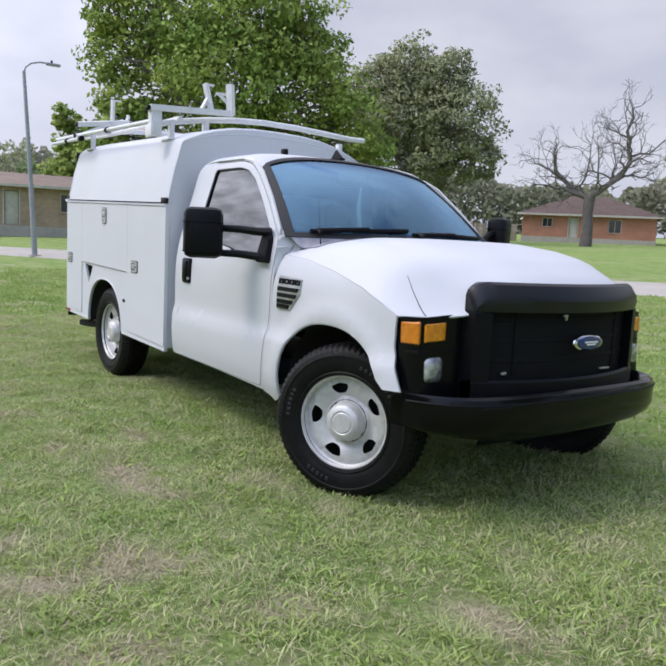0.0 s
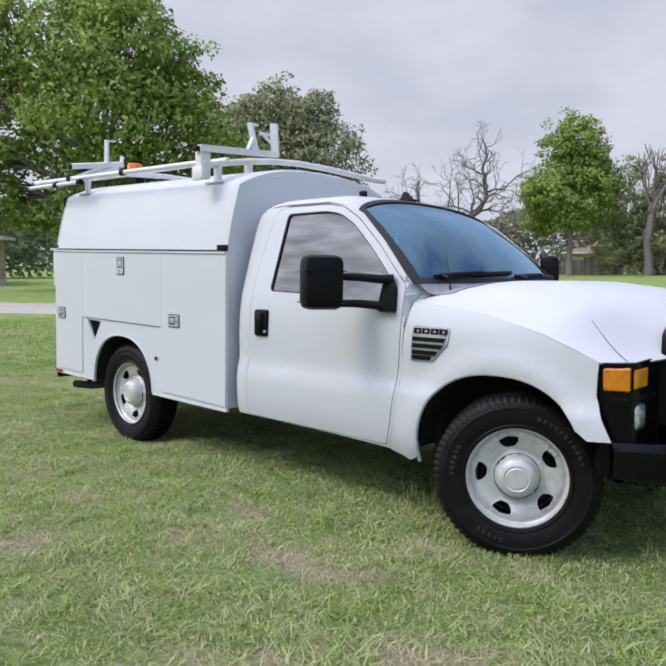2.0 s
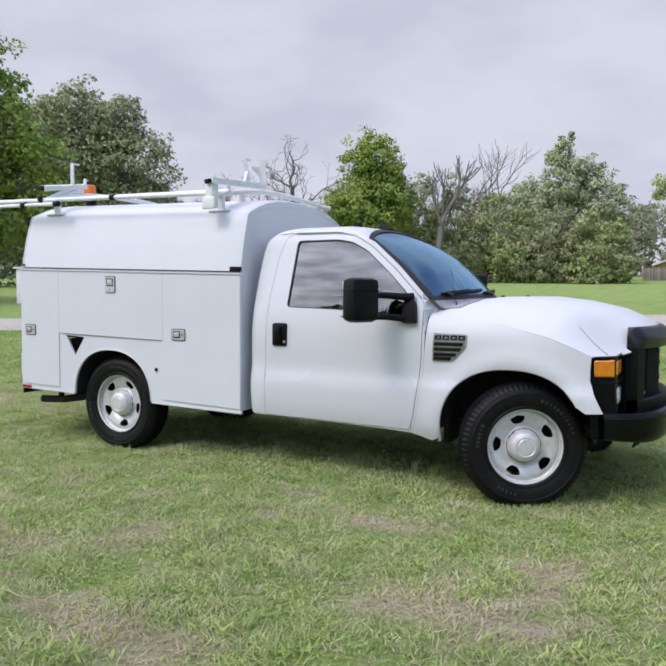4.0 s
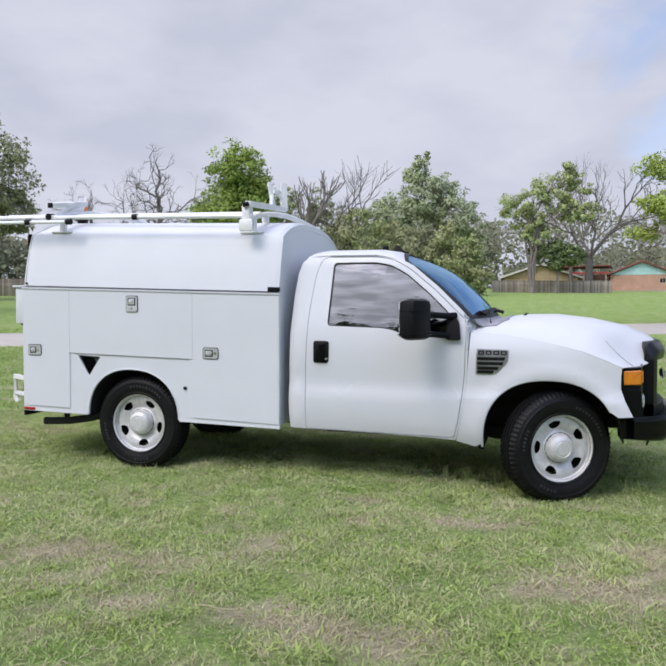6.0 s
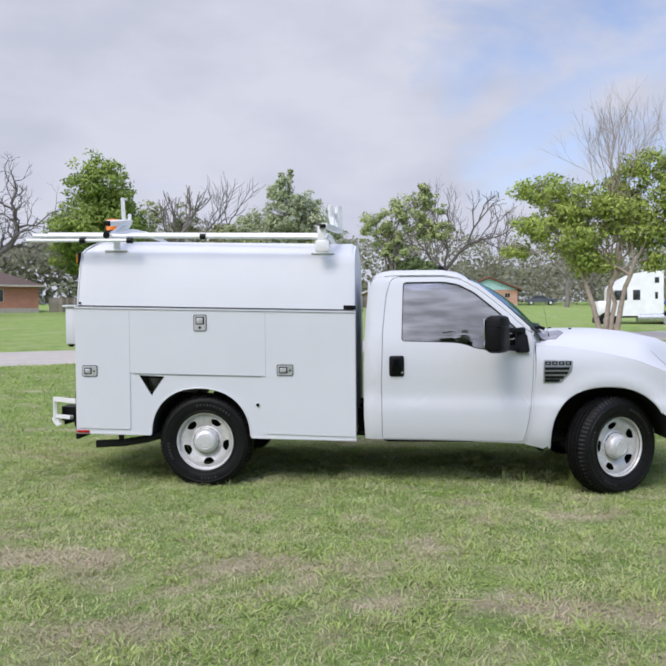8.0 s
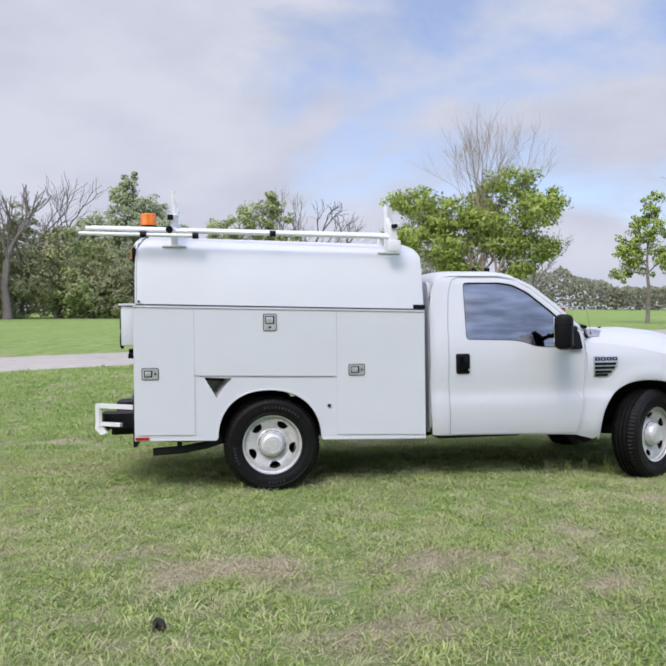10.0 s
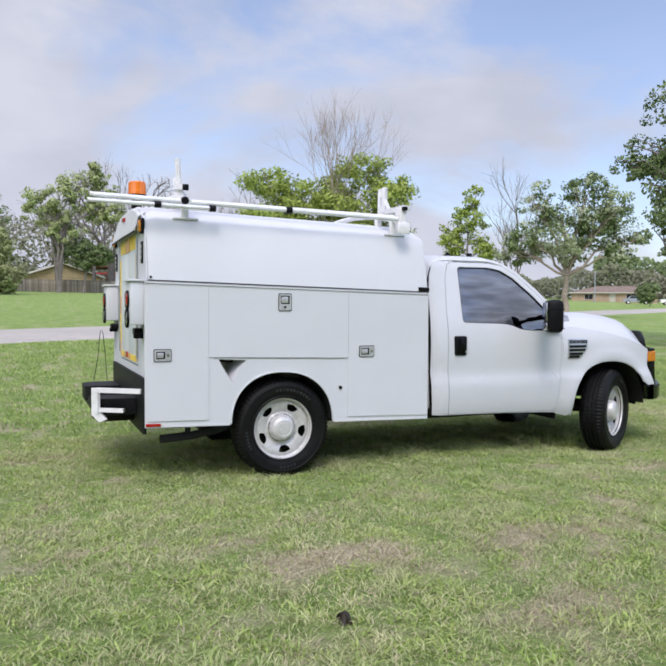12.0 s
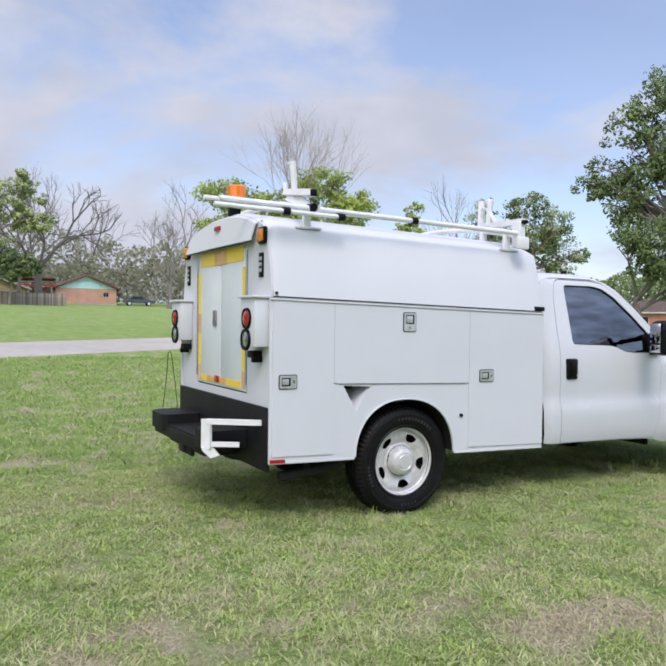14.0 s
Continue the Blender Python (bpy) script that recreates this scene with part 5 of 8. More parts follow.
rear_cut = rounded([(X_REAR + 0.020, Z_FLOOR + 0.045), (X_REAR + 0.020, Z_LID - 0.018), (-0.6448, Z_LID - 0.018), (-0.6448, Z_FLOOR + 0.045)], 0.012, 3)
mid_cut = rounded([(-0.644, 0.972), (-0.644, Z_LID - 0.018), (0.5553, Z_LID - 0.018), (0.5553, 0.972)], 0.012, 3)
front_cut = rounded([(0.556, Z_FLOOR + 0.040), (0.556, Z_LID - 0.018), (X_FRONT - 0.004, Z_LID - 0.018), (X_FRONT - 0.004, Z_FLOOR + 0.034)], 0.006, 3)
for flip in (False, True):
    f = far if flip else (lambda s: s)
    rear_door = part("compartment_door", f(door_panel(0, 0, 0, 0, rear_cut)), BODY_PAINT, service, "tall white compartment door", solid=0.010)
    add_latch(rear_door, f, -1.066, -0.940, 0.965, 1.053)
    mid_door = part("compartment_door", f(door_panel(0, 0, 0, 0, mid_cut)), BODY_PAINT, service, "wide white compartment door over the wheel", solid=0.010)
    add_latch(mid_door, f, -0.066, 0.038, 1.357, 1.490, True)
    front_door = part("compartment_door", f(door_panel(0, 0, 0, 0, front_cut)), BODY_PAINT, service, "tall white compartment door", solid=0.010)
    add_latch(front_door, f, 0.660, 0.792, 0.965, 1.053)
    part("door_seam", f(leaned(Shape().box(-0.60, 0.52, -0.004, 0.004, 0.965, 0.970))), SEAM, service)
    for x in (-0.6444, 0.5557):
        part("door_seam", f(leaned(Shape().box(x - 0.0011, x + 0.0011, -0.0062, 0.0, 0.985, Z_LID - 0.03))), SEAM, service)
    part("lid_seam", f(leaned(Shape().box(X_REAR + 0.01, X_FRONT - 0.01, -0.003, 0.010, Z_LID - 0.004, Z_LID + 0.004))), SEAM, service)
    part("drip_rail", f(leaned(Shape().box(X_REAR + 0.004, X_FRONT - 0.006, -0.014, 0.006, Z_LID - 0.016, Z_LID - 0.005, 0.003))), BODY_PAINT, service)
    part("lid_vent", f(leaned(Shape().box(1.235, 1.340, -0.008, 0.012, 1.560, 1.596, 0.003))), BLACK, service)
    part("lid_bolt", f(leaned(Shape().tube([(-1.088, 0.012, 1.580), (-1.088, -0.006, 1.580)], 0.010, 10))), SEAL, service)
    part("lock_plug", f(leaned(Shape().tube([(0.485, 0.01, 0.720), (0.485, -0.010, 0.720)], 0.014, 12))), BLACK, service)
    part("side_reflector", f(leaned(Shape().box(-1.128, -1.015, -0.008, 0.004, 0.436, 0.460, 0.003))), RED, service, "red side reflector")
    part("bottom_flange", f(leaned(Shape().box(X_REAR, -0.47, 0.0, 0.03, Z_FLOOR - 0.006, Z_FLOOR + 0.012, 0.003))), BODY_PAINT, service)
    part("bottom_flange", f(leaned(Shape().box(0.43, X_FRONT, 0.0, 0.03, Z_FLOOR - 0.006, Z_FLOOR + 0.012, 0.003))), BODY_PAINT, service)
    lip = [(x, 0.004, z + low(x)) for x, z in arch(-0.020, 0.425, 0.442, 0.430, 178, 2, 30, 2.25)]
    part("arch_lip", f(Shape().tube(lip, 0.008, 6)), BODY_PAINT, service)
    part("arch_skirt", f(Shape().grid(lambda a, b: (lambda p: (p[0], 0.004 + 0.16 * b, p[1] + low(p[0])))(arch(-0.020, 0.425, 0.444, 0.432, 178 - 176 * a, 178 - 176 * a, 1, 2.25)[0]), 30, 1)), DARK, service, solid=0.006)

# rear end
XR = X_REAR
ZR = low(X_REAR)
rear_doors = []
for y0, y1, name in ((0.438, MID - 0.004, "rear_door"), (MID + 0.004, 2 * MID - 0.438, "rear_door")):
    leaf = part(name, Shape().box(XR + 0.010, XR + 0.045, y0, y1, 0.875 + ZR, 1.955 + ZR, 0.008), DOOR_PALE, service, "pale grey-white rear door with yellow tape border")
    rear_doors.append(leaf)
    outer = y0 if y0 < MID else y1 - 0.085
    for z0, z1, mat in ((0.90, 1.02, TAPE_ORANGE), (1.02, 1.28, TAPE_YELLOW), (1.28, 1.44, TAPE_ORANGE), (1.44, 1.78, TAPE_YELLOW)):
        part("tape", Shape().box(XR + 0.0065, XR + 0.011, outer + 0.010, outer + 0.075, z0 + ZR, z1 + ZR), mat, leaf)
    s0, s1 = (y0 + 0.10, y1) if y0 < MID else (y0, y1 - 0.10)
    for q in range(3):
        a, b = s0 + (s1 - s0) * q / 3, s0 + (s1 - s0) * (q + 1) / 3
        part("tape", Shape().box(XR + 0.0065, XR + 0.011, a, b, 0.895 + ZR, 0.945 + ZR), TAPE_ORANGE if (q == 2) == (y0 < MID) else TAPE_YELLOW, leaf)
    part("tape", Shape().box(XR + 0.0065, XR + 0.011, y0 + 0.06 if y0 < MID else y0, y1 if y0 < MID else y1 - 0.06, 1.825 + ZR, 1.935 + ZR), TAPE_YELLOW, leaf)
part("tape", Shape().box(XR + 0.004, XR + 0.0085, MID - 0.13, MID + 0.13, 1.822 + ZR, 1.938 + ZR), TAPE_ORANGE, rear_doors[0])
part("tail_latch", Shape().box(XR - 0.004, XR + 0.012, MID + 0.02, MID + 0.10, 0.905 + ZR, 0.955 + ZR, 0.004), RED, rear_doors[1])
part("door_pull", Shape().box(XR - 0.004, XR + 0.012, MID + 0.08, MID + 0.15, 1.345 + ZR, 1.470 + ZR, 0.006), LATCH_CUP, rear_doors[1], "dark recessed door pull")
hood_cap = Shape()
nc = 24
for i in range(nc + 1):
    y = 0.255 + (2 * MID - 0.51) * i / nc
    hood_cap.v += [(XR - 0.040, y, 1.945 + ZR), (XR - 0.036, y, 1.965 + ZR), (XR - 0.006, y, roof_arc(y) - 0.035 + ZR), (XR + 0.050, y, roof_arc(y) - 0.004 + ZR)]
for i in range(nc):
    for j in range(3):
        a = i * 4 + j
        hood_cap.f.append((a, a + 1, a + 5, a + 4))
cap_part = part("rear_hood", hood_cap, BODY_PAINT, service, "rain hood over the rear doors", solid=0.010)
part("hood_edge", Shape().tube([(XR - 0.040, 0.255, 1.942 + ZR), (XR - 0.042, MID, 1.945 + ZR), (XR - 0.040, 2 * MID - 0.255, 1.942 + ZR)], 0.008, 8), SEAL, cap_part)
part("top_marker", Shape().box(-0.055, 0.055, -0.012, 0.012, -0.02, 0.02, 0.011).turned(pose(XR - 0.030, MID - 0.02, 2.100 + ZR, 0, 0, 90)), RED, cap_part, "small red marker lamp")
for flip in (False, True):
    f = far if flip else (lambda s: s)
    lamp_face = Shape().box(XR - 0.012, XR + 0.02, 0.088, 0.212, 1.915 + ZR, 2.035 + ZR, 0.022)
    lamp = part("corner_lamp", f(lamp_face), BLACK, service, "amber corner lamp in a black bezel")
    part("lens", f(Shape().box(XR - 0.024, XR - 0.006, 0.102, 0.198, 1.932 + ZR, 2.018 + ZR, 0.016)), AMBER, lamp)
    part("pillar_latch", f(Shape().box(XR + 0.002, XR + 0.018, 0.145, 0.212, 1.690 + ZR, 1.860 + ZR, 0.006)), BLACK, service)
    for z in (1.725, 1.765, 1.805):
        part("latch_rib", f(Shape().box(XR - 0.003, XR + 0.004, 0.156, 0.201, z + ZR, z + 0.026 + ZR, 0.003)), LATCH_BRIGHT, service)
    box = part("tail_lamp_box", f(Shape().box(XR - 0.100, XR + 0.012, 0.030, 0.285, 1.215 + ZR, 1.545 + ZR, 0.010)), BODY_PAINT, service, "white box carrying the tail lamps")
    part("box_ledge", f(Shape().box(XR - 0.118, XR + 0.012, 0.012, 0.300, 1.545 + ZR, 1.562 + ZR, 0.004)), BODY_PAINT, box)
    bez = part("red_lamp", f(Shape().lathe([(0.0, 0.022), (0.045, 0.018), (0.058, 0.008), (0.060, 0.0)], 32).turned(pose(XR - 0.100, 0.155, 1.405 + ZR, 0, -90, 0))), RED, box, "round red tail lamp")
    part("lamp_ring", f(Shape().lathe([(0.058, 0.0), (0.060, 0.014), (0.070, 0.016), (0.074, 0.0)], 32).turned(pose(XR - 0.100, 0.155, 1.405 + ZR, 0, -90, 0))), BLACK, bez)
    clr = part("clear_lamp", f(Shape().lathe([(0.0, 0.020), (0.045, 0.016), (0.058, 0.006)], 32).turned(pose(XR - 0.100, 0.165, 1.262 + ZR, 0, -90, 0))), CLEAR, box, "round clear reversing lamp")
    part("lamp_ring", f(Shape().lathe([(0.056, 0.0), (0.058, 0.016), (0.072, 0.018), (0.076, 0.0)], 32).turned(pose(XR - 0.100, 0.165, 1.262 + ZR, 0, -90, 0))), BLACK, clr)
    hinge = part("latch_bracket", f(Shape().box(XR - 0.055, XR + 0.012, 0.155, 0.265, 1.135 + ZR, 1.185 + ZR, 0.008)), BLACK, service, "black latch bracket")
    part("bracket_foot", f(Shape().box(XR - 0.060, XR + 0.012, 0.145, 0.185, 1.105 + ZR, 1.145 + ZR, 0.006)), BLACK, hinge)
    part("door_hinge", f(Shape().tube([(XR + 0.004, 0.432, 0.93 + ZR), (XR + 0.004, 0.432, 1.90 + ZR)], 0.007, 8)), GALV, service)

# black kick panel, step bumper, guard and hitch
kick = Shape().box(XR - 0.012, XR + 0.014, 0.014, 2 * MID - 0.014, 0.405, 0.835, 0.004)
part("kick_panel", kick, STEP_BLACK, truck, "black kick panel below the rear doors")
step_line = rounded([(XR - 0.008, 0.36), (XR - 0.300, 0.36), (XR - 0.325, 0.42), (XR - 0.325, 1.70), (XR - 0.255, 1.79), (XR - 0.008, 1.79)], 0.02)
step_mid = rounded([(XR - 0.008, 0.60), (XR - 0.285, 0.60), (XR - 0.285, 1.36), (XR - 0.008, 1.36)], 0.01)
step = part("step_bumper", Shape().prism(step_mid, 0.515, 0.575), STEP_BLACK, truck, "black step bumper with a lowered middle step", sharp=30)
end_far = rounded([(XR - 0.008, 1.36), (XR - 0.300, 1.36), (XR - 0.325, 1.40), (XR - 0.325, 1.70), (XR - 0.255, 1.79), (XR - 0.008, 1.79)], 0.02)
end_near = rounded([(XR - 0.008, 0.34), (XR - 0.295, 0.36), (XR - 0.320, 0.42), (XR - 0.320, 0.58), (XR - 0.300, 0.60), (XR - 0.008, 0.60)], 0.02)
for line in (end_far, end_near):
    part("bumper_end", Shape().prism(line, 0.520, 0.650), STEP_BLACK, step, sharp=30)
part("step_face", Shape().box(XR - 0.300, XR - 0.282, 0.42, 1.70, 0.475, 0.560, 0.006), STEP_BLACK, step)
part("step_frame", Shape().box(XR - 0.260, XR - 0.01, 0.55, 1.40, 0.440, 0.520, 0.01), DARK, step)
part("hitch", Shape().box(XR - 0.30, XR + 0.2, MID - 0.045, MID + 0.045, 0.415, 0.490, 0.008), DARK, truck, "rusty receiver hitch")
part("hitch_plate", Shape().box(XR - 0.27, XR - 0.24, MID - 0.16, MID + 0.16, 0.40, 0.50, 0.008), DARK, truck)
gx, gy = -1.465, 0.300


def flat_bar(p, q, w=0.045, t=0.010):
    p, q = Vector(p), Vector(q)
    d = (q - p).normalized()
    side = Vector((0.54, 0.84, 0.0)) if abs(d.z) < 0.5 else Vector((0.84, 0.54, 0.0))
    side = (side - d * side.dot(d)).normalized()
    up = d.cross(side).normalized()
    vs = []
    for r in (p, q):
        vs += [r + side * t + up * w / 2, r - side * t + up * w / 2, r - side * t - up * w / 2, r + side * t - up * w / 2]
    return Shape().add(vs, [(0, 1, 2, 3), (7, 6, 5, 4), (0, 4, 5, 1), (1, 5, 6, 2), (2, 6, 7, 3), (3, 7, 4, 0)])


guard = part("bumper_guard", flat_bar((gx, gy, 0.730), (XR - 0.01, 0.095, 0.728), 0.035, 0.022), RACK_PAINT, truck, "white bent-bar guard at the bumper corner")
part("guard_upright", flat_bar((gx, gy, 0.745), (gx, gy, 0.545), 0.075, 0.012), RACK_PAINT, guard)
part("guard_foot", flat_bar((gx, gy, 0.575), (gx + 0.20, gy - 0.10, 0.572), 0.030, 0.02), RACK_PAINT, guard)
toe = Shape().prism([(-0.03, 0.0), (0.045, 0.0), (0.09, -0.055), (0.03, -0.075), (-0.03, -0.02)], -0.012, 0.012)
part("guard_toe", toe.turned(pose(gx, gy, 0.555, 90, 0, -28)), RACK_PAINT, guard)
hoop = [(-1.345, 1.775, 0.66), (-1.300, 1.83, 0.90), (-1.275, 1.865, 1.13), (-1.262, 1.868, 1.145), (-1.25, 1.858, 1.12), (-1.235, 1.80, 0.90), (-1.225, 1.74, 0.66)]
part("wire_hoop", Shape().tube(hoop, 0.0035, 6), DARK, truck, "thin dark wire hoop on the bumper")

# ---- ladder rack ----
rack = part("ladder_rack", Shape().tube([(1.05, -0.02, 2.100), (1.05, 0.10, 2.150), (1.05, 0.25, 2.180), (1.05, 0.45, 2.215), (1.05, 0.70, 2.245), (1.05, MID, 2.262), (1.05, 1.30, 2.262), (1.05, 1.60, 2.250), (1.05, 1.90, 2.235), (1.05, 2.06, 2.240)], 0.024, 10), RACK_PAINT, truck, "white tube ladder rack with drop-down arms")
ZB = 0.045
part("rack_arch", Shape().tube([(-0.80, -0.02, 2.140 + ZB), (-0.80, 0.25, 2.205 + ZB), (-0.80, 0.55, 2.250 + ZB), (-0.80, MID, 2.275 + ZB), (-0.80, 1.40, 2.270 + ZB), (-0.80, 1.80, 2.240 + ZB), (-0.80, 2.05, 2.220 + ZB)], 0.024, 10), RACK_PAINT, rack)
part("long_tube", Shape().tube([(-1.50, 0.00, 2.205), (-0.80, 0.00, 2.190), (1.10, 0.00, 2.148)], 0.019, 10), ALU, rack, "bright long tube")
part("long_tube", Shape().tube([(-1.545, -0.03, 2.160), (-0.80, -0.03, 2.148), (-0.60, -0.03, 2.145)], 0.016, 10), ALU, rack, "bright short tube")
part("long_tube", Shape().tube([(-1.50, 0.30, 2.250), (-0.75, 0.33, 2.240), (1.10, 0.20, 2.190)], 0.019, 10), RACK_PAINT, rack)
for x, y, z in ((-1.04, -0.03, 2.153), (-0.62, -0.03, 2.146), (0.02, 0.0, 2.172)):
    part("tube_clamp", Shape().tube([(x - 0.025, y, z), (x + 0.025, y, z)], 0.026, 10), BLACK, rack)
for x in (-0.80, 1.05):
    zx = 2.10 if x < 0 else 2.05
    part("rack_foot", Shape().box(x - 0.03, x + 0.03, 0.13, 0.165, zx - 0.03, zx + 0.13, 0.008), RACK_PAINT, rack)
    part("foot_plate", Shape().box(x - 0.10, x + 0.10, 0.105, 0.19, zx - 0.035, zx - 0.02, 0.004).turned(Matrix.Identity(4)), RACK_PAINT, rack)
    part("rack_foot", Shape().box(x - 0.03, x + 0.03, 1.76, 1.80, zx - 0.03, zx + 0.13, 0.008), RACK_PAINT, rack)
part("rack_foot", Shape().box(1.02, 1.08, 0.42, 0.46, 2.08, 2.20, 0.008), RACK_PAINT, rack)
# front arm: plate, cross beam and two stops
front_arm = part("arm_plate", Shape().box(1.02, 1.09, -0.035, 0.055, 2.035, 2.245, 0.010), RACK_PAINT, rack)
part("arm_beam", flat_bar((1.08, -0.04, 2.245), (1.165, 0.62, 2.275), 0.045, 0.024), RACK_PAINT, front_arm)
part("arm_stop", flat_bar((1.165, 0.605, 2.262), (1.162, 0.590, 2.500), 0.050, 0.026), RACK_PAINT, front_arm)
part("arm_stop", flat_bar((1.120, 0.455, 2.270), (1.100, 0.405, 2.485), 0.040, 0.018), RACK_PAINT, front_arm)
part("stop_brace", flat_bar((1.128, 0.36, 2.272), (1.112, 0.425, 2.38), 0.025, 0.012), RACK_PAINT, front_arm)
part("stop_tip", flat_bar((1.100, 0.395, 2.480), (1.108, 0.475, 2.480), 0.014, 0.014), RACK_PAINT, front_arm)
part("stop_strut", flat_bar((1.112, 0.49, 2.42), (1.160, 0.60, 2.42), 0.020, 0.010), RACK_PAINT, front_arm)
part("strut_brace", flat_bar((1.125, 0.51, 2.42), (1.160, 0.59, 2.34), 0.018, 0.010), RACK_PAINT, front_arm)
part("arm_crank", Shape().tube([(1.04, -0.052, 2.235), (1.075, -0.052, 2.24), (1.08, -0.03, 2.242)], 0.018, 10), BLACK, front_arm)
part("arm_lever", Shape().box(1.00, 1.12, -0.05, -0.02, 2.02, 2.12, 0.012), RACK_PAINT, front_arm)
# rear arm
rear_arm = part("arm_plate", flat_bar((-0.83, 0.02, 2.190), (-0.80, 0.45, 2.330), 0.050, 0.016), RACK_PAINT, rack)
part("arm_beam", flat_bar((-0.822, -0.005, 2.300), (-0.80, 0.50, 2.378), 0.045, 0.020), RACK_PAINT, rear_arm)
part("arm_stop", flat_bar((-0.802, 0.335, 2.352), (-0.815, 0.345, 2.578), 0.036, 0.014), RACK_PAINT, rear_arm)
part("stop_tip", flat_bar((-0.815, 0.335, 2.573), (-0.810, 0.425, 2.576), 0.014, 0.014), RACK_PAINT, rear_arm)
part("arm_stop", flat_bar((-0.800, 0.48, 2.370), (-0.805, 0.50, 2.450), 0.028, 0.013), RACK_PAINT, rear_arm)
part("arm_brace", flat_bar((-0.81, 0.06, 2.215), (-0.802, 0.34, 2.350), 0.030, 0.012), RACK_PAINT, rear_arm)
part("beam_plug", Shape().box(-0.848, -0.800, -0.014, 0.0, 2.277, 2.323, 0.004), BLACK, rear_arm)
part("arm_hinge", Shape().tube([(-0.831, -0.03, 2.196), (-0.831, 0.05, 2.2)], 0.030, 10), BLACK, rear_arm)
# beacon
beacon = part("beacon_bracket", Shape().box(-1.110, -1.030, 0.80, 0.88, 2.215, 2.325, 0.010), BLACK, truck)
part("beacon", Shape().lathe([(0.0, 0.115), (0.062, 0.112), (0.072, 0.102), (0.076, 0.0), (0.0, 0.0)], 28).turned(pose(-1.07, 0.80, 2.333)), BEACON, beacon, "orange warning beacon")
part("beacon_base", Shape().lathe([(0.0, 0.025), (0.08, 0.022), (0.08, 0.0), (0.0, 0.0)], 28).turned(pose(-1.07, 0.80, 2.313)), BLACK, beacon)

# ---- trees ----
EYE_MID = Vector((1.0, -5.0, 1.4))


def unit(a):
    return a / (np.linalg.norm(a, axis=1)[:, None] + 1e-9)


def foliage(name, spots, outs, size, mat, parent, rng):
    """Many small pointed leaf sprays at the given spots, facing out of their clumps."""
    p, out = np.array(spots), np.array(outs)
    n = len(p)
    up = np.array([[0, 0, 1.0]])
    face = unit(out * 0.6 + unit(rng.normal(size=(n, 3))) * 0.75 + up * 0.25)
    a = unit(np.cross(face, rng.normal(size=(n, 3))))
    b = np.cross(face, a)
    s = size * rng.uniform(0.5, 1.2, (n, 1))
    verts = np.stack([p - a * s * 0.62, p - b * s * 0.36 - a * s * 0.05, p + a * s * 0.68, p + b * s * 0.36 + a * s * 0.05], 1).reshape(-1, 3)
    me = bpy.data.meshes.new(name)
    me.vertices.add(4 * n)
    me.vertices.foreach_set("co", verts.ravel())
    me.loops.add(4 * n)
    me.loops.foreach_set("vertex_index", np.arange(4 * n))
    me.polygons.add(n)
    me.polygons.foreach_set("loop_start", np.arange(n) * 4)
    me.polygons.foreach_set("loop_total", np.full(n, 4))
    me.update()
    me.validate()
    soft = unit(out * 0.75 + up * 0.25 + face * 0.45)
    me.normals_split_custom_set_from_vertices(np.repeat(soft, 4, axis=0).tolist())
    me.materials.append(mat)
    ob = new(name, me)
    if parent:
        ob.parent = parent
    return ob


def bent(p, q, rng, wobble=0.12, n=4):
    p, q = Vector(p), Vector(q)
    length = (q - p).length
    out = [p]
    for i in range(1, n):
        t = i / n
        sag = Vector(rng.normal(size=3)) * wobble * length * 0.35
        out.append(p.lerp(q, t) + sag + Vector((0, 0, 0.10 * length * math.sin(math.pi * t))))
    out.append(q)
    return out


def fork(shape, p, d, length, r, depth, rng, spread=0.6, up=0.10, kids=3):
    """Bare branching from p."""
    pts, q, way = [Vector(p)], Vector(p), Vector(d).normalized()
    for i in range(3):
        way = (way + Vector(rng.normal(size=3)) * 0.16 + Vector((0, 0, up * 0.5))).normalized()
        q = q + way * length / 3
        pts.append(q.copy())
    shape.tube(pts, [r, r * 0.88, r * 0.76, r * 0.62], 6 if r > 0.05 else 4, False)
    if depth == 0:
        return
    for k in range(kids if depth > 1 else kids + 1):
        side = Vector(rng.normal(size=3))
        side = (side - way * side.dot(way)).normalized()
        nd = (way + side * spread * rng.uniform(0.6, 1.35) + Vector((0, 0, up))).normalized()
        start = pts[-1] if k < 2 else pts[2]
        fork(shape, start, nd, length * rng.uniform(0.58, 0.85), r * (0.62 if k < 2 else 0.48), depth - 1, rng, spread, up, kids)


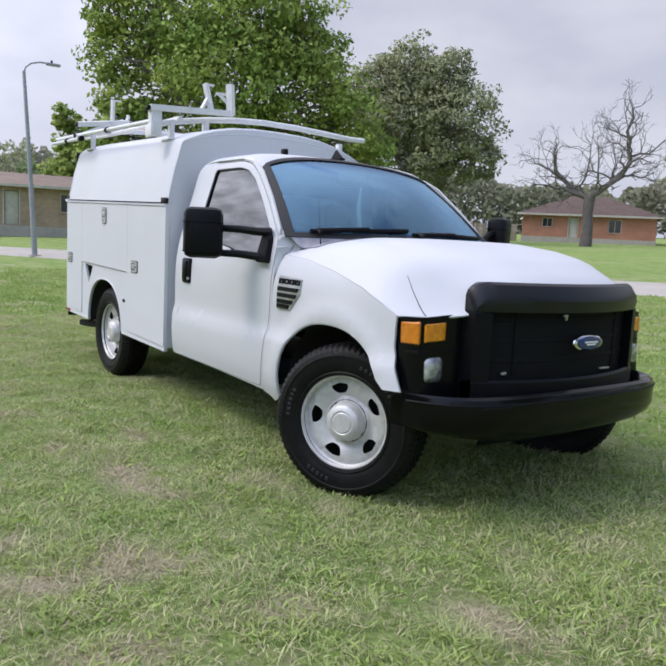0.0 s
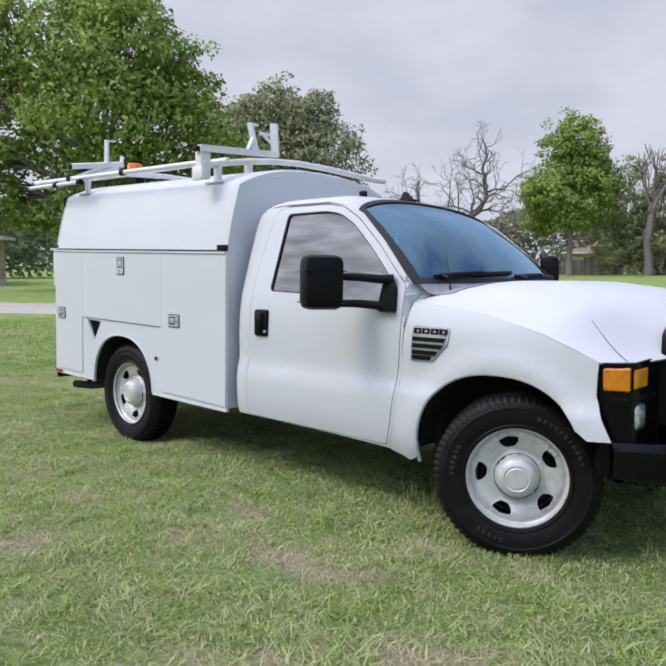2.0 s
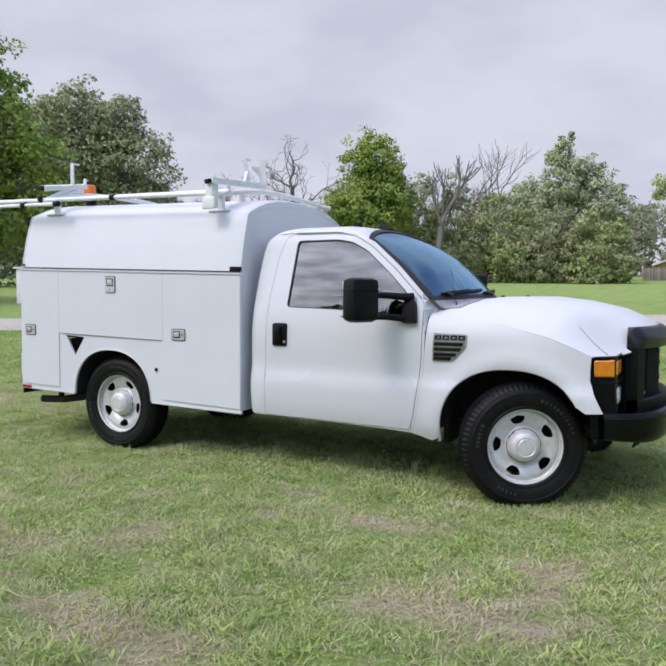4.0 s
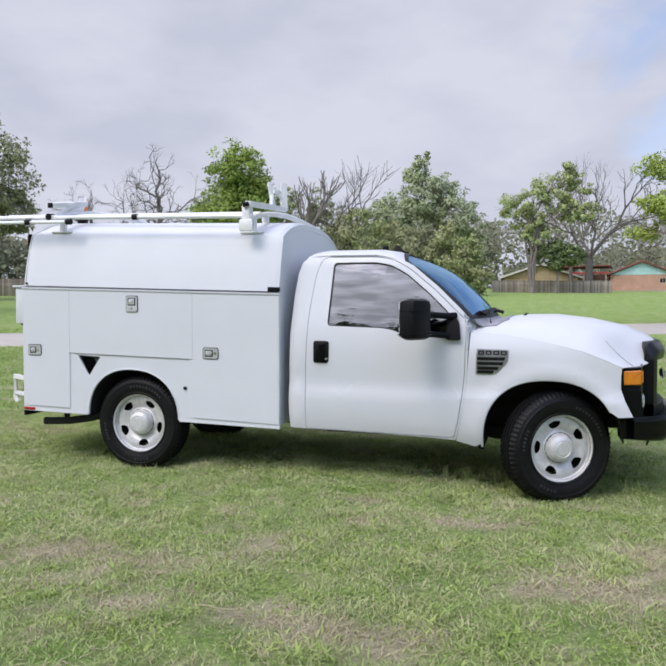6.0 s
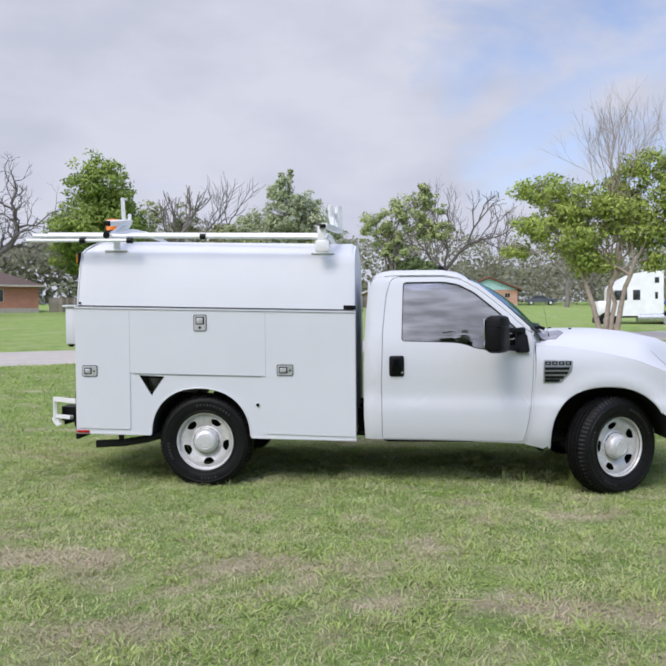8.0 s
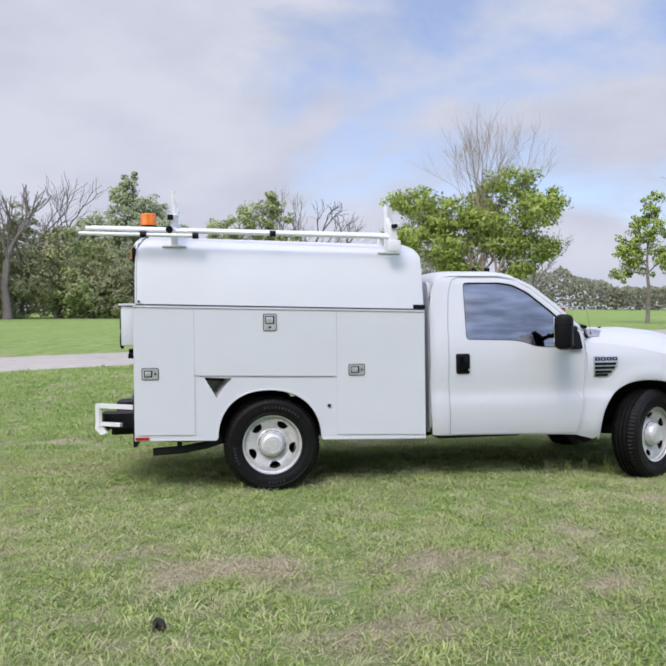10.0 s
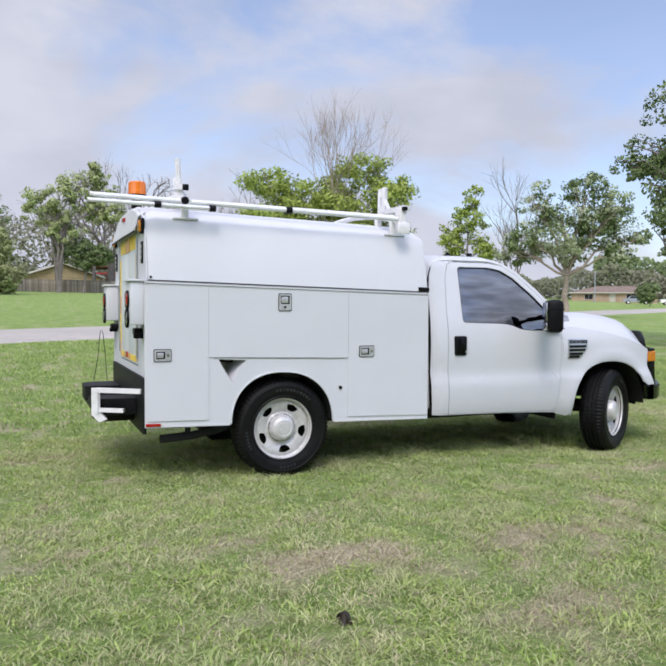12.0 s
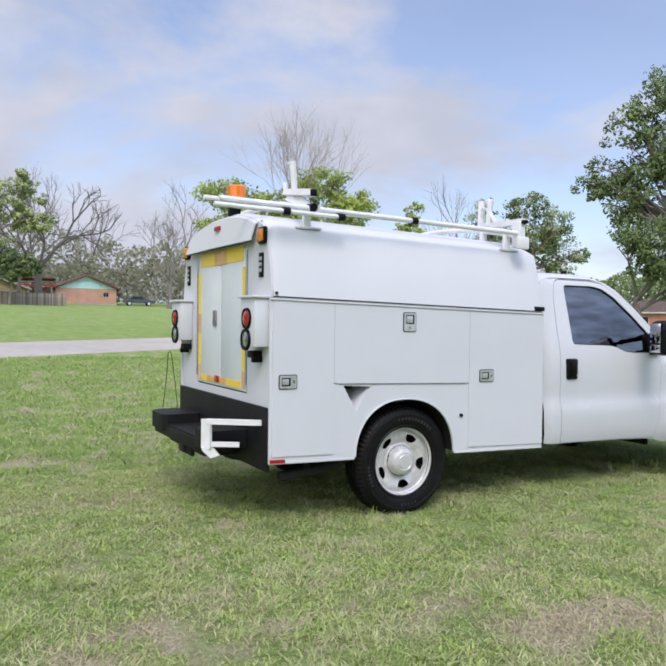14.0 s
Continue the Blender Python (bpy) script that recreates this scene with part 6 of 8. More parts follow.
def tree(name, label, x, y, trunk_top, lobes, leaf, count, size, seed, bark=None, girth=0.28, gaps=0.0, trunks=1, twigs=0, category="tree", low=False, second=None):
    """lobes: (across as seen from the field, height over the foot, radius, flatness)."""
    rng = np.random.default_rng(seed)
    z0 = rise(x, y)
    foot = Vector((x, y, z0 - 0.1))
    way = (foot - EYE_MID)
    way.z = 0
    way.normalize()
    across = Vector((way.y, -way.x, 0))
    root = thing(name, label, category, at=pose(x, y, z0 - 0.1))
    wood, spots, outs, spots_b, outs_b = Shape(), [], [], [], []
    total = sum(r * r for _, _, r, _ in lobes)
    for k, (u, h, r, flat) in enumerate(lobes):
        back = rng.uniform(-0.5, 0.5) * r * 0.8
        c = across * u + way * back + Vector((0, 0, h))
        per = 34
        n = max(8, int(3.3 * count * r * r / total / per))
        d = rng.normal(size=(n * 2, 3))
        d /= np.linalg.norm(d, axis=1)[:, None]
        rad = r * rng.uniform(0.05, 1.0, n * 2) ** 0.30
        kept = 0
        for v, q in zip(d, rad):
            lump = 0.80 + 0.42 * noise.noise((v[0] * 1.9 + seed, v[1] * 1.9, v[2] * 1.9 + k * 3))
            s = Vector((c.x + v[0] * q * lump, c.y + v[1] * q * lump, c.z + v[2] * q * lump * flat))
            if noise.noise((s.x * 0.85 + seed, s.y * 0.85, s.z * 0.95)) + 0.45 * noise.noise((s.x * 2.3, s.y * 2.3 + seed, s.z * 2.3)) < gaps - 0.45:
                continue
            if s.z < 0.15:
                continue
            puff = unit(rng.normal(size=(per, 3))) * rng.uniform(0.25, 1.0, (per, 1)) ** 0.6
            reach = (0.17 * r + 0.16) * rng.uniform(0.7, 1.3)
            away = np.array(s - c) / r
            other = second and noise.noise((s.x * 0.7 + seed * 2, s.y * 0.7, s.z * 0.45)) > 0.03
            for w in puff:
                z = s.z + w[2] * reach * 0.7
                if z > 0.12:
                    (spots_b if other else spots).append((s.x + w[0] * reach, s.y + w[1] * reach, z))
                    (outs_b if other else outs).append(w * 0.8 + away * 0.7)
            kept += 1
            if kept >= n:
                break
    for t in range(trunks):
        lean = across * rng.normal() * (0.35 if trunks == 1 else 1.0) + way * rng.normal() * 0.3
        top = Vector((0, 0, trunk_top)) + lean
        start = across * (rng.normal() * 0.25 * (trunks > 1))
        path = bent(start, top, rng, 0.05, 5)
        g = girth * (1 if trunks == 1 else rng.uniform(0.55, 0.8))
        wood.tube([path[0] - Vector((0, 0, 0.15))] + path, [g * 1.5, g * 1.25, g, g * 0.92, g * 0.85, g * 0.78, g * 0.7][: len(path) + 1], 10, False)
        mine = lobes if trunks == 1 else [l for i, l in enumerate(lobes) if i % trunks == t]
        for u, h, r, flat in mine:
            c = across * u + Vector((0, 0, h))
            limb = bent(path[-2] if h < trunk_top + 1 else path[-1], c, rng, 0.10, 5)
            wood.tube(limb, [g * 0.55, g * 0.45, g * 0.36, g * 0.28, g * 0.2, g * 0.12], 7, False)
            for j in range(7):
                d = Vector(rng.normal(size=3)).normalized()
                d.z = abs(d.z) * 0.7
                tip = c + d * r * rng.uniform(0.6, 0.95)
                b = bent(limb[rng.integers(2, 5)], tip, rng, 0.12, 4)
                wood.tube(b, [g * 0.22, g * 0.17, g * 0.12, g * 0.08, g * 0.04], 5, False)
    for j in range(twigs):
        a = rng.uniform(0, 6.28)
        d = Vector((math.cos(a) * 0.20, math.sin(a) * 0.20, 1.0))
        fork(wood, Vector((0, 0, trunk_top * 1.15)) + across * (0.10 + rng.normal() * 0.07) * trunk_top, d, 1.1 + trunk_top * 0.38, 0.014 + trunk_top * 0.005, 4, rng, 0.31, 0.14, 3)
    if not low:
        part("trunk", wood, bark or BARK, root, sharp=80)
    foliage("crown", spots, unit(np.array(outs)), size * 0.72, leaf, root, rng)
    if spots_b:
        foliage("pale_leaves", spots_b, unit(np.array(outs_b)), size * 0.62, second, root, rng)
    return root


def bare_tree(name, label, x, y, height, girth, seed, spread=0.62, depth=5, bark=None, lean=(0, 0), clear=0.25, stems=4):
    rng = np.random.default_rng(seed)
    z0 = rise(x, y)
    root = thing(name, label, "tree", at=pose(x, y, z0 - 0.1))
    wood = Shape()
    top = Vector((lean[0], lean[1], height * clear))
    path = bent((0, 0, -0.1), top, rng, 0.06, 4)
    wood.tube(path, [girth * 1.35, girth * 1.1, girth, girth * 0.92, girth * 0.85], 10, False)
    for k in range(stems):
        a = 2 * math.pi * k / stems + rng.uniform(-0.5, 0.5)
        d = Vector((math.cos(a) * spread, math.sin(a) * spread, 0.75 + 0.5 * (k == 0)))
        limb = Shape()
        fork(limb, path[-1] if k < 3 else path[-2], d, height * (0.36 if k == 0 else 0.27), girth * (0.6 if k == 0 else 0.45), depth - 1, rng, spread, 0.14, 3)
        part("limb", limb, bark or BARK, root, sharp=80)
    part("trunk", wood, bark or BARK, root, sharp=80)
    return root


def gnarled_tree(name, label, x, y, seed):
    """A wide old tree: two heavy crooked limbs and thin upright shoots, all forking into bent twigs."""
    rng = np.random.default_rng(seed)
    z0 = rise(x, y)
    root = thing(name, label, "tree", at=pose(x, y, z0 - 0.1))
    way = Vector((x, y, 0)) - Vector((EYE_MID.x, EYE_MID.y, 0))
    way.normalize()
    across = Vector((way.y, -way.x, 0))
    trunk = Shape().tube([(0, 0, -0.1), across * 0.05 + Vector((0, 0, 1.4)), across * -0.05 + Vector((0, 0, 2.9)), Vector((0, 0, 4.2))], [0.55, 0.44, 0.42, 0.46], 12, False)
    part("trunk", trunk, BARK_DARK, root, sharp=80)
    limbs = [
        ([(0, 3.9), (-1.1, 4.6), (-2.9, 6.5), (-3.6, 7.9), (-3.9, 9.3)], 0.27, 0.3),
        ([(-1.0, 4.5), (-2.6, 5.3), (-4.0, 5.5), (-5.4, 5.6)], 0.15, -0.5),
        ([(-2.9, 6.5), (-4.2, 7.5), (-5.3, 8.1), (-6.0, 8.8)], 0.12, 0.8),
        ([(0.1, 4.1), (0.9, 5.0), (2.2, 6.2), (3.1, 7.5), (3.2, 9.4), (2.9, 11.6), (3.2, 14.2)], 0.30, -0.2),
        ([(2.6, 6.8), (3.7, 6.9), (4.9, 6.7), (5.8, 6.3)], 0.10, 0.6),
        ([(3.2, 9.0), (4.3, 9.2), (5.6, 9.7), (6.9, 10.6)], 0.11, -0.6),
        ([(3.0, 11.0), (2.3, 11.4), (1.5, 11.9), (0.9, 12.2)], 0.09, 0.4),
        ([(-0.5, 4.3), (-0.6, 6.6), (-0.4, 8.6), (-0.4, 10.4)], 0.10, 0.9),
        ([(0.4, 4.6), (0.7, 6.4), (0.6, 8.4), (0.5, 9.6)], 0.09, -0.9),
        ([(1.6, 5.7), (1.9, 7.2), (2.0, 8.8), (1.8, 10.0)], 0.08, 0.5),
    ]
    for line, r, turn in limbs:
        pts = [across * (u * 0.84) + way * (turn * 1.5 * k / len(line)) + Vector((0, 0, 4.0 + (h - 4.0) * 0.72)) for k, (u, h) in enumerate(line)]
        bends = []
        for p, q in zip(pts, pts[1:]):
            bends += [p, p.lerp(q, 0.5) + Vector(rng.normal(size=3)) * 0.10 * (q - p).length]
        bends.append(pts[-1])
        radii = [r * (1 - 0.72 * k / (len(bends) - 1)) for k in range(len(bends))]
        limb = Shape().tube(bends, radii, 8, False)
        for k in range(2, len(bends)):
            for _ in range(2 if k < len(bends) - 1 else 3):
                d = (bends[k] - bends[k - 1]).normalized() * 0.55 + Vector(rng.normal(size=3)) * 0.6 + Vector((0, 0, 0.25))
                fork(limb, bends[k], d, rng.uniform(0.7, 1.25), max(0.03, radii[k] * 0.5), 3, rng, 0.85, 0.06, 2)
        part("limb", limb, BARK_DARK, root, sharp=80)
    return root


tree("broad_tree", "large spreading tree with dense fresh green leaves", -33.0, 18.4, 5.5, [(0, 10.2, 5.2, 0.9), (-4.6, 9.4, 3.9, 0.9), (4.6, 9.0, 4.2, 0.9), (1.8, 13.4, 4.2, 0.85), (-3.0, 13.2, 4.1, 0.85), (7.0, 7.2, 3.0, 0.9), (-5.6, 6.6, 2.6, 0.9), (0.5, 6.6, 4.0, 0.7), (4.6, 12.0, 3.2, 0.9), (0, 16.0, 3.2, 0.8), (-6.4, 11.0, 2.4, 1), (8.4, 5.4, 2.2, 0.8), (-5.2, 4.6, 2.3, 0.8), (-2.0, 4.3, 2.3, 0.7), (3.6, 4.6, 2.5, 0.8), (6.4, 4.0, 2.0, 0.8), (-7.0, 12.8, 2.1, 1), (-5.4, 15.2, 2.5, 0.9), (-6.6, 5.4, 2.0, 0.9)], LEAF_BRIGHT, 18500, 0.37, 3, girth=0.42, gaps=0.14)
tree("small_tree", "small green tree behind the house", -54.0, 16.4, 4.0, [(0, 7.6, 2.1, 1), (1.5, 6.2, 2.0, 1), (-0.9, 9.0, 1.4, 1), (2.4, 4.4, 2.2, 1), (-0.6, 5.0, 2.0, 1)], LEAF_BRIGHT, 3000, 0.42, 4, girth=0.2, gaps=0.1)
tree("live_oak", "broad grey-green oak with a rounded crown", -42.9, 41.3, 5.0, [(0, 11.2, 5.6, 0.95), (-4.0, 10.6, 4.2, 1), (4.2, 10.2, 4.3, 1), (0.2, 14.2, 3.8, 0.9), (5.6, 7.4, 3.0, 0.9), (-4.8, 6.8, 3.0, 0.9), (1.5, 6.6, 3.6, 0.7), (-2.8, 13.8, 3.2, 1), (3.2, 13.6, 3.2, 1)], LEAF_OLIVE, 14000, 0.40, 5, girth=0.45, gaps=0.16)
gnarled_tree("bare_tree", "gnarled leafless tree with heavy grey limbs before the house", -31.4, 51.8, 12)
tree("round_tree", "dense bright green rounded tree", -26.2, 64.2, 4.0, [(0, 9.2, 4.3, 1.0), (-2.1, 7.6, 3.3, 0.95), (1.9, 8.0, 3.2, 0.95), (0, 12.6, 3.2, 0.95), (0, 6.2, 3.3, 0.7), (-2.6, 5.6, 2.2, 0.9), (1.8, 10.6, 2.4, 1)], LEAF_BRIGHT, 11000, 0.40, 10, girth=0.3)
scrub_spots = [(-23.5, 69.5, 11.6, 3.6), (-20.2, 70.5, 11.0, 3.8), (-16.6, 72.0, 9.6, 3.7), (-13.0, 72.6, 7.4, 3.5), (-9.6, 71.8, 7.6, 3.6), (-6.4, 71.6, 6.8, 3.4), (-4.2, 72.0, 6.2, 2.6)]
for i, (x, y, h, r) in enumerate(scrub_spots):
    leaf = SCRUB if i % 3 != 1 else LEAF_OLIVE
    t = tree("scrub_tree", "tangled brown and green scrub tree", x, y, h * 0.4, [(0, h * 0.62, r * 0.85, 1.1), (-r * 0.5, h * 0.36, r * 0.8, 1), (r * 0.5, h * 0.34, r * 0.8, 1), (0, h * 0.16, r * 0.8, 0.8), (r * 0.2, h * 0.86, r * 0.5, 1.2)], leaf, 3600, 0.34, 20 + i, girth=0.16, gaps=0.05)
    tagged(t, group="scrub along the field edge")
for i, (x, y, h) in enumerate(((-19.6, 71.0, 11.0), (-16.2, 72.8, 11.5))):
    tagged(bare_tree("dead_tree", "dead leafless tree with broken limbs", x, y, h, 0.20, 40 + i, 0.62, 4, bark=BARK_DARK, lean=(0.8 - i, 0), clear=0.45, stems=3), group="dead trees in the scrub")
bare_tree("pale_tree", "pale broken dead trunk with few limbs", -20.1, 67.9, 9.2, 0.36, 47, 0.40, 4, bark=BARK, clear=0.62, stems=3)
pole_lean = thing("leaning_pole", "pale fallen pole leaning on the scrub", "pole", at=pose(-4.9, 69.6, rise(-4.9, 69.6)))
part("shaft", Shape().tube([(0, 0, 0), (-1.25, 0, 1.7)], 0.09, 8), BARK_PALE, pole_lean)
tree("flowering_tree", "tall pale flowering tree with open crown", -10.0, 81.6, 7.0, [(0, 11.0, 3.8, 1), (-3.4, 9.0, 3.4, 1), (3.4, 9.4, 3.4, 1), (-0.4, 14.2, 2.2, 1.1), (5.2, 8.0, 2.4, 1), (-5.0, 8.0, 2.4, 1), (0, 16.2, 1.0, 1.2), (2.4, 12.2, 2.2, 1)], LEAF_PALE, 6200, 0.42, 60, girth=0.28, gaps=0.40)
tree("flowering_tree", "tall pale green tree with thin open crown", 2.6, 86.4, 7.5, [(0, 11.4, 2.8, 1), (2.6, 12.6, 2.8, 0.9), (-2.8, 10.0, 2.4, 1), (4.4, 10.0, 2.0, 1), (0.6, 7.4, 2.6, 1), (3.6, 14.2, 1.6, 1), (5.8, 9.8, 1.8, 0.9), (5.2, 12.6, 1.7, 0.9)], LEAF_THIN, 4600, 0.42, 61, girth=0.26, gaps=0.58, trunks=5)
bare_tree("bare_tree", "wide leafless tree before the teal house", 9.6, 97.4, 15.5, 0.50, 70, 0.85, 5, bark=BARK_DARK, clear=0.30, stems=4)
bare_tree("bare_tree", "slender leafless tree behind the fence", 7.2, 96.0, 13.0, 0.22, 71, 0.40, 5, clear=0.3, stems=3)
for i, (x, y, h) in enumerate(((24.9, 90.7, 12.5), (34.0, 112.0, 12.0), (20.5, 124.0, 13.0), (45.0, 96.0, 10.0), (3.0, 118.0, 12.0))):
    tagged(bare_tree("bare_tree", "leafless grey tree beyond the far houses", x, y, h, 0.26, 90 + i, 0.55, 5, clear=0.32, stems=4), group="bare trees beyond the houses")
tree("shrub_tree", "dark green shrub tree by the fence", 5.2, 86.6, 3.6, [(0, 5.2, 1.9, 0.9), (-2.0, 4.9, 1.5, 0.9), (2.0, 4.6, 1.6, 0.9), (0.2, 3.6, 1.3, 0.8)], LEAF_DARK, 2600, 0.36, 72, girth=0.15)
tree("spring_tree", "multi-stemmed tree with fresh yellow-green leaves and bare shoots", 11.05, 25.5, 3.2, [(-2.71, 6.5, 1.47, 0.6), (-2.95, 4.85, 1.3, 0.5), (-3.89, 3.91, 0.71, 0.6), (-1.42, 4.38, 1.59, 0.6), (0.24, 5.56, 1.71, 0.6), (1.77, 7.09, 1.47, 0.8), (2.71, 5.8, 1.47, 0.7), (1.18, 4.73, 1.71, 0.6), (2.71, 4.38, 1.36, 0.6), (3.3, 6.39, 0.89, 0.6), (-0.71, 3.44, 1.36, 0.55), (1.89, 3.44, 1.06, 0.5), (-1.06, 5.91, 1.36, 0.7), (-1.89, 5.44, 1.18, 0.7), (0.59, 6.62, 1.18, 0.8)], LEAF_FRESH, 9000, 0.19, 80, bark=BARK_PALE, girth=0.15, gaps=0.16, trunks=4, twigs=8)
tree("slim_tree", "slim upright tree with bright new leaves", 36.5, 52.8, 5.0, [(0, 8.0, 1.7, 1.3), (0.5, 10.4, 1.1, 1.5), (-1.5, 6.2, 1.8, 1), (1.4, 5.6, 1.6, 1), (-2.0, 4.4, 1.0, 0.9)], LEAF_FRESH, 1900, 0.32, 81, girth=0.16, gaps=0.26)
bare_tree("bare_tree", "slender leafless tree by the far road", 40.1, 50.5, 10.0, 0.16, 82, 0.36, 5, clear=0.25, stems=6)
tree("field_tree", "dark green tree with pale hanging clusters and gaps in the crown", 34.4, 36.9, 3.1, [(0, 6.25, 2.52, 0.9), (-2.66, 5.54, 1.96, 0.8), (2.66, 6.52, 2.24, 0.9), (-1.89, 8.34, 1.54, 1.3), (1.4, 8.9, 1.68, 1.3), (3.64, 4.56, 1.4, 0.6), (-3.64, 4.42, 1.26, 0.6), (3.5, 7.92, 1.68, 1), (5.04, 5.68, 0.98, 0.6), (0.28, 4.42, 1.26, 0.7)], LEAF_DARK, 5200, 0.29, 83, bark=BARK_PALE, girth=0.22, gaps=0.34, second=LEAF_PALE)
tree("corner_oak", "dark green oak with heavy leaning limbs", 22.0, 11.9, 3.4, [(0, 6.6, 2.6, 0.9), (-2.4, 5.6, 1.9, 0.9), (-1.4, 7.6, 1.7, 0.9), (2.6, 6.6, 2.6, 0.9), (1.0, 8.4, 1.8, 0.8), (-1.0, 8.9, 1.5, 0.9), (-2.6, 7.7, 1.5, 0.9), (0.9, 9.6, 1.5, 0.9), (3.0, 9.0, 1.9, 0.9), (4.6, 6.0, 2.4, 1), (-3.9, 7.2, 1.2, 0.9), (-3.7, 5.9, 1.0, 0.8), (-4.6, 6.7, 0.8, 0.8), (-1.8, 10.1, 1.5, 0.9), (0.6, 10.8, 1.5, 0.9), (-3.2, 8.9, 1.2, 0.9), (2.6, 10.6, 1.8, 0.9)], LEAF_DARK, 11600, 0.20, 84, girth=0.30, gaps=0.20)
tree("grey_shrub", "feathery grey-green shrub under the oak", 18.2, 12.1, 2.2, [(-0.6, 4.0, 0.9, 1), (0.4, 3.6, 1.2, 1), (1.4, 4.3, 1.3, 1), (2.6, 4.2, 1.5, 1), (1.2, 2.9, 1.2, 0.8), (2.6, 3.0, 1.3, 0.8)], LEAF_DARK, 4600, 0.17, 85, girth=0.12, gaps=0.16, category="shrub")
tree("round_bush", "clipped round dark green bush", 80.0, 72.7, 1.0, [(0, 2.0, 1.75, 0.95)], LEAF_DARK, 1300, 0.34, 86, girth=0.06, category="bush")


def treeline(name, label, a0, a1, dist, h0, h1, leaf, count, seed, size=0.6, cx=1.0, cy=-5.0, deep=8):
    """A far wood as one mass of leaves along an arc (degrees round the field)."""
    rng = np.random.default_rng(seed)
    spots, outs = [], []
    while len(spots) < count:
        t = rng.uniform()
        a = radians(a0 + (a1 - a0) * t)
        d = dist + rng.uniform(-deep, deep)
        h = h0 + (h1 - h0) * (0.5 + 0.75 * noise.noise((t * abs(a1 - a0) * 0.16 + seed, 0.3, 0))) + 2.2 * noise.noise((t * abs(a1 - a0) * 0.75, seed, 0))
        z = max(0.2, h) * rng.uniform(0.0, 1.0) ** 0.7
        x, y = cx + d * math.cos(a), cy + d * math.sin(a)
        spots.append((x, y, rise(x, y) + z))
        outs.append((-math.cos(a) + 0.5 * rng.normal(), -math.sin(a) + 0.5 * rng.normal(), 0.6))
    ob = foliage(name, spots, unit(np.array(outs)), size, leaf, None, rng)
    tagged(ob, label, "trees", kind="stuff")


treeline("far_woods", "hazy far line of mixed trees", 92, 172, 135, 7, 13, FAR_LEAF, 35000, 101, 0.95)
treeline("far_woods", "green trees behind the tan house", 163, 186, 82, 8, 11, LEAF_OLIVE, 7000, 106, 0.5, deep=4)
treeline("hedge", "dark low bushes behind the broad tree", 137, 166, 72, 4, 7, LEAF_DARK, 9000, 107, 0.55, deep=3)
treeline("far_woods", "hazy far line of bare and green trees", 30, 92, 178, 4, 10, FAR_LEAF, 35000, 102, 0.75)
treeline("far_woods", "hazy brown and green trees behind the houses", 70, 108, 122, 8, 14, FAR_LEAF, 14000, 105, 0.6)
treeline("far_woods", "far line of green trees", 0, 48, 182, 5, 11, LEAF_DARK, 34000, 103, 0.8)
treeline("far_woods", "green woods on the opposite side of the field", 185, 358, 62, 3, 9, LEAF_OLIVE, 16000, 104, 0.75)
# unseen trees behind the viewpoint, placed to darken the side window's reflection
treeline("near_woods", "unseen dark trees added for the side window's reflection", 235, 299, 18, 9, 14, LEAF_DARK, 20000, 105, 0.6, deep=2)

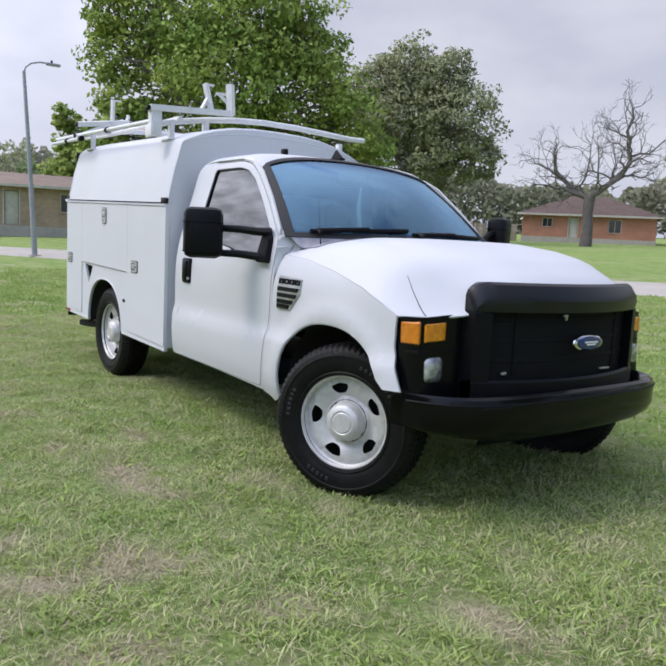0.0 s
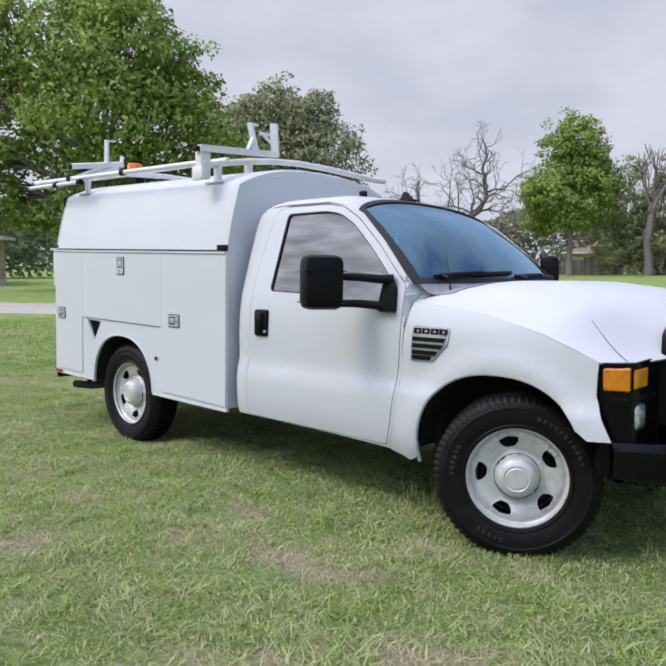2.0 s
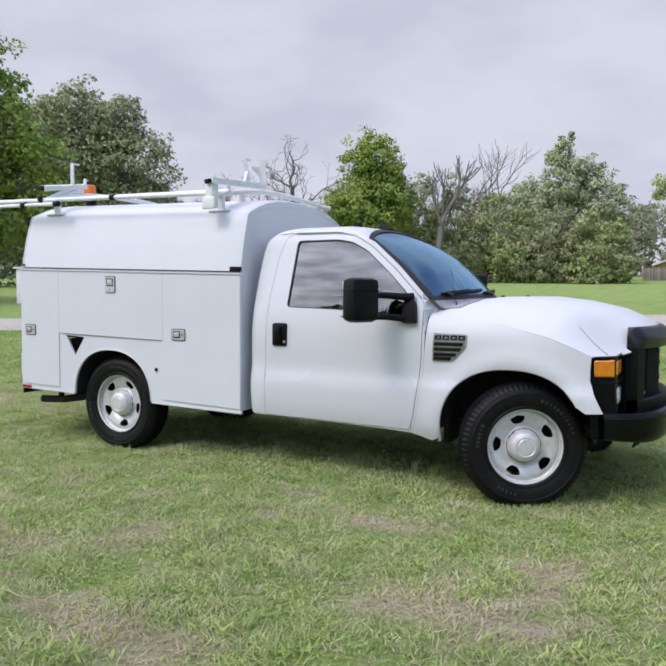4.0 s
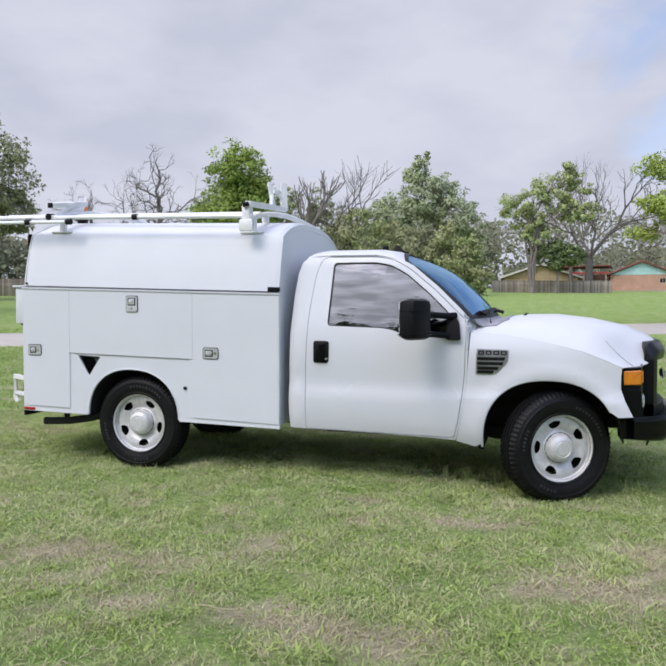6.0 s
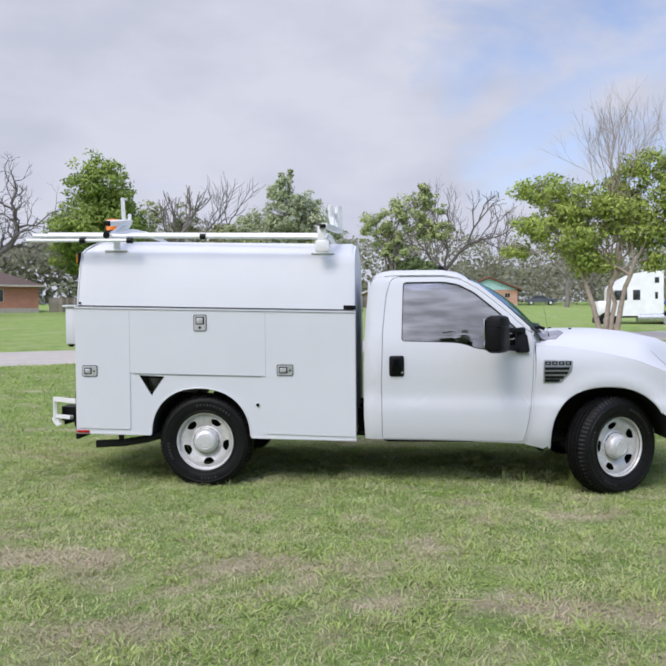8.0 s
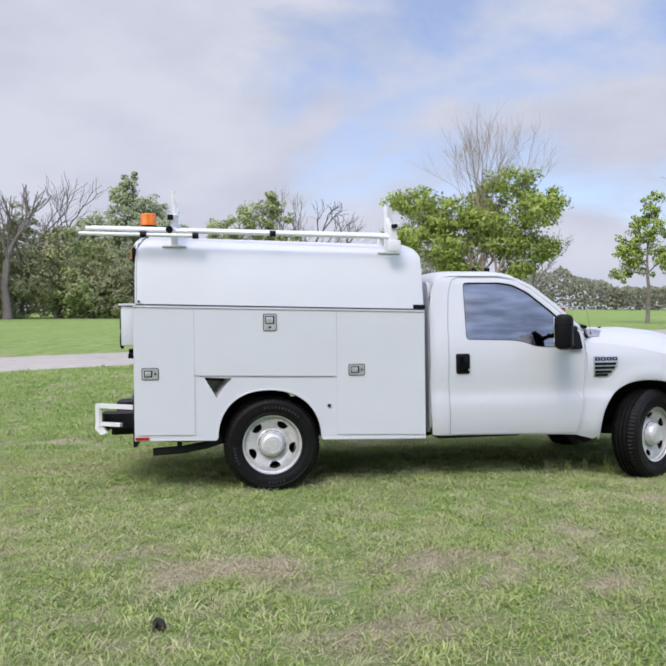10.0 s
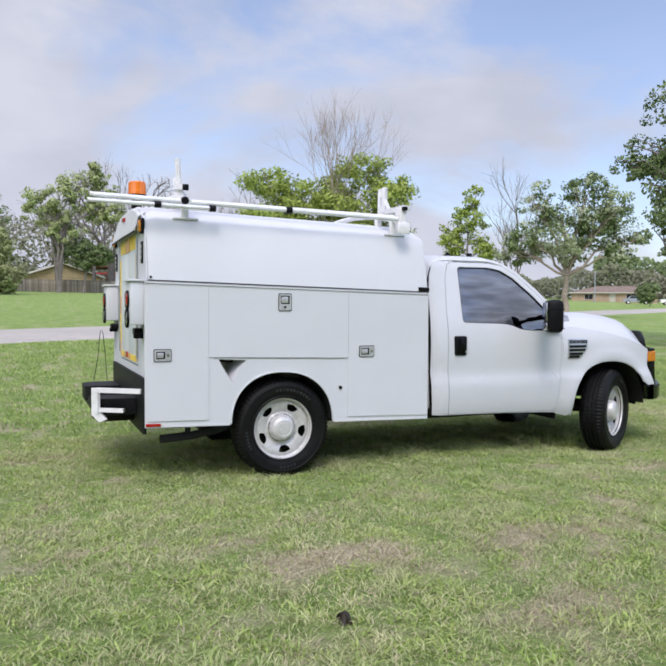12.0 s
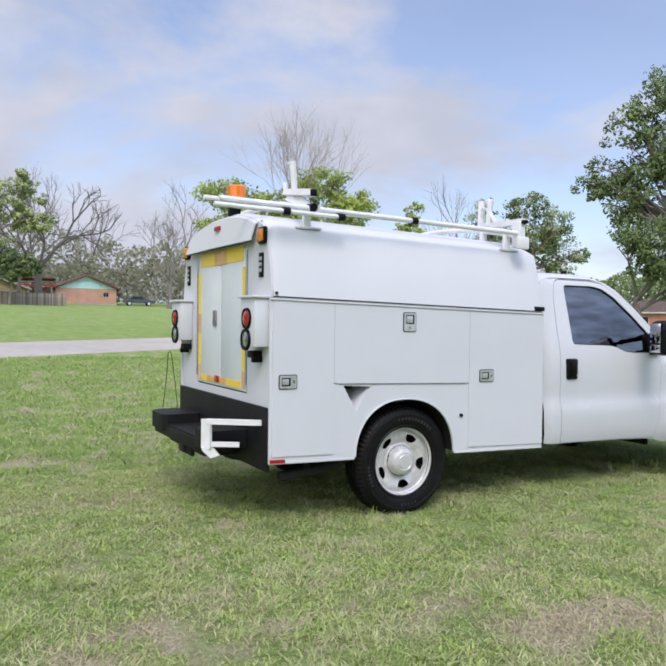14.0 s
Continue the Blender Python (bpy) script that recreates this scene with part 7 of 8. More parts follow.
# ---- houses and street things ----
def house(name, label, p, q, depth, wall_h, ridge_h, wall_mat, roof_mat, openings=(), hip=True, gable_mat=None, base=None, over=0.55):
    """A one-storey house whose front wall runs from p to q as seen from the field; its depth goes away from it."""
    p, q = Vector((*p, 0)), Vector((*q, 0))
    along = (q - p).normalized()
    away = Vector((-along.y, along.x, 0))
    length = (q - p).length
    z0 = base if base is not None else min(rise(p.x, p.y), rise(q.x, q.y)) - 0.05
    turn = math.degrees(math.atan2(along.y, along.x))
    root = thing(name, label, "house", at=pose(p.x, p.y, z0, 0, 0, turn))
    w, t = length, 0.25
    # front wall, pierced by its openings
    holes = [[(a, b), (a, d), (c, d), (c, b)] for a, c, b, d, kind in openings]
    bm_front = sheet([(0, 0), (w, 0), (w, wall_h), (0, wall_h)], holes, lambda x, z: t / 2, 50)
    wall = part("wall", bm_front, wall_mat, root, solid=t)
    for a, b, c, d in ((0, t, t, depth - t), (w - t, w, t, depth - t), (0, w, depth - t, depth)):
        part("wall", Shape().box(a, b, c, d, 0, wall_h), wall_mat, root)
    part("footing", Shape().box(-0.05, w + 0.05, -0.05, depth + 0.05, -0.6, 0.12), CONCRETE, root)
    part("ceiling", Shape().box(0, w, 0, depth, wall_h - 0.02, wall_h), DARK, root)
    part("room", Shape().box(t + 0.9, w - t - 0.9, 1.6, 1.7, 0, wall_h), DARK, root)
    rise_h = ridge_h - wall_h
    o = over
    roof = Shape()
    if hip:
        k = min(depth / 2, w / 2 - 0.2)
        roof.add([(-o, -o, 0), (w + o, -o, 0), (w + o, depth + o, 0), (-o, depth + o, 0), (k, depth / 2, rise_h), (w - k, depth / 2, rise_h)], [(0, 1, 5, 4), (1, 2, 5), (2, 3, 4, 5), (3, 0, 4), (3, 2, 1, 0)])
    else:
        roof.add([(-o, -o, -0.05), (w / 2, -o, rise_h), (w / 2, depth + o, rise_h), (-o, depth + o, -0.05)], [(0, 1, 2, 3)])
        roof.add([(w + o, -o, -0.05), (w / 2, -o, rise_h), (w / 2, depth + o, rise_h), (w + o, depth + o, -0.05)], [(3, 2, 1, 0)])
        gable = Shape().add([(0, 0.06, 0), (w, 0.06, 0), (w / 2, 0.06, rise_h - 0.12)], [(0, 1, 2)])
        part("gable", gable, gable_mat or wall_mat, root, solid=0.12, at=pose(0, 0, wall_h))
        part("gable", Shape().add([(0, depth - 0.06, 0), (w, depth - 0.06, 0), (w / 2, depth - 0.06, rise_h - 0.12)], [(0, 1, 2)]), gable_mat or wall_mat, root, solid=0.12, at=pose(0, 0, wall_h))
    part("roof", roof, roof_mat, root, sharp=20, solid=0.14 if not hip else 0.10, at=pose(0, 0, wall_h + 0.06))
    if hip:
        part("fascia", Shape().box(-o, w + o, -o - 0.03, -o, wall_h - 0.08, wall_h + 0.10), TRIM, root)
        part("fascia", Shape().box(w + o, w + o + 0.03, -o, depth + o, wall_h - 0.08, wall_h + 0.10), TRIM, root)
    else:
        for s in (0, 1):
            x0, x1 = (-o, w / 2) if s == 0 else (w + o, w / 2)
            part("barge_board", flat_bar((x0, -o - 0.02, wall_h - 0.02), (x1, -o - 0.02, wall_h + rise_h + 0.04), 0.22, 0.03), SHINGLE_RED if gable_mat == SIDING_TEAL else TRIM, root)
    for a, c, b, d, kind in openings:
        if kind == "window":
            win = part("window", Shape().box(a + 0.05, c - 0.05, 0.10, 0.115, b + 0.05, d - 0.05), PANE, root)
            for u0, u1, v0, v1 in ((a, c, b, b + 0.06), (a, c, d - 0.06, d), (a, a + 0.06, b, d), (c - 0.06, c, b, d), ((a + c) / 2 - 0.02, (a + c) / 2 + 0.02, b, d)):
                part("window_frame", Shape().box(u0, u1, 0.06, 0.14, v0, v1), TRIM, win)
            part("sill", Shape().box(a - 0.06, c + 0.06, -0.07, 0.05, b - 0.07, b), wall_mat, win)
        elif kind == "door":
            dr = part("door", Shape().box(a + 0.03, c - 0.03, 0.12, 0.16, b, d - 0.03, 0.01), TRIM, root)
            part("door_frame", Shape().box(a - 0.08, a, -0.02, 0.14, b, d + 0.08), TRIM, dr)
            part("door_frame", Shape().box(c, c + 0.08, -0.02, 0.14, b, d + 0.08), TRIM, dr)
            part("door_knob", Shape().tube([(a + 0.12, 0.06, b + 1.0), (a + 0.12, 0.13, b + 1.0)], 0.04, 8), GALV, dr)
        elif kind == "red":
            win = part("window", Shape().box(a + 0.05, c - 0.05, 0.10, 0.115, b + 0.05, d - 0.05), SIGN_RED, root, "window with a red curtain")
            part("window_frame", Shape().box(a, c, 0.06, 0.12, (b + d) / 2 - 0.03, (b + d) / 2 + 0.03), TRIM, win)
    return root


house("tan_house", "low tan brick house with a brown roof", (-47.6, 3.0), (-44.4, 18.2), 8.5, 2.75, 3.75, BRICK_TAN, SHINGLE_TAN, [(2.2, 3.4, 1.3, 2.4, "window"), (6.4, 7.3, 0.2, 2.4, "door"), (9.9, 10.9, 1.15, 2.4, "window"), (12.3, 13.9, 1.25, 2.4, "red")], base=1.15)
house("brick_house", "red brick bungalow with a brown hipped roof", (-43.2, 57.8), (-32.9, 65.0), 9.0, 2.3, 4.35, BRICK_RED, SHINGLE, [(1.9, 2.9, 1.1, 2.0, "window"), (4.5, 5.3, 0.1, 2.1, "door"), (5.7, 6.3, 0.3, 2.1, "window"), (8.2, 9.4, 0.7, 2.0, "window")], base=2.72)
house("far_house", "small house with a yellow gable trim behind the fence", (-55.5, 73.0), (-50.0, 77.5), 7.0, 2.4, 4.2, SIDING_TAN, SHINGLE_TAN, [(2.4, 3.8, 0.9, 1.9, "window")], hip=False, gable_mat=SIDING_TAN)
house("tan_gable_house", "tan house with a low front gable behind a fence", (-1.4, 97.0), (8.2, 97.0), 8.0, 1.9, 3.7, SIDING_TAN, SHINGLE_TAN, [(2.0, 3.2, 0.7, 1.6, "window"), (5.6, 7.0, 0.7, 1.6, "window")], hip=False, gable_mat=SIDING_TAN)
house("teal_gable_house", "salmon brick house with a teal gable", (12.9, 105.4), (21.0, 103.9), 12.0, 2.3, 4.15, BRICK_SALMON, SHINGLE_RED, [(6.4, 7.2, 1.1, 1.8, "window")], hip=False, gable_mat=SIDING_TEAL, base=3.35)
house("low_house", "low pale house behind the trees", (-36.0, 84.0), (-25.5, 87.5), 7.0, 2.3, 3.7, SIDING_TAN, SHINGLE_TAN, [(2.0, 3.4, 0.8, 1.9, "window"), (5.6, 7.6, 0.8, 1.9, "window")])
house("roadside_house", "brown-roofed brick house beyond the side road", (98.0, 109.3), (109.0, 98.4), 9.0, 2.1, 3.4, BRICK_TAN, SHINGLE_TAN, [(2.4, 4.0, 0.8, 1.9, "window"), (7.0, 8.0, 0.1, 2.1, "door"), (10.0, 11.8, 0.8, 1.9, "window")])
house("corner_house", "dark brown brick house under the trees", (83.3, 68.6), (93.5, 55.0), 9.0, 2.4, 4.2, BRICK_RED, SHINGLE, [(3.0, 4.6, 0.8, 1.9, "window"), (8.5, 10.0, 0.8, 1.9, "window")])
carport = thing("carport", "open carport with a low red roof beside a house", "carport", at=pose(3.6, 108.6, rise(3.6, 108.6), 0, 0, -9))
roof_side = [(-0.3, 2.35), (-0.3, 2.5), (3.6, 3.35), (9.6, 3.45), (9.6, 3.28), (3.6, 3.18)]
part("carport_roof", Shape().prism(roof_side, -5.0, 2.5).turned(pose(0, 0, 0, 90, 0, 0)), SHINGLE_RED, carport)
part("roof_fascia", Shape().box(-0.3, 9.5, -2.6, -2.5, 2.2, 2.42, 0.01), SIGN_RED, carport, "dull red fascia board")
for x in (0.1, 3.2, 6.2, 9.2):
    part("post", Shape().box(x - 0.06, x + 0.06, -2.4, -2.28, -0.1, 2.4), TRIM, carport)
part("back_wall", Shape().box(0.2, 9.3, 4.0, 4.2, -0.1, 2.3), BRICK_SALMON, carport)


def fence(name, label, p, q, height, step=0.16):
    p, q = Vector((*p, 0)), Vector((*q, 0))
    n = int((q - p).length / step)
    root = thing(name, label, "fence", at=pose(p.x, p.y, rise(p.x, p.y)))
    d = q - p
    ang = math.degrees(math.atan2(d.y, d.x))
    board = Shape().box(-step * 0.47, step * 0.47, -0.012, 0.012, 0, height, 0.004).mesh("board", FENCE)
    for i in range(min(n, 290)):
        s = p + d * ((i + 0.5) / n)
        ob = new("board", board)
        ob.parent = root
        ob.matrix_basis = pose(s.x - p.x, s.y - p.y, rise(s.x, s.y) - rise(p.x, p.y) + 0.03 * noise.noise((i * 0.7, 1, 2)), 0, 0, ang)
    for h in (0.35, height - 0.3):
        a, b = Vector((0, 0.03, h)), Vector((d.x, d.y + 0.03, h + rise(q.x, q.y) - rise(p.x, p.y)))
        part("rail", Shape().tube([a, b], 0.04, 6), FENCE, root)


fence("wooden_fence", "weathered board fence behind the field", (-2.4, 88.6), (11.8, 89.6), 1.5)
fence("wooden_fence", "weathered board fence beside the brick house", (-52.5, 52.0), (-44.0, 58.0), 1.7, 0.18)
fence("wooden_fence", "dark board fence beside the brick house", (-32.2, 65.8), (-24.0, 70.5), 1.5, 0.18)

lamp = thing("street_lamp", "tall grey metal street lamp by the road", "street lamp", at=pose(-23.1, 5.3, rise(-23.1, 5.3)))
part("post", Shape().tube([(0, 0, -0.2), (0.0, -0.13, 2.3), (0, -0.27, 4.7), (0, -0.40, 6.80)], [0.11, 0.095, 0.075, 0.06], 12), STEEL_POLE, lamp)
part("arm", Shape().tube([(0, -0.40, 6.75), (0.04, -0.34, 6.95), (0.10, -0.17, 7.10), (0.16, 0.13, 7.18), (0.2, 0.43, 7.18)], 0.032, 8), STEEL_POLE, lamp)
head = part("lamp_head", Shape().box(-0.10, 0.10, -0.26, 0.26, -0.05, 0.05, 0.04).turned(pose(0.2, 0.60, 7.16)), STEEL_POLE, lamp, "cobra-head lamp")
part("photocell", Shape().tube([(0.2, 0.54, 7.20), (0.2, 0.54, 7.30)], 0.04, 10), DARK, head)
part("base_plate", Shape().box(-0.2, 0.2, -0.2, 0.2, -0.05, 0.06, 0.02), CONCRETE, lamp)

hyd = thing("fire_hydrant", "blue fire hydrant with a pale cap", "hydrant", at=pose(-29.6, 10.6, rise(-29.6, 10.6)))
part("barrel", Shape().lathe([(0.0, 0.0), (0.17, 0.0), (0.17, 0.05), (0.12, 0.07), (0.12, 0.50), (0.15, 0.52), (0.15, 0.56), (0.0, 0.56)], 20), HYDRANT_BLUE, hyd)
part("bonnet", Shape().lathe([(0.14, 0.56), (0.13, 0.64), (0.08, 0.71), (0.04, 0.73), (0.04, 0.79), (0.0, 0.79)], 20), WHITE_FAR, hyd, "pale domed cap")
for a in (0, 90, 180):
    part("outlet", Shape().tube([(0, 0, 0.40), (0.21 * math.cos(radians(a)), 0.21 * math.sin(radians(a)), 0.40)], 0.06, 12), HYDRANT_BLUE, hyd)

def utility_pole(label, x, y, height, arms=0.0):
    pole = thing("utility_pole", label, "pole", at=pose(x, y, rise(x, y)))
    part("shaft", Shape().tube([(0, 0, -0.2), (0, 0, height)], [0.13, 0.10], 10), STEEL_POLE, pole)
    if arms:
        part("cross_arm", Shape().box(-arms, arms, -0.06, 0.06, height - 0.55, height - 0.40, 0.01).turned(pose(0, 0, 0, 0, 0, -40)), FENCE, pole)


utility_pole("grey utility pole beyond the field", 30.7, 67.7, 5.2)
utility_pole("utility pole with a cross-arm by the roadside house", 92.7, 97.2, 5.6, 1.1)
sign = thing("stop_sign", "red stop sign at the side road", "road sign", at=pose(34.75, 41.9, rise(34.75, 41.9), 0, 0, -38))
part("post", Shape().box(-0.03, 0.03, 0, 0.05, -0.1, 2.2, 0.004), STEEL_POLE, sign)
octo = [(0.38 * math.cos(radians(22.5 + 45 * k)), 0.38 * math.sin(radians(22.5 + 45 * k))) for k in range(8)]
plate = part("sign_plate", Shape().prism(octo, 0, 0.02).turned(pose(0, 0, 1.95, 90, 0, 0)), SIGN_RED, sign)
part("sign_bar", Shape().box(-0.22, 0.22, -0.026, -0.021, 1.88, 2.02), WHITE_FAR, plate)


def car(name, label, x, y, turn, paint, pickup=False, length=4.5):
    root = thing(name, label, "car" if not pickup else "pickup", at=pose(x, y, rise(x, y), 0, 0, turn))
    h = length / 2
    if pickup:
        prof = [(-h, 0.45), (-h, 1.0), (-0.2, 1.02), (-0.1, 1.65), (0.75, 1.68), (1.15, 1.10), (h - 0.15, 1.0), (h, 0.85), (h, 0.42)]
        cabin = [(-0.02, 1.08), (0.02, 1.58), (0.68, 1.60), (1.0, 1.12)]
    else:
        prof = [(-h, 0.45), (-h + 0.02, 0.85), (-h + 0.75, 0.95), (-h + 1.25, 1.40), (0.35, 1.44), (1.05, 0.98), (h - 0.15, 0.85), (h, 0.65), (h, 0.38)]
        cabin = [(-h + 0.95, 0.98), (-h + 1.32, 1.34), (0.30, 1.37), (0.88, 0.99)]
    part("body", Shape().prism(rounded(prof, 0.12, 3), -0.86, 0.86).turned(pose(0, 0, 0, 90, 0, 0)), paint, root, sharp=25)
    for s in (-1, 1):
        part("side_glass", Shape().prism(cabin, 0.862 * s, 0.872 * s).turned(pose(0, 0, 0, 90, 0, 0)), PANE, root)
        for wx in (-h + 0.85, h - 0.85):
            wheel = part("wheel", Shape().tube([(wx, 0.90 * s, 0.33), (wx, 0.68 * s, 0.33)], 0.33, 20), RUBBER, root)
            part("rim", Shape().tube([(wx, 0.905 * s, 0.33), (wx, 0.895 * s, 0.33)], 0.20, 16), RIM, wheel)
    part("front_lamp", Shape().box(h - 0.06, h + 0.01, -0.8, 0.8, 0.62, 0.74, 0.02), CLEAR, root)
    part("tail_lamp", Shape().box(-h - 0.01, -h + 0.05, -0.8, 0.8, 0.68, 0.82, 0.02), RED, root)
    return root


car("sedan", "dark grey sedan parked by the teal house", 24.8, 106.2, -8, CAR_GREY)
car("sedan", "blue car parked far across the field", 37.4, 86.0, -20, CAR_BLUE)
car("pickup_truck", "red pickup parked far across the field", 41.6, 84.4, -20, CAR_RED, True, 5.2)
car("pickup_truck", "white pickup by the roadside house", 100.0, 86.0, -40, WHITE_FAR, True, 5.0)
car("sedan", "silver car by the side road", 94.3, 89.0, -40, CAR_SILVER)

semi = thing("semi_tractor", "white sleeper-cab semi tractor parked under the tree", "semi truck", at=pose(17.1, 41.2, rise(17.1, 41.2) - 0.28, 0, 0, -5))
cab_prof = rounded([(-1.5, 0.75), (-1.5, 2.45), (-1.25, 2.75), (-0.2, 3.35), (1.45, 3.6), (1.5, 3.5), (1.5, 0.75)], 0.12, 3)
body = part("sleeper_cab", Shape().prism(cab_prof, -1.2, 1.2).turned(pose(0, 0, 0, 90, 0, 0)), WHITE_FAR, semi, sharp=25)
for x0, x1, z0, z1 in ((-1.38, -0.62, 1.72, 2.32), (-0.28, 0.14, 1.72, 2.34), (0.98, 1.24, 2.75, 3.10), (1.0, 1.16, 1.78, 2.20)):
    part("cab_window", Shape().box(x0, x1, -1.215, -1.195, z0, z1, 0.004), PANE, body)
part("cab_hood", Shape().box(-2.3, -1.45, -0.95, 0.95, 0.75, 1.70, 0.18), WHITE_FAR, semi)
part("chassis", Shape().box(-2.2, 3.15, -0.45, 0.45, 0.65, 0.95, 0.02), DARK, semi)
part("fuel_tank", Shape().tube([(0.0, -1.0, 0.62), (1.5, -1.0, 0.62)], 0.32, 18), GALV, semi)
for wx in (-1.75, 1.72, 2.74):
    for s in (-1, 1):
        wheel = part("wheel", Shape().tube([(wx, 1.2 * s, 0.5), (wx, 0.72 * s, 0.5)], 0.5, 22), RUBBER, semi)
        part("rim", Shape().tube([(wx, 1.205 * s, 0.5), (wx, 1.17 * s, 0.5)], 0.28, 18), GALV, wheel)
for s in (-1, 1):
    part("mud_guard", Shape().box(1.56, 3.25, s * 1.15, s * 0.75, 1.02, 1.06), DARK, semi)

# ---- grass blades round the truck ----
def field(fn, region, step):
    """fn(x, y) worked out on a grid over the region once; the result looks values up between its points."""
    x0, x1, y0, y1 = region
    nx, ny = int((x1 - x0) / step) + 2, int((y1 - y0) / step) + 2
    grid = np.array([[fn(x0 + i * step, y0 + j * step) for j in range(ny)] for i in range(nx)])

    def at(x, y):
        u, v = (x - x0) / step, (y - y0) / step
        i, j = np.minimum(u.astype(int), nx - 2), np.minimum(v.astype(int), ny - 2)
        a, b = u - i, v - j
        return (grid[i, j] * (1 - b) + grid[i, j + 1] * b) * (1 - a) + (grid[i + 1, j] * (1 - b) + grid[i + 1, j + 1] * b) * a

    return at


def tuftiness(x, y):
    return min(1, max(0, 0.5 + 0.62 * noise.noise((x * 2.6, y * 2.6, 9)) + 0.55 * noise.noise((x * 8.5, y * 8.5, 4))))


def weediness(x, y):
    return min(1, max(0.05, 0.5 + 4.5 * (noise.noise((x * 3.6, y * 3.6, 17)) + 0.5 * noise.noise((x * 9, y * 9, 21)) - 0.10)))


FIELDS = {}


def blades(name, label, mat, count, region, tall, wide, seed, dry, lay=1.0):
    """Bent kite-shaped blades; dry: 0 green, 1 straw on worn ground, 2 broad weeds; lay: how far they lie over."""
    rng = np.random.default_rng(seed)
    x0, x1, y0, y1 = region
    if region not in FIELDS:
        step = 0.03 if (x1 - x0) * (y1 - y0) < 80 else 0.12
        FIELDS[region] = [field(fn, region, step) for fn in (bareness, tuftiness, weediness, ground_height)]
    bare_at, tuft_at, weed_at, height_at = FIELDS[region]
    found, n = [], 0
    while n < count:
        x, y = rng.uniform(x0, x1, 200000), rng.uniform(y0, y1, 200000)
        b, tuft = bare_at(x, y), tuft_at(x, y)
        keep = (1 - 0.75 * b) * weed_at(x, y) if dry == 2 else (0.26 + 0.74 * b) * 0.85 if dry == 1 else (1 - 0.88 * b) * (0.16 + 0.84 * tuft)
        under = (y > 0) & (y < 1.9) & (x > -1.3) & (x < 4.4)
        ok = (rng.uniform(size=x.size) < keep * np.where(under, 0.8, 1.0)) & (np.abs(road_gap(x, y)) > 2.7)
        found.append(np.stack([x, y, height_at(x, y), tuft], 1)[ok])
        n += int(ok.sum())
    p = np.concatenate(found)[:count]
    n = len(p)
    a = rng.uniform(0, 2 * np.pi, n)
    side = np.stack([np.cos(a), np.sin(a), np.zeros(n)], 1)
    lean_a = rng.uniform(0, 2 * np.pi, n)
    lean = np.stack([np.cos(lean_a), np.sin(lean_a), np.zeros(n)], 1) * rng.uniform(0.3, 2.1, (n, 1)) * lay
    h = tall * rng.uniform(0.4, 1.3, (n, 1)) * (0.4 + 1.05 * p[:, 3:4])
    w = wide * rng.uniform(0.6, 1.3, (n, 1))
    up = np.array([0, 0, 1.0])
    base = p[:, :3] - up * 0.005
    mid = base + (up * 0.50 + lean * 0.22) * h
    tip = base + (up * 0.85 + lean * 0.85) * h
    v = np.stack([base, mid + side * w, tip, mid - side * w], 1).reshape(-1, 3)
    me = bpy.data.meshes.new(name)
    me.vertices.add(4 * n)
    me.vertices.foreach_set("co", v.ravel())
    me.loops.add(4 * n)
    me.loops.foreach_set("vertex_index", np.arange(4 * n))
    me.polygons.add(n)
    me.polygons.foreach_set("loop_start", np.arange(n) * 4)
    me.polygons.foreach_set("loop_total", np.full(n, 4))
    me.update()
    me.validate()
    me.materials.append(mat)
    tagged(new(name, me), label, "grass", kind="stuff")


LAWN = (-4.6, 6.6, -3.6, 2.4)
blades("grass", "short green grass blades on the field", BLADE, 215000, LAWN, 0.042, 0.0025, 201, 0)
blades("dry_grass", "short dry straw-coloured grass blades", BLADE_DRY, 140000, LAWN, 0.034, 0.0024, 202, 1, 1.5)
blades("weeds", "low broad-leaved weeds among the grass", WEED, 90000, LAWN, 0.036, 0.0052, 207, 2)
blades("grass", "green grass blades farther out on the field", BLADE_FAR, 80000, (-16, 14, 2.4, 17), 0.085, 0.0085, 203, 0)
blades("grass", "green grass blades at the field's sides", BLADE_FAR, 40000, (-14, -4.6, -5, 2.4), 0.070, 0.0065, 204, 0)
blades("grass", "green grass blades at the field's sides", BLADE_FAR, 22000, (6.6, 13, -5, 2.4), 0.070, 0.0065, 205, 0)
blades("dry_grass", "dry straw-coloured blades farther out", BLADE_DRY, 18000, (-14, 12, 2.4, 14), 0.06, 0.006, 206, 1)

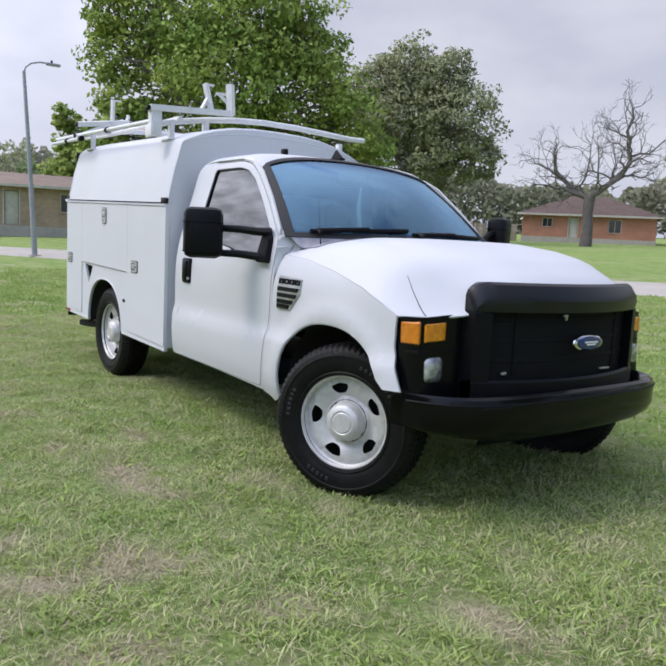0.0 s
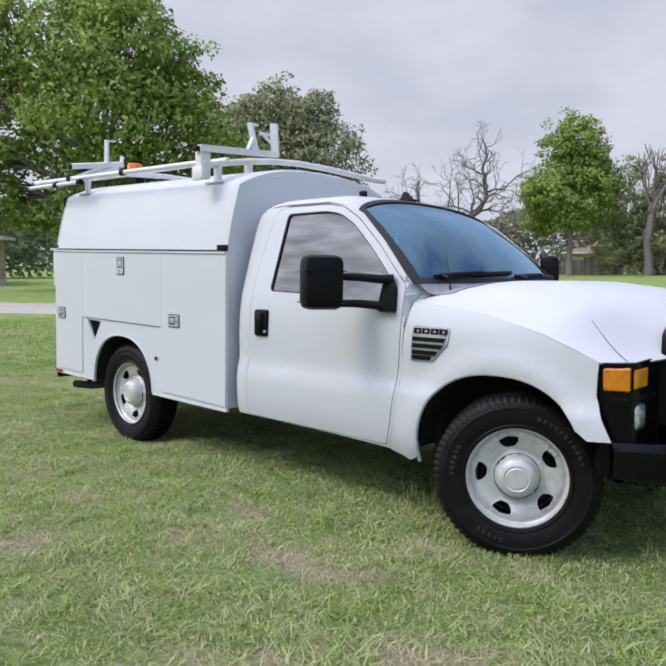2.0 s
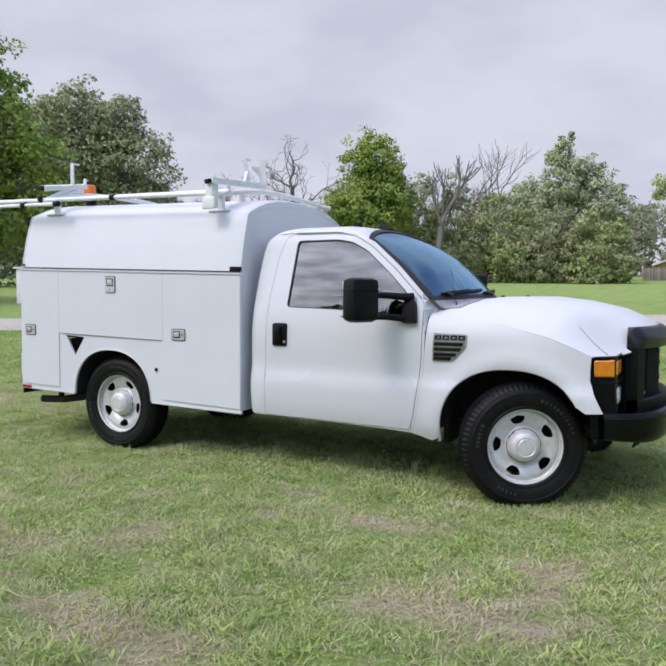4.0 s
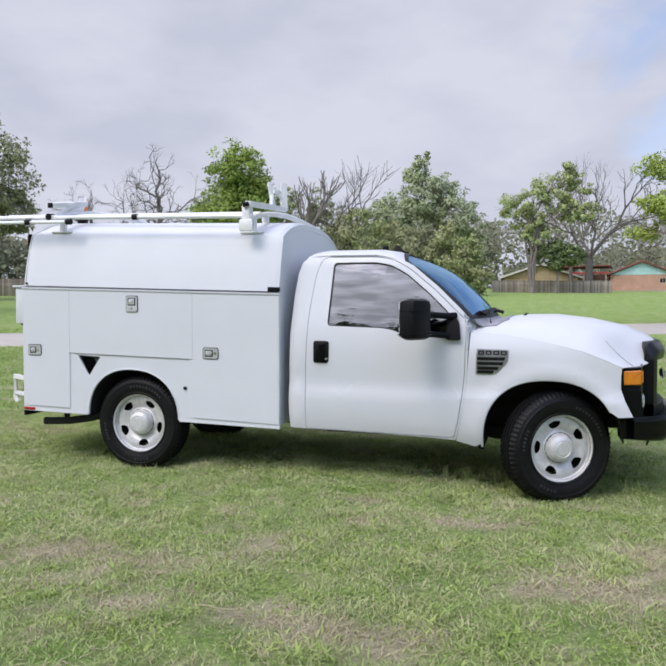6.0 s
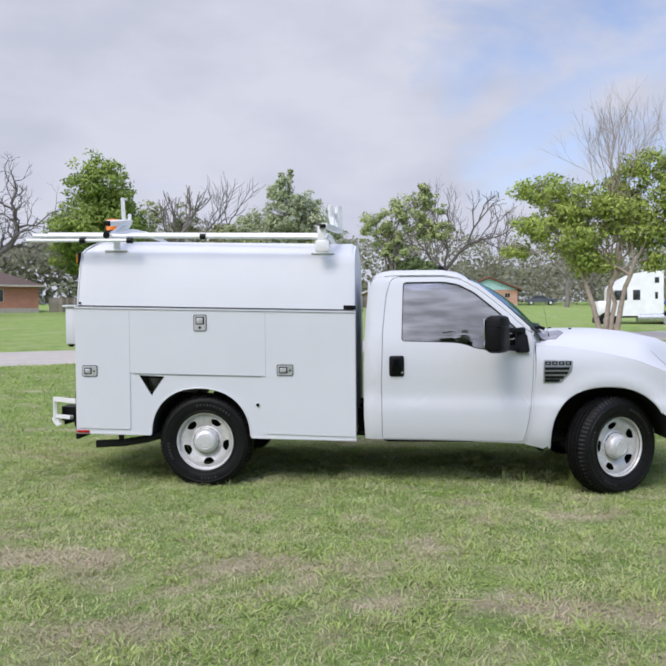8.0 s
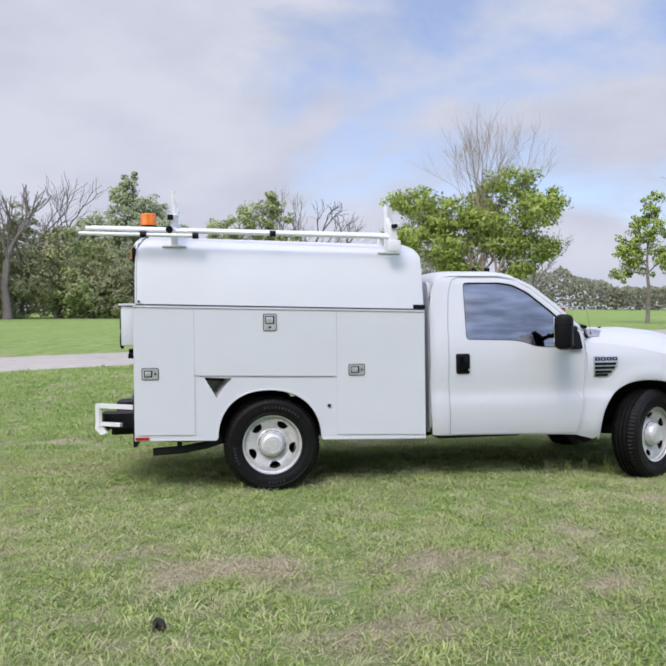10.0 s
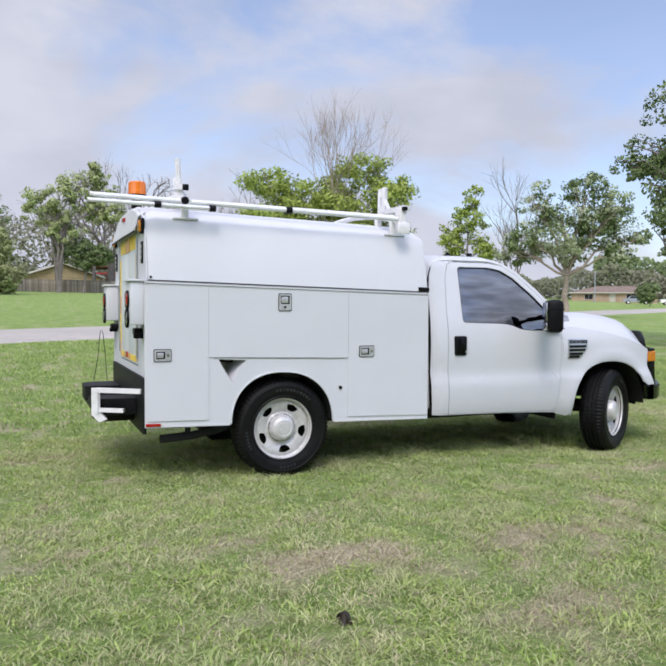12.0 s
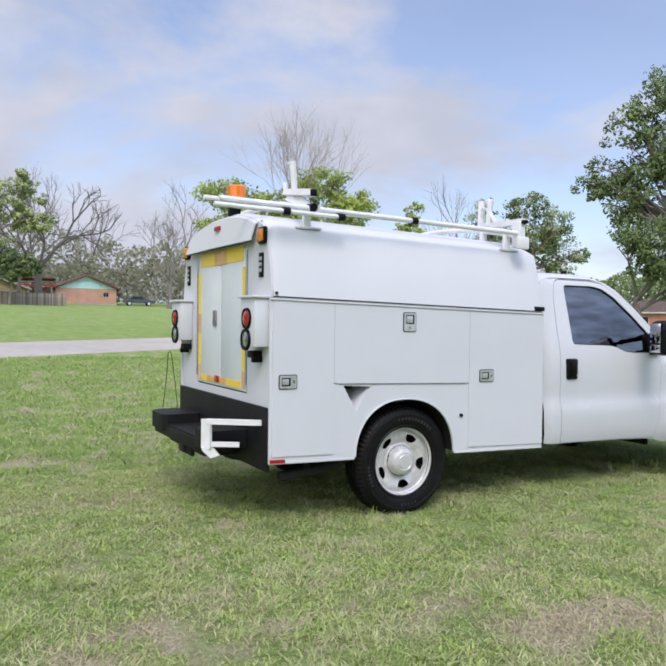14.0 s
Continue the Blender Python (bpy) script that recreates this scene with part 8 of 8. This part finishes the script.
# ---- small things on the ground ----
def grass_tuft(x, y, count, tall, seed, mat):
    """A clump of long bent blades."""
    rng = np.random.default_rng(seed)
    root = thing("grass_tuft", "tall tuft of uncut grass beside the tyre", "grass", "uncut tufts by the wheels", at=pose(x, y, ground_height(x, y) - 0.01))
    for i in range(count):
        a, lean = rng.uniform(0, 6.28), rng.uniform(0.1, 0.55)
        h, w = tall * rng.uniform(0.5, 1.1), rng.uniform(0.0018, 0.0035)
        d, s = Vector((math.cos(a), math.sin(a), 0)), Vector((-math.sin(a), math.cos(a), 0))
        foot = Vector((rng.normal() * 0.03, rng.normal() * 0.03, 0))
        blade = Shape()
        pts = [foot + d * (lean * h * t * t) + Vector((0, 0, h * (t - 0.25 * lean * t * t))) for t in (0, 0.35, 0.7, 1.0)]
        for p, k in zip(pts[:3], (1, 0.9, 0.6)):
            blade.v += [tuple(p - s * w * k), tuple(p + s * w * k)]
        blade.v.append(tuple(pts[3]))
        blade.f = [(0, 1, 3, 2), (2, 3, 5, 4), (4, 5, 6)]
        part("blade", blade, mat, root)


for i, (x, y, n, h) in enumerate(((3.06, 0.46, 16, 0.20), (2.83, 0.36, 22, 0.15), (2.66, 0.42, 14, 0.13), (3.26, 0.33, 14, 0.19), (3.92, -0.22, 14, 0.11), (3.45, -0.42, 12, 0.10), (0.81, -2.48, 18, 0.11), (-0.30, 0.02, 12, 0.12), (0.22, -0.06, 10, 0.10), (4.13, 0.50, 12, 0.12))):
    grass_tuft(x, y, n, h, 300 + i, WEED if i % 2 else BLADE)

straw = thing("straw_stem", "pale dry curved straw stem lying on the grass", "straw", at=pose(1.86, -2.65, 0.03))
part("stem", Shape().tube([(0, 0, 0.012), (0.08, -0.03, 0.03), (0.16, -0.05, 0.032), (0.24, -0.04, 0.03), (0.32, 0.0, 0.014)], [0.0035, 0.0035, 0.003, 0.0028, 0.002], 6), BLADE_DRY, straw)
leaf_heap = thing("crumpled_leaf", "dark crumpled dead leaf standing in the grass", "leaf", at=pose(-0.74, -2.84, 0.015))
leaf_dark = material("dead_leaf_black", (0.018, 0.016, 0.014), 0.7, second=(0.06, 0.045, 0.03), scale=30, bump=0.5)
for turn, tilt, s in ((10, 78, 0.036), (130, 84, 0.028), (250, 70, 0.024)):
    curl = Shape().grid(lambda a, b: ((a - 0.5) * 2 * s, (b - 0.5) * 1.3 * s * math.sin(math.pi * (0.1 + 0.8 * a)), 0.5 * s * math.cos(3 * (b - 0.5)) * (0.6 + 0.6 * a)), 8, 6)
    part("leaf", curl.turned(pose(0.012 * math.cos(radians(turn)), 0.02 * math.sin(radians(turn)), 0.036, tilt, 55, turn)), leaf_dark, leaf_heap, solid=0.002)
